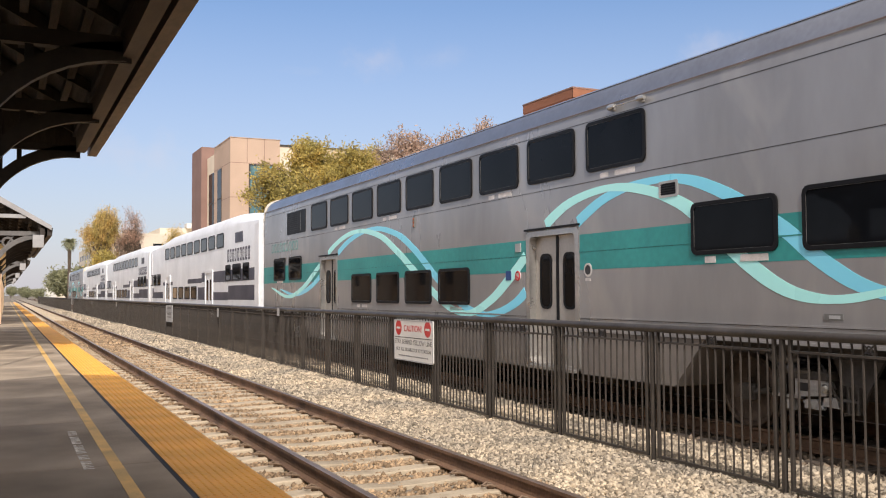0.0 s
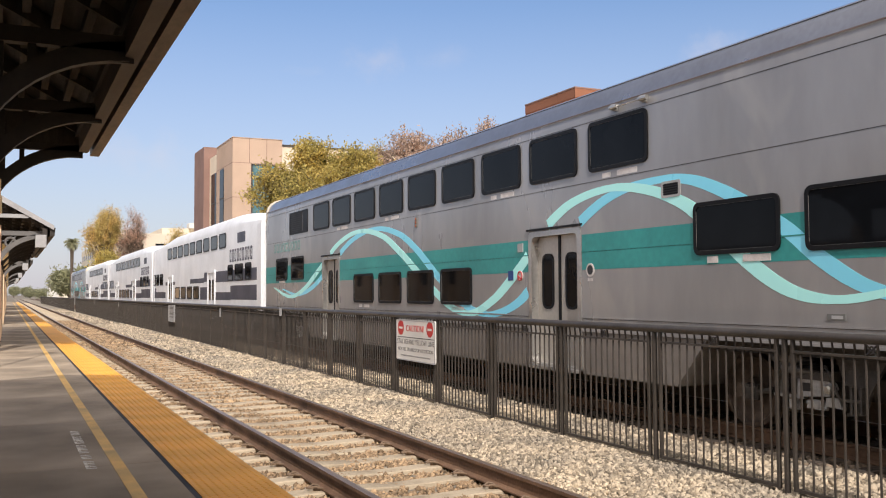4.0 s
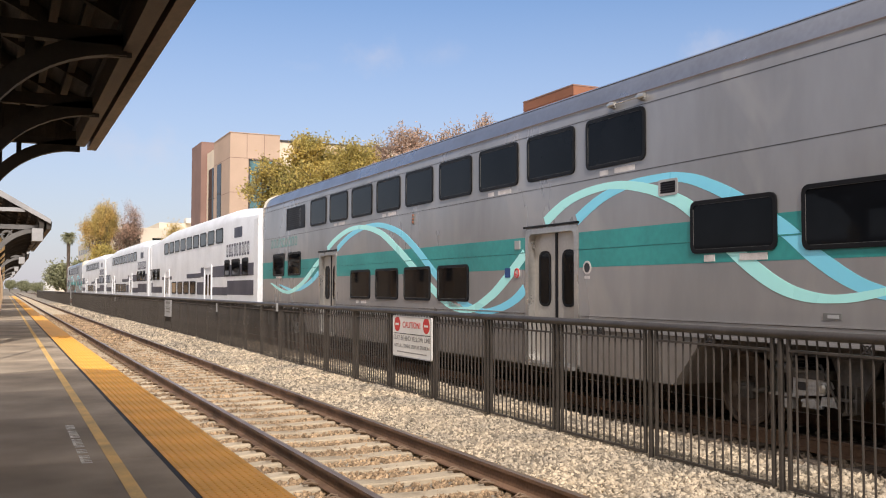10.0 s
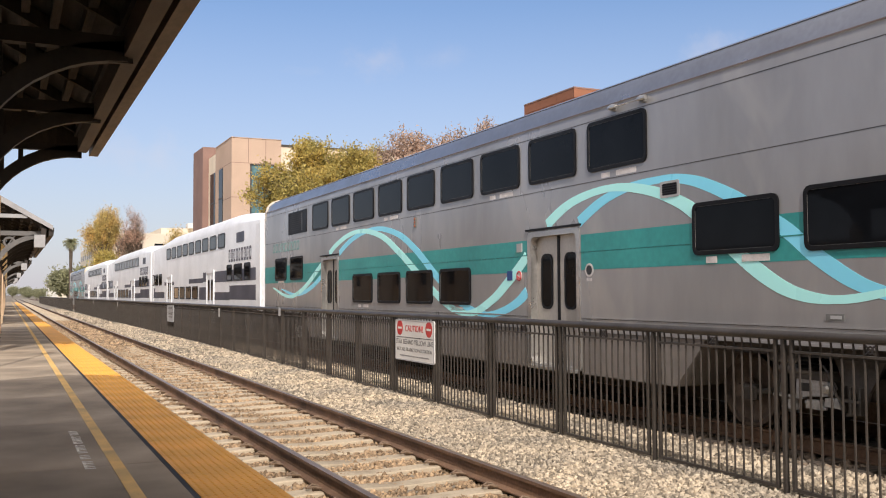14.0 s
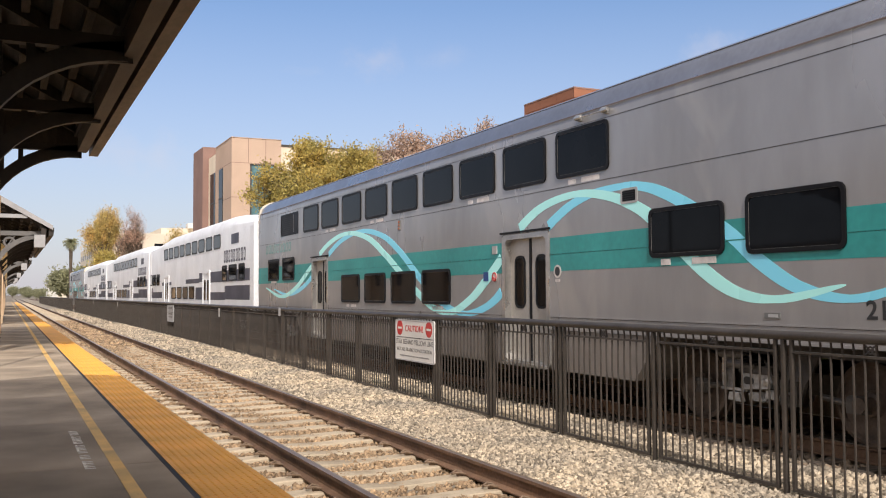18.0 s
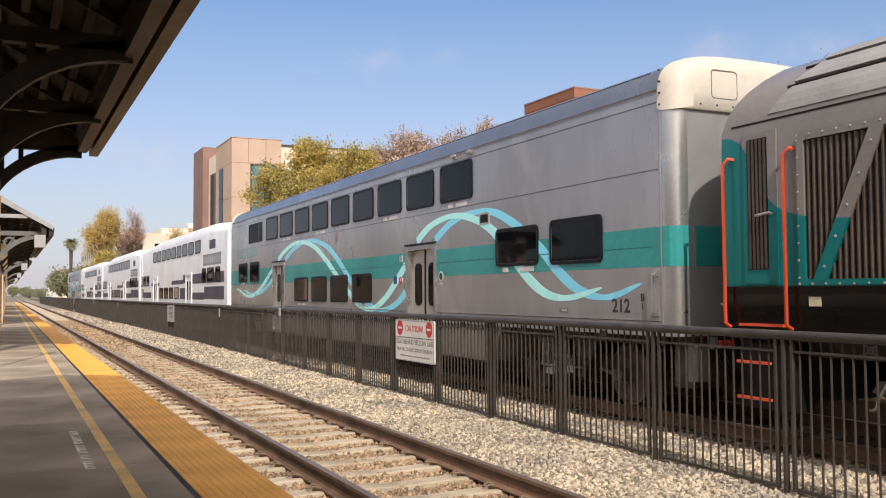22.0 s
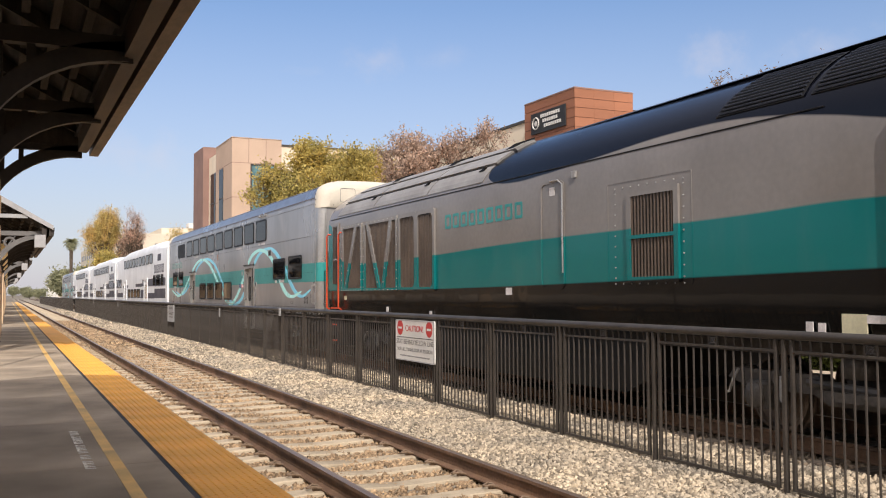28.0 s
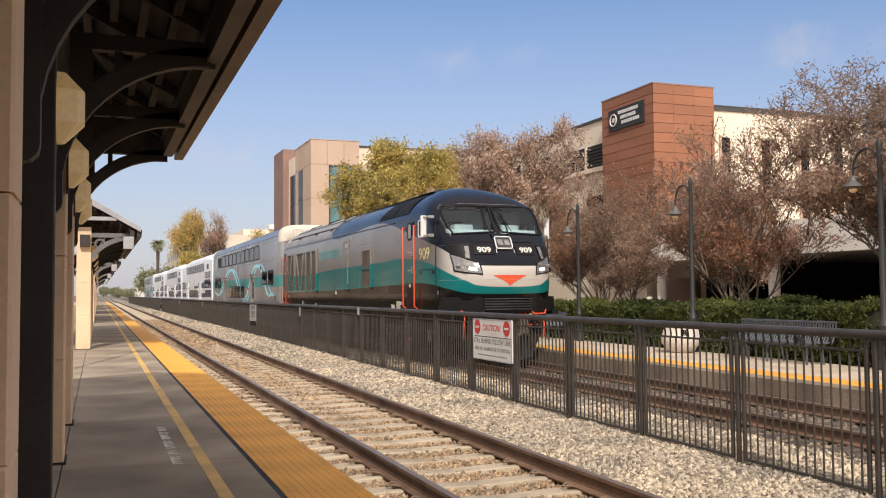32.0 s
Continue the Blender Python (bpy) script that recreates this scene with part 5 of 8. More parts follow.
    l.new(dents.outputs["Fac"], coat_bump.inputs["Height"])
    l.new(coat_bump.outputs["Normal"], b.inputs["Coat Normal"])
    b.inputs["Coat Roughness"].default_value = 0.03
    return m


M_LOCO = loco_paint()
M_LBLACK = surf("locomotive_black", (0.010, 0.0095, 0.0095), 0.45, var=0.2, big=2, fine=25, bump=0.06, stain=0.2, spec=0.22)
M_CORR = surf("corrugated_grille", (0.105, 0.078, 0.06), 0.4, metal=0.4, var=0.2, big=1.5, fine=25, bump=0.05)
M_NAVYR = surf("navy_roof", (0.018, 0.022, 0.036), 0.45, var=0.15, big=1.5, fine=20, bump=0.03)
M_ROOFG = surf("grey_roof_trim", (0.30, 0.29, 0.28), 0.5, var=0.1, big=1.5, fine=20, bump=0.03)
M_SHIELD = bpy.data.materials.new("windshield_glass")
M_SHIELD.use_nodes = True
_b = M_SHIELD.node_tree.nodes["Principled BSDF"]
_b.inputs["Base Color"].default_value, _b.inputs["Roughness"].default_value = (0.72, 0.84, 0.86, 1), 0.02
_b.inputs["Transmission Weight"].default_value, _b.inputs["IOR"].default_value = 1.0, 1.08
_b.inputs["Coat Weight"].default_value, _b.inputs["Coat Roughness"].default_value = 0.6, 0.02
M_CABIN = surf("cab_lining", (0.15, 0.19, 0.205), 0.8, var=0.1, big=2, fine=10, bump=0.02)
M_DASH = surf("pale_desk", (0.40, 0.47, 0.46), 0.6, var=0.08, big=3, fine=10, bump=0.02)
M_LENS = surf("lamp_lens", (0.30, 0.29, 0.28), 0.12, metal=0.5, var=0.25, big=9, fine=14, bump=0.03, coat=1.0)
M_NUM = surf("pale_yellow_number", (0.80, 0.74, 0.38), 0.5, var=0.04, fine=20, bump=0.0)
M_NUMW = surf("white_number", (0.80, 0.78, 0.70), 0.5, var=0.04, fine=20, bump=0.0)
M_BEZEL = surf("pale_bezel", (0.75, 0.74, 0.72), 0.35, var=0.05, fine=20, bump=0.0)
M_PLOW = surf("plow_grey", (0.05, 0.05, 0.05), 0.45, metal=0.2, var=0.2, big=2, fine=20, bump=0.05, spec=0.3)
M_NOTE = surf("pale_yellow_note", (0.62, 0.58, 0.40), 0.6, var=0.08, big=6, fine=40, bump=0.0)
M_GLOW = bpy.data.materials.new("lit_lamp")
M_GLOW.use_nodes = True
M_GLOW.node_tree.nodes["Principled BSDF"].inputs["Emission Color"].default_value = (1, 0.95, 0.85, 1)
M_GLOW.node_tree.nodes["Principled BSDF"].inputs["Emission Strength"].default_value = 2.5

# nose: height, foremost v on the centre line, half width, roundness of the plan
NOSE = ((1.20, -21.22, 1.46, 3.6), (1.5, -21.38, 1.5, 3.4), (1.85, -21.5, 1.5, 3.3), (2.15, -21.51, 1.5, 3.3), (2.32, -21.46, 1.5, 3.3), (2.45, -21.36, 1.5, 3.5), (2.75, -21.14, 1.5, 3.9), (2.95, -20.98, 1.5, 4.3), (3.08, -20.86, 1.5, 4.4),
        (3.3, -20.63, 1.5, 4.6), (3.5, -20.46, 1.49, 4.6), (3.68, -20.33, 1.45, 4.4), (3.78, -20.26, 1.40, 4.2), (3.85, -20.20, 1.36, 4.0), (4.0, -20.03, 1.22, 3.4), (4.15, -19.72, 1.02, 2.7), (4.3, -19.25, 0.75, 2.2), (4.40, -18.85, 0.42, 2.0))


def nose_at(z):
    for a, b in zip(NOSE, NOSE[1:]):
        if z <= b[0]:
            k = max(0, (z - a[0]) / (b[0] - a[0]))
            return [p + (q - p) * k for p, q in zip(a[1:], b[1:])]
    return NOSE[-1][1:]


def nose_point(a, z, out=0.0):
    """A point of the nose at the plan angle a (0 on the side nearest the camera, 180 on the other)."""
    tip, hw, n = nose_at(z)
    v0 = -19.4 if z < 3.4 else -19.4 + (z - 3.4) * 0.9
    c, s = math.cos(radians(a)), math.sin(radians(a))
    r = (abs(c) ** n + abs(s) ** n) ** (-1 / n)
    p = Vector((-hw * c * r, v0 + (tip - v0) * s * r, z))
    if out:
        q = nose_point(a + 0.7, z) - nose_point(a - 0.7, z)
        w = nose_point(a, z + 0.02) - nose_point(a, z - 0.02)
        nrm = q.cross(w).normalized()
        if nrm.y > 0.3 or (abs(nrm.y) < 0.3 and nrm.x * p.x < 0):
            nrm = -nrm
        p = p + nrm * out
    return p


def nose_patch(name, mat, parent, quad, out, nu=8, nv=5, thick=0.01, label=""):
    """A plate that follows the nose over the quad of (angle, z): lower left, lower right, upper right, upper left."""
    bm = nb()
    (a0, z0), (a1, z1), (a2, z2), (a3, z3) = quad
    front, back = [], []
    for j in range(nv + 1):
        t = j / nv
        fr, bk = [], []
        for i in range(nu + 1):
            s = i / nu
            a = (a0 + (a1 - a0) * s) * (1 - t) + (a3 + (a2 - a3) * s) * t
            z = (z0 + (z1 - z0) * s) * (1 - t) + (z3 + (z2 - z3) * s) * t
            fr.append(bm.verts.new(nose_point(a, z, out)))
            bk.append(bm.verts.new(nose_point(a, z, out - thick)))
        front.append(fr)
        back.append(bk)
    for g in (front, back):
        for p, q in zip(g, g[1:]):
            for i in range(nu):
                bm.faces.new((p[i], p[i + 1], q[i + 1], q[i]))
    for j in range(nv):
        for i in (0, nu):
            bm.faces.new((front[j][i], front[j + 1][i], back[j + 1][i], back[j][i]))
    for i in range(nu):
        for j in (0, nv):
            bm.faces.new((front[j][i], front[j][i + 1], back[j][i + 1], back[j][i]))
    return part(name, bm, mat, parent, label, smooth=40)


def nose_line(name, mat, parent, pts, out, r, closed=False):
    bm = nb()
    path = [nose_point(a, z, out) for a, z in pts]
    tube(bm, path + ([path[0]] if closed else []), r, 6)
    return part(name, bm, mat, parent)


def locomotive():
    lo = thing("locomotive", pose(X2, TRAIN_Y - 11.5, 0), "grey, teal and black passenger diesel locomotive with a raked navy cab", "locomotive")
    # shell
    rings = []
    for z, tip, hw, n in NOSE:
        rear = -1.04 - max(0, z - 3.55) * 0.35
        side = [(-hw, rear - 0.0, z)] + [(-hw, v, z) for v in (-3, -6, -9, -12, -15, -17.5)]
        arc = [tuple(nose_point(a, z)) for a in [2.5 * k for k in range(73)]]
        other = [(hw, v, z) for v in (-17.5, -15, -12, -9, -6, -3)] + [(hw, rear, z)]
        rings.append(side + arc + other)
    bm = nb()
    vs = loft(bm, rings)
    first = 7                     # ring index of the plan angle 0
    gone = []
    for lv in range(len(NOSE) - 1):
        if 3.0 < NOSE[lv][0] and NOSE[lv + 1][0] < 3.8:
            for k in list(range(18, 35)) + list(range(37, 54)):
                i = first + k
                q = {vs[lv][i], vs[lv][i + 1], vs[lv + 1][i], vs[lv + 1][i + 1]}
                gone += [f for f in vs[lv][i].link_faces if set(f.verts) == q]
    bmesh.ops.delete(bm, geom=gone, context="FACES_ONLY")
    part("body", bm, M_LOCO, lo, smooth=28)
    # cab interior behind the windshield
    bm = nb()
    box(bm, -1.3, 1.3, -19.3, -19.2, 2.2, 3.75)
    part("cab_bulkhead", bm, M_CABIN, lo, "grey green cab wall")
    bm = nb()
    prism(bm, [(-19.65, 2.6), (-19.75, 3.20), (-20.35, 3.20), (-20.52, 3.04), (-20.6, 2.6)], -1.2, 1.2)
    part("dashboard", bm, M_DASH, lo, "pale driving desk")
    for x in (-0.62, 0.62):
        bm = nb()
        bbox(bm, x - 0.25, x + 0.25, -19.6, -19.45, 2.5, 3.45, 0.05)
        part("seat", bm, M_LBLACK, lo)
        bm = nb()
        bbox(bm, x - 0.3, x + 0.2, -20.25, -19.95, 3.18, 3.33, 0.02)
        part("desk_screen", bm, M_DASH, lo)
    bm = nb()
    loft(bm, [[(-0.75, -1.4, 4.22), (0.75, -1.4, 4.22), (0.75, -18.2, 4.36), (-0.75, -18.2, 4.36)], [(-0.5, -1.7, 4.34), (0.5, -1.7, 4.34), (0.45, -17.9, 4.46), (-0.45, -17.9, 4.46)]])
    part("roof_deck", bm, M_NAVYR, lo, "dark flat roof deck")
    for s in (-1, 1):
        # two rows of grey roof panels with dark gaps, small wedge brackets and upright flaps at the joints
        def roof_panel(name, v0, v1, za, zb, lift, mat, parent=lo, label="", lean=0.0):
            bm = nb()
            rows = []
            for k in range(4):
                z = za + (zb - za) * k / 3
                x = nose_at(z)[1]
                o = lean * k / 3
                rows.append([(s * (x + lift), v0 - o, z + lift * 0.7), (s * (x + lift), v1 - o, z + lift * 0.7), (s * (x - 0.05), v1 - o, z - 0.04), (s * (x - 0.05), v0 - o, z - 0.04)])
            loft(bm, rows)
            return part(name, bm, mat, parent, label)

        for v0, v1 in ((-1.75, -4.18), (-4.24, -7.2), (-7.26, -9.62)):
            roof_panel("roof_panel", v0, v1, 3.62, 3.90, 0.012, M_ROOFG, lo, "grey lower roof panel", 0.22)
            cv = roof_panel("roof_cover", v0 - 0.24, v1 - 0.24, 3.935, 4.14, 0.035, M_ROOFG, lo, "grey roof cover", 0.16)
            roof_panel("roof_lid", v0 - 0.42, v1 - 0.42, 4.17, 4.33, 0.05, M_ROOFG, lo, "grey upper roof lid", 0.1)
            x = nose_at(3.86)[1] + 0.015
            bm = nb()
            prism(bm, [(v1 + 0.10, 3.85), (v1 + 0.30, 3.85), (v1 + 0.07, 3.905)], *sorted((s * (x - 0.06), s * (x + 0.025))))
            part("wedge", bm, M_LBLACK, cv, "dark wedge bracket")
            bm = nb()
            loft(bm, [[(s * 0.98, v1 + 0.35, 4.14), (s * 0.98, v1 - 0.30, 4.25), (s * 0.55, v1 - 0.30, 4.40), (s * 0.55, v1 + 0.35, 4.33)],
                      [(s * 0.98, v1 + 0.35, 4.17), (s * 0.98, v1 - 0.30, 4.30), (s * 0.55, v1 - 0.30, 4.45), (s * 0.55, v1 + 0.35, 4.36)]])
            part("flap", bm, M_LBLACK, cv, "black hinged flap")
        for z, r in ((3.915, 0.02), (4.155, 0.022)):
            x = nose_at(z)[1]
            bm = nb()
            tube(bm, [(s * (x + 0.004), -1.9, z), (s * (x + 0.004), -9.6, z)], r, 6)
            part("roof_strip", bm, M_LBLACK, lo)
        # dark roof vents ahead of the middle
        for b0, b1, t0, t1 in ((-15.55, -16.9, -15.75, -17.0), (-17.0, -18.25, -17.1, -18.2)):
            def roof(t, v0, v1, lift):
                z = 3.73 + 0.53 * t
                x = nose_at(z)[1]
                return [(s * (x + lift), v0 + (t0 - b0) * t, z + lift), (s * (x + lift), v1 + (t1 - b1) * t, z + lift)]
            bm = nb()
            rows = [[bm.verts.new(p) for p in roof(k / 4, b0, b1, 0.012)] for k in range(5)]
            low = [[bm.verts.new(p) for p in roof(k / 4, b0, b1, -0.03)] for k in range(5)]
            for g in (rows, low):
                for p, q in zip(g, g[1:]):
                    bm.faces.new((p[0], p[1], q[1], q[0]))
            for k in (0, 4):
                bm.faces.new((rows[k][0], rows[k][1], low[k][1], low[k][0]))
            vt = part("roof_vent", bm, M_LBLACK, lo, "black louvred roof vent")
            for k in range(11):
                bm = nb()
                tube(bm, roof((k + 0.5) / 11, b0 - 0.04, b1 + 0.04, 0.016), 0.012, 5)
                part("slat", bm, M_NAVYR, vt)
        # crease along the top of the side
        bm = nb()
        tube(bm, [(s * 1.482, -1.2, 3.56), (s * 1.482, -17.2, 3.57)], 0.010, 5)
        part("crease", bm, M_LBLACK, lo)
        X = s * 1.5

        def slab(name, v0, v1, z0, z1, mat, proud, parent=lo, label=""):
            bm = nb()
            box(bm, *sorted((X - s * 0.01, X + s * proud)), *sorted((v0, v1)), z0, z1)
            return part(name, bm, mat, parent, label)

        # rear radiator grilles: corrugated sheet behind painted frames and diagonal struts
        for i, (v0, v1) in enumerate(((-2.3, -3.52), (-3.85, -5.72), (-5.95, -6.72), (-6.90, -7.62))):
            g = slab("grille", v0, v1, 1.77, 3.25, M_LBLACK, 0.004, label="corrugated radiator grille")
            n = int(abs(v1 - v0) / 0.075)
            for k in range(n):
                v = v0 + (v1 - v0) * (k + 0.5) / n
                bm = nb()
                prism(bm, [(X, v - 0.024), (X + s * 0.028, v - 0.008), (X + s * 0.028, v + 0.008), (X, v + 0.024)], 1.78, 3.24, axis="z")
                part("rib", bm, M_CORR, g)
            bm = nb()
            a, b = sorted((v0, v1))
            ringframe(bm, rr(a - 0.09, b + 0.09, 1.70, 3.34, 0.05), rr(a, b, 1.78, 3.25, 0.10 if i > 1 else 0.03), *sorted((X, X + s * 0.045)))
            part("grille_frame", bm, M_LOCO, g)
        for i, (va, vb) in enumerate(((-3.22, -2.48), (-4.0, -4.75), (-5.45, -4.98))):
            bm = nb()
            d = 0.085
            prism(bm, [(va - d, 3.27), (va + d, 3.27), (vb + d, 1.76), (vb - d, 1.76)], *sorted((X, X + s * 0.05)))
            part("strut", bm, M_LOCO, lo, "diagonal painted strut")
            bm = nb()
            for k in range(5):
                t = (k + 0.5) / 5
                lathe(bm, [(0.016, X + s * 0.05), (0.012, X + s * 0.062)], (0, va + (vb - va) * t, 3.27 - 1.51 * t), 6, axis="x")
            tagged(part("rivets", bm, M_ROOFG, lo), kind="stuff")
        bm = nb()
        for v0, v1 in ((-2.22, -3.6), (-3.76, -5.8)):
            for k in range(9):
                for z in (3.30, 1.735):
                    lathe(bm, [(0.014, X + s * 0.045), (0.01, X + s * 0.057)], (0, v0 + (v1 - v0) * k / 8, z), 6, axis="x")
                for v in (v0, v1):
                    lathe(bm, [(0.014, X + s * 0.045), (0.01, X + s * 0.057)], (0, v, 1.8 + 1.45 * k / 8), 6, axis="x")
        tagged(part("rivets", bm, M_ROOFG, lo), kind="stuff")
        # narrow rear door with slits and a lever
        d = slab("rear_door", -1.40, -1.90, 1.74, 3.44, M_LOCO, 0.02)
        slab("slit_panel", -1.47, -1.77, 1.9, 3.37, M_LBLACK, 0.024, d)
        for k in range(5):
            slab("rib", -1.49 - k * 0.058, -1.52 - k * 0.058, 1.91, 3.36, M_CORR, 0.034, d)
        bm = nb()
        tube(bm, [(X + s * 0.02, -1.84, 2.5), (X + s * 0.07, -1.84, 2.52), (X + s * 0.07, -1.64, 2.50)], 0.018, 6)
        part("lever", bm, M_STAIN, d, "bright lever handle")
        # mid-side door and fan grille
        bm = nb()
        ringframe(bm, rr(-12.32, -11.62, 1.70, 3.38, 0.12), rr(-12.27, -11.67, 1.74, 3.34, 0.10), *sorted((X, X + s * 0.014)))
        dd = part("side_door", bm, M_LOCO, lo)
        bm = nb()
        tube(bm, [(X + s * 0.03, -12.30, 1.95), (X + s * 0.03, -12.30, 3.3), (X + s * 0.03, -12.18, 3.37), (X + s * 0.03, -11.95, 3.37)], 0.014, 6)
        part("rail", bm, M_STAIN, dd)
        slab("notice", -11.9, -12.05, 3.15, 3.28, M_LABEL, 0.004, dd)
        slab("bracket", -12.55, -12.65, 3.36, 3.46, M_ROOFG, 0.03)
        fg = slab("fan_grille", -13.97, -14.87, 1.84, 2.95, M_LBLACK, 0.004, label="louvred fan grille")
        for k in range(13):
            v = -13.99 - k * 0.0685
            bm = nb()
            prism(bm, [(X, v - 0.022), (X + s * 0.026, v - 0.007), (X + s * 0.026, v + 0.007), (X, v + 0.022)], 1.85, 2.94, axis="z")
            part("rib", bm, M_CORR, fg)
        bm = nb()
        ringframe(bm, rr(-14.95, -13.89, 1.78, 3.02, 0.02), rr(-14.86, -13.98, 1.86, 2.94, 0.02), *sorted((X, X + s * 0.035)))
        part("grille_frame", bm, M_LOCO, fg)
        slab("crossbar", -13.95, -14.9, 2.37, 2.42, M_LOCO, 0.038, fg)
        bm = nb()
        ringframe(bm, rr(-15.18, -13.42, 1.76, 3.17, 0.02), rr(-15.165, -13.435, 1.775, 3.155, 0.02), *sorted((X, X + s * 0.006)))
        part("panel_edge", bm, M_LOCO, lo)
        bm = nb()
        for k in range(9):
            for v in (-13.6, -15.02):
                lathe(bm, [(0.013, X), (0.009, X + s * 0.012)], (0, v, 1.85 + k * 0.145), 6, axis="x")
            lathe(bm, [(0.013, X), (0.009, X + s * 0.012)], (0, -13.6 - k * 0.178, 3.08), 6, axis="x")
            lathe(bm, [(0.013, X), (0.009, X + s * 0.012)], (0, -13.6 - k * 0.178, 1.77), 6, axis="x")
        tagged(part("rivets", bm, M_ROOFG, lo), kind="stuff")
        # operator name as plain bars
        for k in range(9):
            v = -8.14 - k * 0.335
            bm = nb()
            ringframe(bm, rr(v - 0.25, v, 2.88, 3.15, 0.02, 1), rr(v - 0.195, v - 0.055, 2.93, 3.10, 0.01, 1), *sorted((X, X + s * 0.004)))
            part("name_bar", bm, M_TEAL, lo, "teal lettering block")
        # cab side: door, window, mirror, handrails, hatch
        cd = slab("cab_door", -18.24, -18.82, 1.94, 3.50, M_LOCO, 0.012)
        bm = nb()
        ringframe(bm, rr(-18.74, -18.42, 3.02, 3.48, 0.09), rr(-18.70, -18.46, 3.06, 3.44, 0.07), *sorted((X, X + s * 0.026)))
        part("rubber", bm, M_RUBBER, cd)
        bm = nb()
        prism(bm, rr(-18.71, -18.45, 3.05, 3.45, 0.07), *sorted((X, X + s * 0.02)))
        # opaque pale colour stands in for sky seen through the glass
        part("pane", bm, surf("painted_sky_pane", (0.34, 0.38, 0.38), 0.12, var=0.15, big=3, fine=10, bump=0.0, spec=0.5), cd, "rounded door pane painted pale for the sky behind")
        bm = nb()
        for z in (2.23, 2.7):
            tube(bm, [(X + s * 0.02, -18.74, z), (X + s * 0.06, -18.74, z), (X + s * 0.06, -18.56, z)], 0.014, 6)
            box(bm, *sorted((X, X + s * 0.025)), -18.77, -18.71, z - 0.08, z + 0.08)
        part("lever", bm, M_STAIN, cd, "bright lever handles")
        slab("step_well", -18.30, -18.78, 1.28, 1.80, M_LBLACK, 0.006, cd)
        slab("notice", -18.48, -18.58, 1.8, 1.88, M_LABEL, 0.01, cd)
        bm = nb()
        ringframe(bm, rr(-19.80, -19.24, 3.04, 3.50, 0.08), rr(-19.76, -19.28, 3.08, 3.46, 0.06), *sorted((X - s * 0.005, X + s * 0.02)))
        cw = part("cab_window", bm, M_BEZEL, lo, "pale framed cab window")
        bm = nb()
        prism(bm, rr(-19.78, -19.26, 3.06, 3.48, 0.06), *sorted((X - s * 0.005, X + s * 0.01)))
        part("pane", bm, M_PANE, cw)
        bm = nb()
        bbox(bm, *sorted((s * 1.60, s * 1.74)), -20.14, -20.06, 3.02, 3.54, 0.015)
        mr = part("mirror", bm, M_BEZEL, lo, "white mirror housing")
        for z in (3.05, 3.5):
            bm = nb()
            tube(bm, [(s * 1.47, -20.29, z), (s * 1.66, -20.19, z), (s * 1.70, -20.10, z)], 0.02, 6)
            box(bm, *sorted((s * 1.48, s * 1.60)), -20.34, -20.22, z - 0.035, z + 0.035)
            part("bracket", bm, M_STAIN, mr)
        for v in (-18.19, -19.10):
            bm = nb()
            tube(bm, [(X, v + 0.09, 3.36), (X + s * 0.06, v + 0.07, 3.37), (X + s * 0.08, v, 3.31), (X + s * 0.08, v, 1.32), (X, v, 1.25)], 0.022, 8)
            part("handrail", bm, M_ORANGE, lo, "orange cab handrail", smooth=50)
        for v in (-1.14, -2.06):
            bm = nb()
            tube(bm, [(X, v - 0.09, 3.18), (X + s * 0.06, v - 0.07, 3.19), (X + s * 0.08, v, 3.13), (X + s * 0.08, v, 1.30), (X, v, 1.25)], 0.022, 8)
            part("handrail", bm, M_ORANGE, lo, "orange rear handrail", smooth=50)
        for v0, z in ((-18.1, 0.45), (-18.1, 0.85), (-1.25, 0.45), (-1.25, 0.85), (-1.3, 1.27)):
            st = slab("step", v0, v0 - (0.66 if z > 1 else 0.5), z, z + 0.03, M_ORANGE, 0.03)
        for v, w, z0, z1, mat in ((-17.38, 0.3, 1.22, 1.43, M_NOTE), (-17.68, 0.22, 1.34, 1.42, M_LABEL), (-16.92, 0.09, 1.23, 1.34, M_LABEL), (-17.08, 0.09, 1.23, 1.33, M_LABEL), (-10.5, 0.2, 1.62, 1.74, M_LABEL), (-7.4, 0.1, 1.2, 1.3, M_LABEL), (-5.1, 0.1, 1.25, 1.36, M_LABEL), (-2.3, 0.16, 1.5, 1.6, M_NOTE), (-18.55, 0.14, 1.3, 1.36, M_NOTE)):
            slab("notice", v, v - w, z0, z1, mat, 0.006)
        slab("seam", -20.48, -20.50, 1.3, 3.05, M_LBLACK, 0.003)
        slab("seam", -19.1, -20.48, 2.22, 2.235, M_LBLACK, 0.003)
        for v in (-19.35, -20.2):
            slab("latch", v, v - 0.09, 2.12, 2.19, M_LBLACK, 0.01)
        # lower frame, tank and steps
        bm = nb()
        box(bm, *sorted((s * 1.30, s * 1.47)), -21.1, -1.1, 1.12, 1.22)
        part("sill", bm, M_LBLACK, lo)
        bm = nb()
        bbox(bm, *sorted((s * 1.1, s * 1.42)), -2.0, -1.3, 0.35, 1.1, 0.03)
        part("step_box", bm, M_LBLACK, lo)
        bm = nb()
        bbox(bm, *sorted((s * 1.1, s * 1.42)), -18.85, -18.1, 0.35, 1.1, 0.03)
        part("step_box", bm, M_LBLACK, lo)
        if s < 0:
            words("lettering", "909", 0.40, facing_west(-19.26, 2.50, X - 0.004), M_NUM, lo, sx=1.34, bold=0.006)
            words("lettering", "F", 0.13, facing_west(-20.62, 1.60, X - 0.004), M_BEZEL, lo)
    bm = nb()
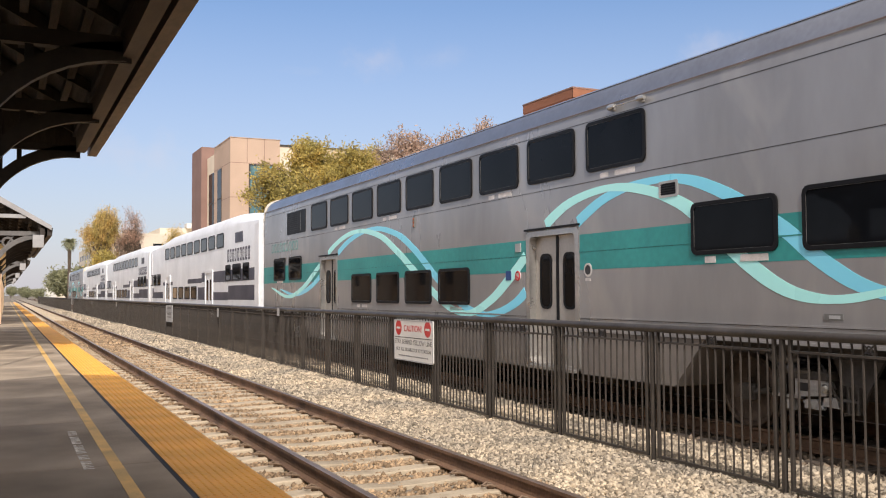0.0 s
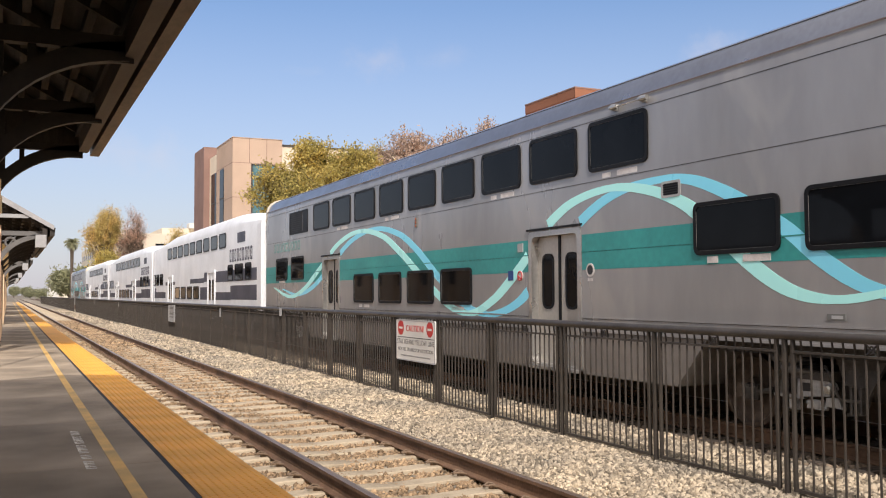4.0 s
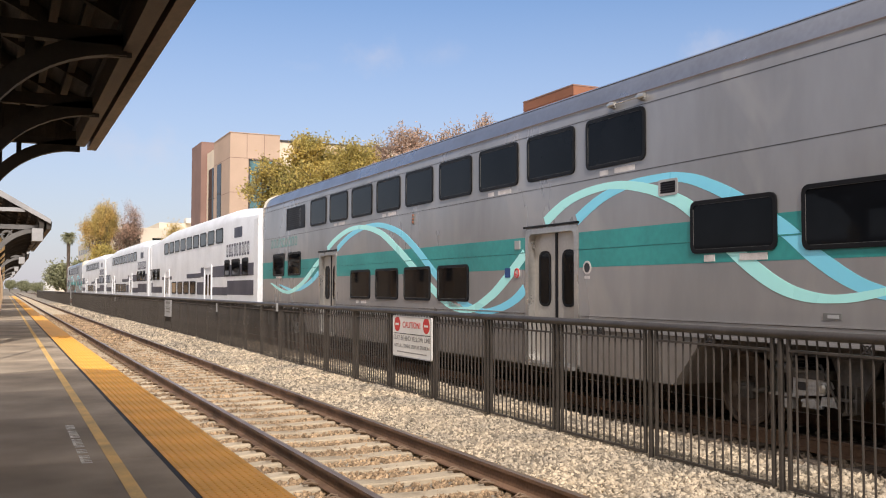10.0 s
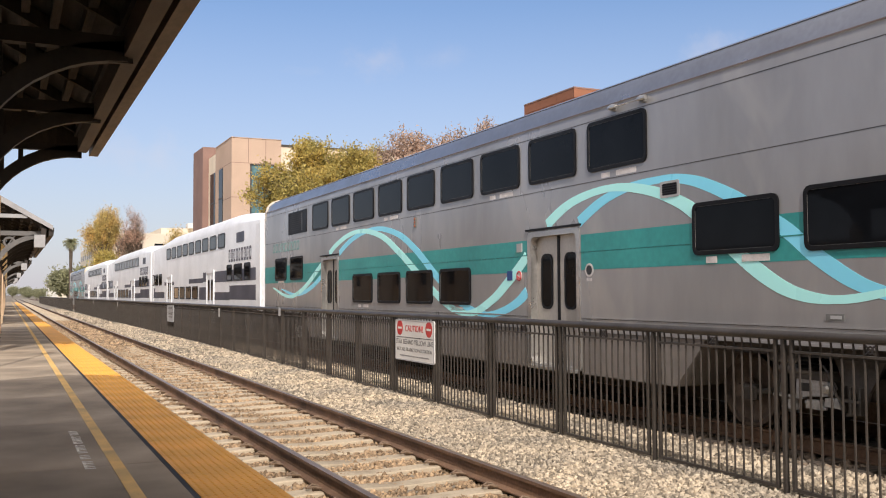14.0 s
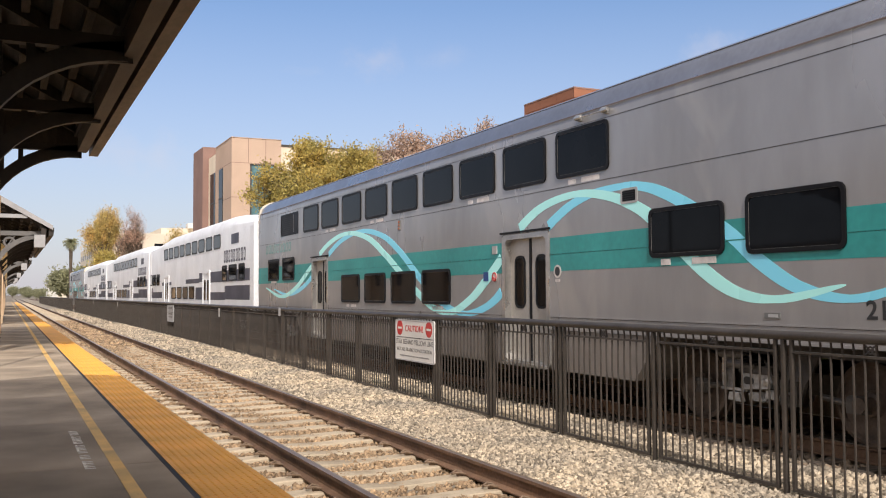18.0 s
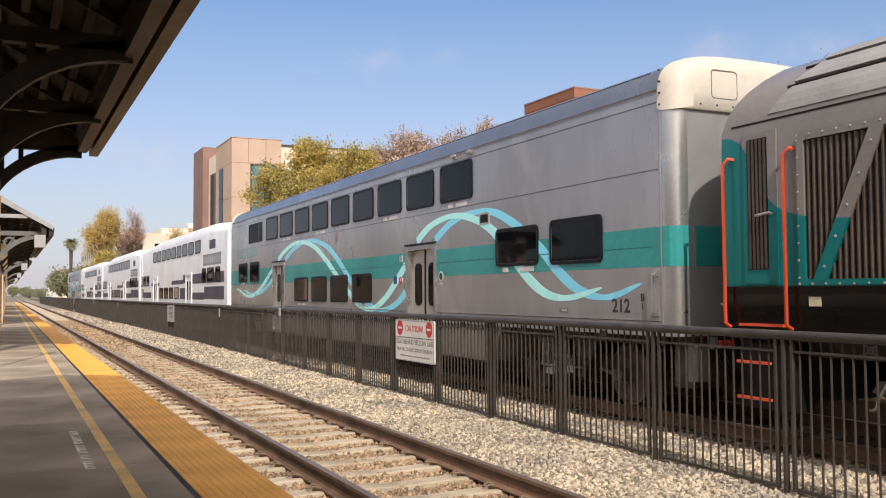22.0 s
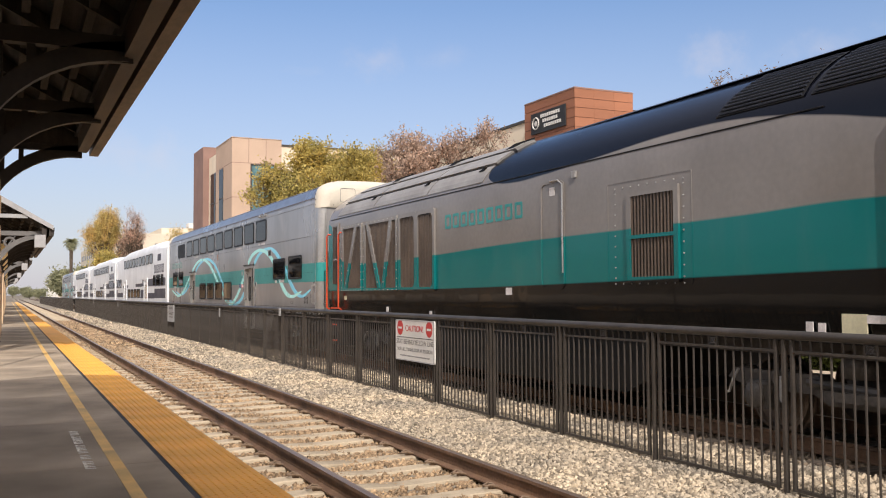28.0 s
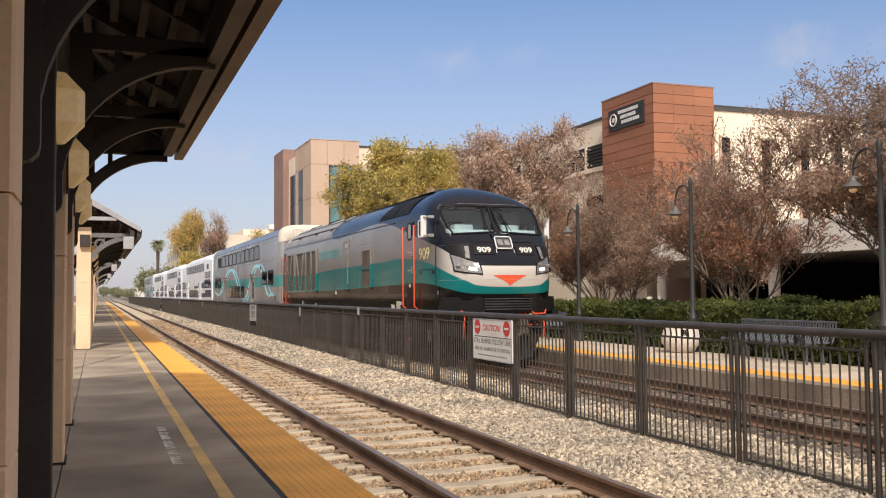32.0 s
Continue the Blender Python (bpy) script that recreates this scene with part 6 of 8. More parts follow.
    prism(bm, [(-7.4, 1.12), (-7.4, 0.5), (-7.9, 0.28), (-13.6, 0.28), (-14.1, 0.5), (-14.1, 1.12)], -1.35, 1.35)
    part("fuel_tank", bm, M_LBLACK, lo)
    bm = nb()
    box(bm, -1.2, 1.2, -20.8, -1.3, 0.95, 1.2)
    part("underframe", bm, M_UNDER, lo)
    bogie(lo, -4.6, 2.75)
    bogie(lo, -17.2, 2.75)
    # rear wall and coupler
    bm = nb()
    box(bm, -0.5, 0.5, -1.06, -1.0, 1.25, 3.2)
    part("end_door", bm, M_LBLACK, lo)
    bm = nb()
    box(bm, -1.3, 1.3, -1.22, -1.12, 0.32, 1.2)
    part("rear_plate", bm, M_LBLACK, lo, "black rear end plate")
    bm = nb()
    box(bm, -0.2, 0.2, -1.1, -0.3, 0.7, 0.98)
    part("coupler", bm, M_UNDER, lo)
    # nose: glass, lamps, numbers, pale band
    for q in (0, 1):
        def A(a, z):
            return (180 - a, z) if q else (a, z)
        g = nose_patch("windshield", M_SHIELD, lo, [A(48, 3.04), A(87.5, 3.10), A(88.8, 3.80), A(43.5, 3.79)], 0.006, 14, 10, label="raked windshield pane")
        g.visible_shadow = False
        nose_line("seal", M_RUBBER, g, [A(50.5, 3.05), A(60, 3.065), A(74, 3.085), A(86.5, 3.11), A(87.5, 3.3), A(88.3, 3.77), A(75, 3.79), A(60, 3.79), A(46, 3.78), A(44.5, 3.74), A(46, 3.5), A(48.5, 3.2)], 0.012, 0.024, True)
        w = nose_line("wiper", M_LBLACK, lo, [A(82, 2.97), A(80.5, 3.2), A(80, 3.45), A(80.5, 3.62)], 0.04, 0.02)
        nose_line("blade", M_LBLACK, w, [A(77, 3.13), A(80, 3.4), A(84, 3.7)], 0.034, 0.013)
        hl = nose_patch("headlight", M_LENS, lo, [A(44, 2.17), A(65, 2.085), A(62.5, 2.33), A(43, 2.56)], 0.014, 8, 4, label="clear swept headlight")
        nose_line("bezel", M_RUBBER, hl, [A(44, 2.165), A(52, 2.12), A(65, 2.08), A(64, 2.22), A(62.5, 2.34), A(55, 2.43), A(43, 2.57), A(43.5, 2.35)], 0.018, 0.018, True)
        c = nose_point(*A(47.5, 2.28), 0.016)
        bm = nb()
        bmesh.ops.create_uvsphere(bm, u_segments=14, v_segments=8, radius=0.06)
        bmesh.ops.translate(bm, vec=c, verts=bm.verts)
        part("reflector", bm, M_LENS, hl, "grey reflector bowl", smooth=60)
        nose_patch("lamp", M_GLOW, hl, [A(54.5, 2.18), A(61, 2.15), A(60.5, 2.225), A(55, 2.25)], 0.022, 4, 3, label="glowing headlamp")
        up = nose_patch("lamp_housing", M_LBLACK, lo, [A(46, 2.53), A(57, 2.42), A(59, 2.78), A(40, 2.77)], 0.016, 8, 4, label="black upper lamp housing")
        nose_patch("lens", M_LENS, up, [A(54, 2.46), A(57, 2.44), A(58.3, 2.74), A(55.2, 2.74)], 0.026, 3, 3)
        nose_line("edge", M_PLOW, up, [A(36, 2.775), A(48, 2.79), A(59, 2.79)], 0.018, 0.012)
        nose_patch("number_board", M_LBLACK, lo, [A(61.5, 2.545), A(79, 2.545), A(79, 2.77), A(61.5, 2.77)], 0.014, 6, 3, label="black number board")
    for a in (70, 110):
        c = nose_point(a, 2.655, 0.024)
        across = (nose_point(a + 2, 2.655) - nose_point(a - 2, 2.655)).normalized()
        up_ = (nose_point(a, 2.71) - nose_point(a, 2.60)).normalized()
        out = across.cross(up_).normalized()
        m = Matrix((across, up_, out)).transposed().to_4x4()
        m.translation = c - up_ * 0.075
        words("lettering", "909", 0.215, m, M_NUMW, lo, align="CENTER", sx=1.08, bold=0.004)
    cl = nose_patch("centre_lamp", M_PLOW, lo, [(82, 2.69), (97.5, 2.69), (98.5, 2.96), (83, 2.96)], 0.03, 6, 4, thick=0.05, label="square centre lamp in a white frame")
    nose_line("bezel", M_BEZEL, cl, [(82.8, 2.68), (90, 2.68), (96.7, 2.68), (97.8, 2.71), (98.4, 2.83), (98.8, 2.94), (97.8, 2.97), (90, 2.97), (84, 2.97), (82.8, 2.94), (82.4, 2.83), (82, 2.71)], 0.034, 0.017, True)
    for a in (87.2, 93.8):
        nose_patch("lens", M_LENS, cl, [(a - 2.6, 2.76), (a + 2.6, 2.76), (a + 2.6, 2.90), (a - 2.6, 2.90)], 0.038, 4, 3)
    nose_line("seam", M_RUBBER, lo, [(61, 2.86), (75, 2.86), (81, 2.86)], 0.006, 0.010)
    nose_line("seam", M_RUBBER, lo, [(99, 2.86), (110, 2.86), (119, 2.86)], 0.006, 0.010)
    nose_line("seam", M_ROOFG, lo, [(48, 3.0), (44, 3.4), (41.5, 3.74), (43, 3.84), (60, 3.85), (75, 3.85), (90, 3.85), (105, 3.85), (120, 3.85), (138, 3.84)], 0.002, 0.005)
    bm = nb()
    rows = []
    for j in range(7):
        t = j / 6
        z = 1.82 + 0.24 * t
        h = 0.3 + 16.4 * t ** 1.2
        rows.append([nose_point(90 - h + 2 * h * i / 8, z, 0.006) for i in range(9)])
    vs = [[bm.verts.new(p) for p in r] for r in rows]
    for a, b in zip(vs, vs[1:]):
        for i in range(8):
            bm.faces.new((a[i], a[i + 1], b[i + 1], b[i]))
    part("nose_triangle", bm, M_ORANGE, lo, "orange triangle on the nose")
    nose_line("seam", M_GREYM, lo, [(a, 1.95) for a in range(30, 151, 6)], 0.003, 0.004)
    nose_line("seam", M_LBLACK, lo, [(a, 2.30) for a in range(62, 119, 4)], 0.006, 0.014)
    nose_line("seam", M_BEZEL, lo, [(81, 2.58), (81.6, 2.68)], 0.012, 0.008)
    nose_line("seam", M_BEZEL, lo, [(99, 2.58), (98.8, 2.68)], 0.012, 0.008)
    # buffer beam with ribs, coupler, hoses, orange rails, plow
    bm = nb()
    prism(bm, [(-1.42, -20.40), (-1.42, -20.95), (-0.75, -21.35), (0.75, -21.35), (1.42, -20.95), (1.42, -20.40)], 1.18, 1.55, axis="z")
    part("buffer_beam", bm, M_LBLACK, lo)
    for k in range(5):
        bm = nb()
        box(bm, -0.62, 0.62, -21.40, -21.30, 1.24 + k * 0.062, 1.27 + k * 0.062)
        part("rib", bm, M_PLOW, lo)
    bm = nb()
    blade = []
    for z, half, out in ((0.08, 0.74, 0.06), (0.14, 0.80, 0.01), (0.22, 0.85, -0.02), (0.32, 0.90, -0.035), (0.42, 0.95, -0.03), (0.52, 0.98, 0.0), (0.60, 1.0, 0.05), (0.625, 1.0, 0.075)):
        edge = [(-half, -21.0), (-half * 0.5, -21.26), (0.0, -21.34), (half * 0.5, -21.26), (half, -21.0)]
        blade.append([(x, y_ - out, z) for x, y_ in edge] + [(x, y_ - out + 0.05, z) for x, y_ in edge[::-1]])
    loft(bm, blade)
    part("plow", bm, M_PLOW, lo, "grey steel plow blade")
    bm = nb()
    box(bm, -0.16, 0.16, -21.75, -20.70, 0.74, 0.98)
    bbox(bm, -0.24, 0.24, -22.00, -21.70, 0.70, 1.06, 0.05)
    part("coupler", bm, M_WHEEL, lo, "rusty steel coupler")
    for s in (-1, 1):
        bm = nb()
        tube(bm, [(s * 0.30, -21.34, 1.0), (s * 0.34, -21.46, 0.88), (s * 0.80, -21.38, 0.88), (s * 0.86, -21.24, 1.0)], 0.018, 8)
        part("uncoupling_bar", bm, M_ORANGE, lo, "orange uncoupling bar", smooth=50)
        bm = nb()
        bbox(bm, *sorted((s * 0.95, s * 1.25)), -20.9, -20.3, 0.62, 1.18, 0.03)
        part("corner_step", bm, M_LBLACK, lo, "black corner step box")
        bm = nb()
        tube(bm, [(s * 0.62, -21.30, 1.22), (s * 0.66, -21.42, 1.14), (s * 1.0, -21.30, 1.14), (s * 1.12, -21.10, 1.24)], 0.02, 8)
        part("grab_rail", bm, M_ORANGE, lo, "orange front grab rail", smooth=50)
        bm = nb()
        tube(bm, [(s * 1.0, -21.10, 1.1), (s * 1.05, -21.15, 0.9), (s * 1.05, -21.10, 0.55)], 0.02, 8)
        part("grab_rail", bm, M_ORANGE, lo, "orange front grab rail", smooth=50)
        for k in range(3):
            x = s * (0.36 + 0.13 * k)
            bm = nb()
            tube(bm, [(x, -21.25, 1.12), (x + 0.02, -21.42, 1.0), (x + 0.03, -21.46, 0.75), (x - 0.02, -21.40, 0.55), (x - 0.08, -21.35, 0.62)], 0.024, 7)
            h = part("hose", bm, M_LBLACK, lo)
            bm = nb()
            lathe(bm, [(0.04, -21.30), (0.045, -21.24), (0.03, -21.20)], (x, 0, 1.12), 8, axis="y")
            part("valve", bm, M_SIGNRED if k < 2 else M_NUM, h, "coloured hose valve")
    O = Matrix.Translation((0, 11.5, 0))
    for ch in lo.children:
        ch.matrix_basis = O @ ch.matrix_basis
    return lo


LOCO = locomotive()

# ---- station canopies on the near platform ----
M_BROWN = surf("dark_brown_steel", (0.033, 0.026, 0.021), 0.6, var=0.15, big=2, fine=25, bump=0.05)
# stained brown in two copies: lighter for the lit gutter, darker for shade
M_BEAMLIT = surf("lit_weathered_beam", (0.20, 0.15, 0.11), 0.65, var=0.2, big=1.2, fine=25, bump=0.08, stretch=(1, 0.3, 1), stain=0.4)
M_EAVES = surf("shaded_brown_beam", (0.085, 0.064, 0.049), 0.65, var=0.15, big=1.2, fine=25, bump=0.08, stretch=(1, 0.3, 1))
# boards darkened so their colour holds the deep shade under the roof
M_DECKW = surf("shade_dark_boards", (0.048, 0.038, 0.030), 0.8, var=0.25, big=2, fine=20, bump=0.15, stretch=(5, 0.4, 1))
M_TILE = surf("grey_roofing", (0.14, 0.135, 0.13), 0.8, var=0.2, big=1.5, fine=20, bump=0.3)
M_PILLAR = surf("cream_stone_pillar", (0.80, 0.58, 0.38), 0.85, var=0.06, big=1.5, fine=45, bump=0.1, stain=0.15)
M_TRIM = surf("pale_grey_trim", (0.36, 0.36, 0.365), 0.6, var=0.08, big=2, fine=25, bump=0.04)
# lighter bracket colour with the sunlight painted in
M_BRKTLIT = surf("sunlit_bracket_grey", (0.15, 0.145, 0.14), 0.5, var=0.1, big=3, fine=25, bump=0.04)
M_LANT = surf("amber_lantern_glass", (0.66, 0.46, 0.20), 0.3, var=0.12, big=4, fine=15, bump=0.03, tint=(0.52, 0.46, 0.34))

_b = M_LANT.node_tree.nodes["Principled BSDF"]
_b.inputs["Emission Color"].default_value, _b.inputs["Emission Strength"].default_value = (0.95, 0.62, 0.25, 1), 0.16      # weak amber emission on lantern glass and lamp bulbs


def bracket_parts(parent, y, paint, ring=True):
    """A curved bracket from a hanging leg (x = -0.2) out to the eaves beam, with a ring in the spandrel."""
    arc = [(-0.27 + 1.09 * (1 - math.cos(a)), 2.45 + 1.02 * math.sin(a)) for a in [math.pi / 2 * k / 12 for k in range(13)]]
    outer = [(-0.27 - 0.14 + 1.23 * (1 - math.cos(a)), 2.45 + (1.14 if ring else 1.17) * math.sin(a)) for a in [math.pi / 2 * k / 12 for k in range(13)]]
    bm = nb()
    rings = []
    for (a, b), (c, d) in zip(arc, outer):
        rings.append([(a, y - 0.05, b), (a, y + 0.05, b), (c, y + 0.05, d), (c, y - 0.05, d)])
    loft(bm, rings)
    part("arch", bm, paint, parent)
    if not ring:
        # solid gusset between arch and chord, pierced near the ring
        for x0, x1, z0, z1 in ((-0.27, -0.06, 3.12, 3.54), (0.10, 0.16, 3.30, 3.54), (0.36, 0.86, 3.46, 3.54)):
            bm = nb()
            box(bm, x0, x1, y - 0.02, y + 0.02, z0, z1)
            part("gusset", bm, paint, parent)
    bm = nb()
    prism(bm, rr(-0.44, -0.26, 2.28, 3.62, 0.08), y - 0.06, y + 0.06, axis="y")
    part("leg", bm, paint, parent)
    bm = nb()
    box(bm, -0.4, 0.92, y - 0.05, y + 0.05, 3.54, 3.66)
    part("chord", bm, paint, parent)
    if not ring:
        return
    bm = nb()
    tube(bm, [(0.03 + 0.12 * math.cos(a), y, 3.36 + 0.12 * math.sin(a)) for a in [2 * math.pi * k / 16 for k in range(17)]], 0.035, 6)
    part("ring", bm, paint, parent, smooth=50)
    bm = nb()
    tube(bm, [(-0.12, y, 3.1), (0.18, y, 3.56)], 0.02, 6)
    part("tie", bm, paint, parent)


def canopy(y0, y1, brackets, trim_end, label):
    """A gabled shelter roof: eaves at x = 1.08, ridge at x = -0.35."""
    L = y1 - y0
    c = thing("platform_canopy", pose(0, y0, -0.31 if trim_end else 0), label, "canopy", group="platform canopies")
    ex, ez, rx, rz = 1.02, 3.70, -0.35, 4.50
    for s, name in ((1, "roof"), (-1, "roof")):
        e = rx + s * (ex - rx)
        bm = nb()
        loft(bm, [[(e, 0, ez), (rx, 0, rz), (rx, L, rz), (e, L, ez)], [(e, 0, ez + 0.05), (rx, 0, rz + 0.05), (rx, L, rz + 0.05), (e, L, ez + 0.05)]])
        part("soffit", bm, M_DECKW, c, "boarded soffit darkened for the shade under the roof")
        bm = nb()
        loft(bm, [[(e + s * 0.05, -0.04, ez + 0.05), (rx, -0.04, rz + 0.08), (rx, L + 0.04, rz + 0.08), (e + s * 0.05, L + 0.04, ez + 0.05)],
                  [(e + s * 0.05, -0.04, ez + 0.09), (rx, -0.04, rz + 0.13), (rx, L + 0.04, rz + 0.13), (e + s * 0.05, L + 0.04, ez + 0.09)]])
        part(name, bm, M_TILE, c, "grey roofing")
        # purlins under the boards
        for k in range(1, 6):
            t = k / 6
            x, z = e + (rx - e) * t, ez + (rz - ez) * t
            bm = nb()
            box(bm, x - 0.035, x + 0.035, 0.05, L - 0.1, z - 0.11, z - 0.004)
            part("purlin", bm, M_DECKW, c)
        bm = nb()
        prism(bm, [(e - s * 0.05, ez - 0.165), (e + s * 0.065, ez - 0.165), (e + s * 0.085, ez + 0.02), (e + s * 0.085, ez + 0.05), (e - s * 0.05, ez + 0.03)], 0, L, axis="y")
        # shelters take the dark brown here, painting shade under their eaves
        part("gutter", bm, M_BROWN if trim_end else M_BEAMLIT, c, "brown steel gutter")
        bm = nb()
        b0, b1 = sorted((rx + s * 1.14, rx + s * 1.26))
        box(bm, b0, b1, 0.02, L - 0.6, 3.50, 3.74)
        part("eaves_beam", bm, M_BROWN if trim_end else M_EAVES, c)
    y = 0.4
    while y < L - 0.3:
        for s in (-1, 1):
            e = rx + s * 1.3
            bm = nb()
            loft(bm, [[(e, y - 0.03, ez - 0.06), (e, y + 0.03, ez - 0.06), (e, y + 0.03, ez + 0.04), (e, y - 0.03, ez + 0.04)], [(rx, y - 0.03, rz - 0.2), (rx, y + 0.03, rz - 0.2), (rx, y + 0.03, rz - 0.02), (rx, y - 0.03, rz - 0.02)]])
            part("rafter", bm, M_DECKW, c)
        y += 1.28
    bm = nb()
    box(bm, -0.48, -0.22, 0.1, L - 0.1, 3.28, 3.6)
    part("header_beam", bm, M_BROWN, c)
    if trim_end:
        for s in (-1, 1):
            e = rx + s * (ex - rx + 0.05)
            bm = nb()
            prism(bm, [(e, ez - 0.02), (e, ez + 0.1), (rx, rz + 0.14), (rx, rz - 0.03)], -0.09, -0.04, axis="y")
            part("rake_board", bm, M_TRIM, c, "pale gable board")
            bm = nb()
            b0, b1 = sorted((rx + s * 0.97, rx + s * 1.24))
            bbox(bm, b0, b1, -0.06, 0.16, 3.22, 3.55, 0.01)
            part("beam_end", bm, M_TRIM, c, "pale beam end")
        bm = nb()
        box(bm, -1.0, 0.45, -0.05, 0.05, 3.98, 4.08)
        part("collar_tie", bm, M_TRIM, c)
    # first shelter bracket gets the sunlit grey; the others are darkened for shade
    for i, b in enumerate(brackets):
        bracket_parts(c, b - y0, M_BRKTLIT if trim_end and not i else M_BROWN, trim_end)
    if not trim_end:
        bm = nb()
        prism(bm, [(-1.72, 3.62), (1.02, 3.62), (1.0, 3.72), (rx, rz), (-1.70, 3.72)], L - 0.36, L - 0.30, axis="y")
        part("gable_panel", bm, M_DECKW, c, "dark boarded gable")
    return c


def pillar(y, x=-0.27, w=0.38, h=3.3, group="platform pillars"):
    p = thing("stone_pillar", pose(x - w / 2, y, PZ), "square cream stone pillar under the platform canopy", "pillar", group=group)
    for k, (a, b) in enumerate(((0, 0.9), (0.906, 1.806), (1.812, h))):
        bm = nb()
        bbox(bm, -w / 2, w / 2, -w / 2, w / 2, a, b, 0.012)
        part("block", bm, M_PILLAR, p)
    bm = nb()
    bbox(bm, -w / 2 - 0.025, w / 2 + 0.02, -w / 2 - 0.02, w / 2 + 0.02, -0.005, 0.02, 0.005)
    part("base", bm, M_SEAL, p)
    return p


def lantern(y, x=-0.27):
    """A faceted wall lantern with a dark back plate."""
    ln = thing("wall_lantern", pose(x, y, 2.6), "amber glass wall lantern on a dark bracket", "lantern", group="wall lanterns")
    bm = nb()
    box(bm, 0, 0.02, -0.07, 0.07, -0.05, 0.5)
    part("back_plate", bm, M_BROWN, ln)
    bm = nb()
    rows = []
    for z, r in ((0.0, 0.045), (0.12, 0.16), (0.32, 0.16), (0.44, 0.05)):
        rows.append([(0.02, -r * 0.9, z), (0.02 + r * 0.75, -r * 0.7, z), (0.02 + r, -r * 0.3, z), (0.02 + r, r * 0.3, z), (0.02 + r * 0.75, r * 0.7, z), (0.02, r * 0.9, z)])
    loft(bm, rows)
    part("glass", bm, M_LANT, ln, "amber frosted glass")
    return ln


canopy(-16.0, 13.2, [-14.6, -11.85, -9.1, -6.35, -3.6, -0.85, 1.9, 4.65, 7.45, 10.2, 12.9], False, "long dark brown gabled platform canopy with arched brackets")
for y in (-9.0, -6.4, -3.9, -1.4, 1.2, 3.55, 8.86, 11.4):
    pillar(y)
post = thing("steel_post", pose(-0.34, 6.0, PZ), "dark brown square steel canopy post", "post", group="steel posts")
bm = nb()
bbox(bm, -0.09, 0.09, -0.09, 0.09, 0, 3.15, 0.008)
part("shaft", bm, M_BROWN, post)
bm = nb()
bbox(bm, -0.12, 0.12, -0.12, 0.12, 0, 0.03, 0.006)
part("base_plate", bm, M_BROWN, post)
for y in (6.1, 8.6, 11.1, 13.0):
    lantern(y)
for k, y0 in enumerate((26.3, 50.5, 73, 96, 119)):
    canopy(y0, y0 + 16, [y0 + 0.35 + 2.6 * j for j in range(7)], True, "gabled platform canopy with pale gable trim and arched brackets")
    for j in range(6):
        pillar(y0 + 0.45 + 2.7 * j, x=-0.19, w=0.37)
    for j in (0, 2, 4):
        lantern(y0 + 1.0 + 2.7 * j, x=-0.19)
# a slender lamp pole between the shelters, seen by its shadow
pole = thing("platform_pole", pose(-0.62, 19.2, PZ), "slender dark lamp pole behind the pillars", "pole")
bm = nb()
lathe(bm, [(0.11, 0), (0.11, 0.05), (0.05, 0.1), (0.035, 5.2)], seg=10)
part("shaft", bm, M_BROWN, pole)
bm = nb()
lathe(bm, [(0.03, 5.2), (0.2, 5.25), (0.16, 5.4), (0.02, 5.5)], seg=12)
part("lamp_head", bm, M_BROWN, pole)
# low unseen station building behind the pillars; deep eave added to darken the platform
M_STUCCO = surf("station_stucco", (0.72, 0.56, 0.40), 0.9, var=0.08, big=0.8, fine=30, bump=0.15)
sb = thing("station_building", pose(-7.2, -5.0, PZ), "low cream stucco station building behind the canopy, unseen, eave deepened to shade the platform", "building")
bm = nb()
box(bm, -3.2, 3.2, -14, 14, 0, 3.9)
part("wall", bm, M_STUCCO, sb)
# eave pushed out towards the canopy to block sky light
bm = nb()
prism(bm, [(-3.6, 3.9), (5.3, 3.9), (5.3, 4.0), (0, 5.4)], -14.4, 14.4, axis="y")
part("roof", bm, M_TILE, sb)
for k in range(4):
    bm = nb()
    box(bm, 3.2, 3.24, -11 + k * 6.5, -9.6 + k * 6.5, 0.9, 2.4)
    part("window", bm, M_PANE, sb)

# an unseen long plain wall, added so the cars mirror less low sky
wall = thing("wall_west", pose(-12, 9.2, PZ), "long plain stucco wall, unseen, added to darken reflections on the train", "wall", kind="structure")
bm = nb()
box(bm, -0.15, 0.15, 0, 480, -0.3, 3.2)
part("panel", bm, M_STUCCO, wall)
bm = nb()
box(bm, -0.2, 0.2, 0, 480, 3.2, 3.3)
part("coping", bm, M_TRIM, wall)

# ---- buildings across the tracks ----
M_CREAM = surf("cream_stucco", (0.80, 0.69, 0.54), 0.9, var=0.05, big=0.25, fine=12, bump=0.06, stain=0.08)
M_TAN = surf("tan_panel", (0.55, 0.40, 0.30), 0.85, var=0.05, big=0.3, fine=12, bump=0.05)
M_TAN2 = surf("rust_panel", (0.27, 0.165, 0.135), 0.85, var=0.07, big=0.4, fine=12, bump=0.05)
M_TERRA = surf("terracotta_board", (0.31, 0.125, 0.066), 0.7, var=0.06, big=0.5, fine=10, bump=0.05, per_object=0.06, stretch=(0.3, 0.3, 2))
M_COPING = surf("dark_coping", (0.06, 0.055, 0.05), 0.6, var=0.1, fine=10, bump=0.02)
M_WINB = glass("building_glass", (0.016, 0.018, 0.019), spec=0.06)
M_WINC = glass("cyan_glass", (0.13, 0.25, 0.27))
M_FASCIA = surf("deck_concrete", (0.90, 0.84, 0.75), 0.85, var=0.05, big=0.4, fine=20, bump=0.08, stain=0.2)
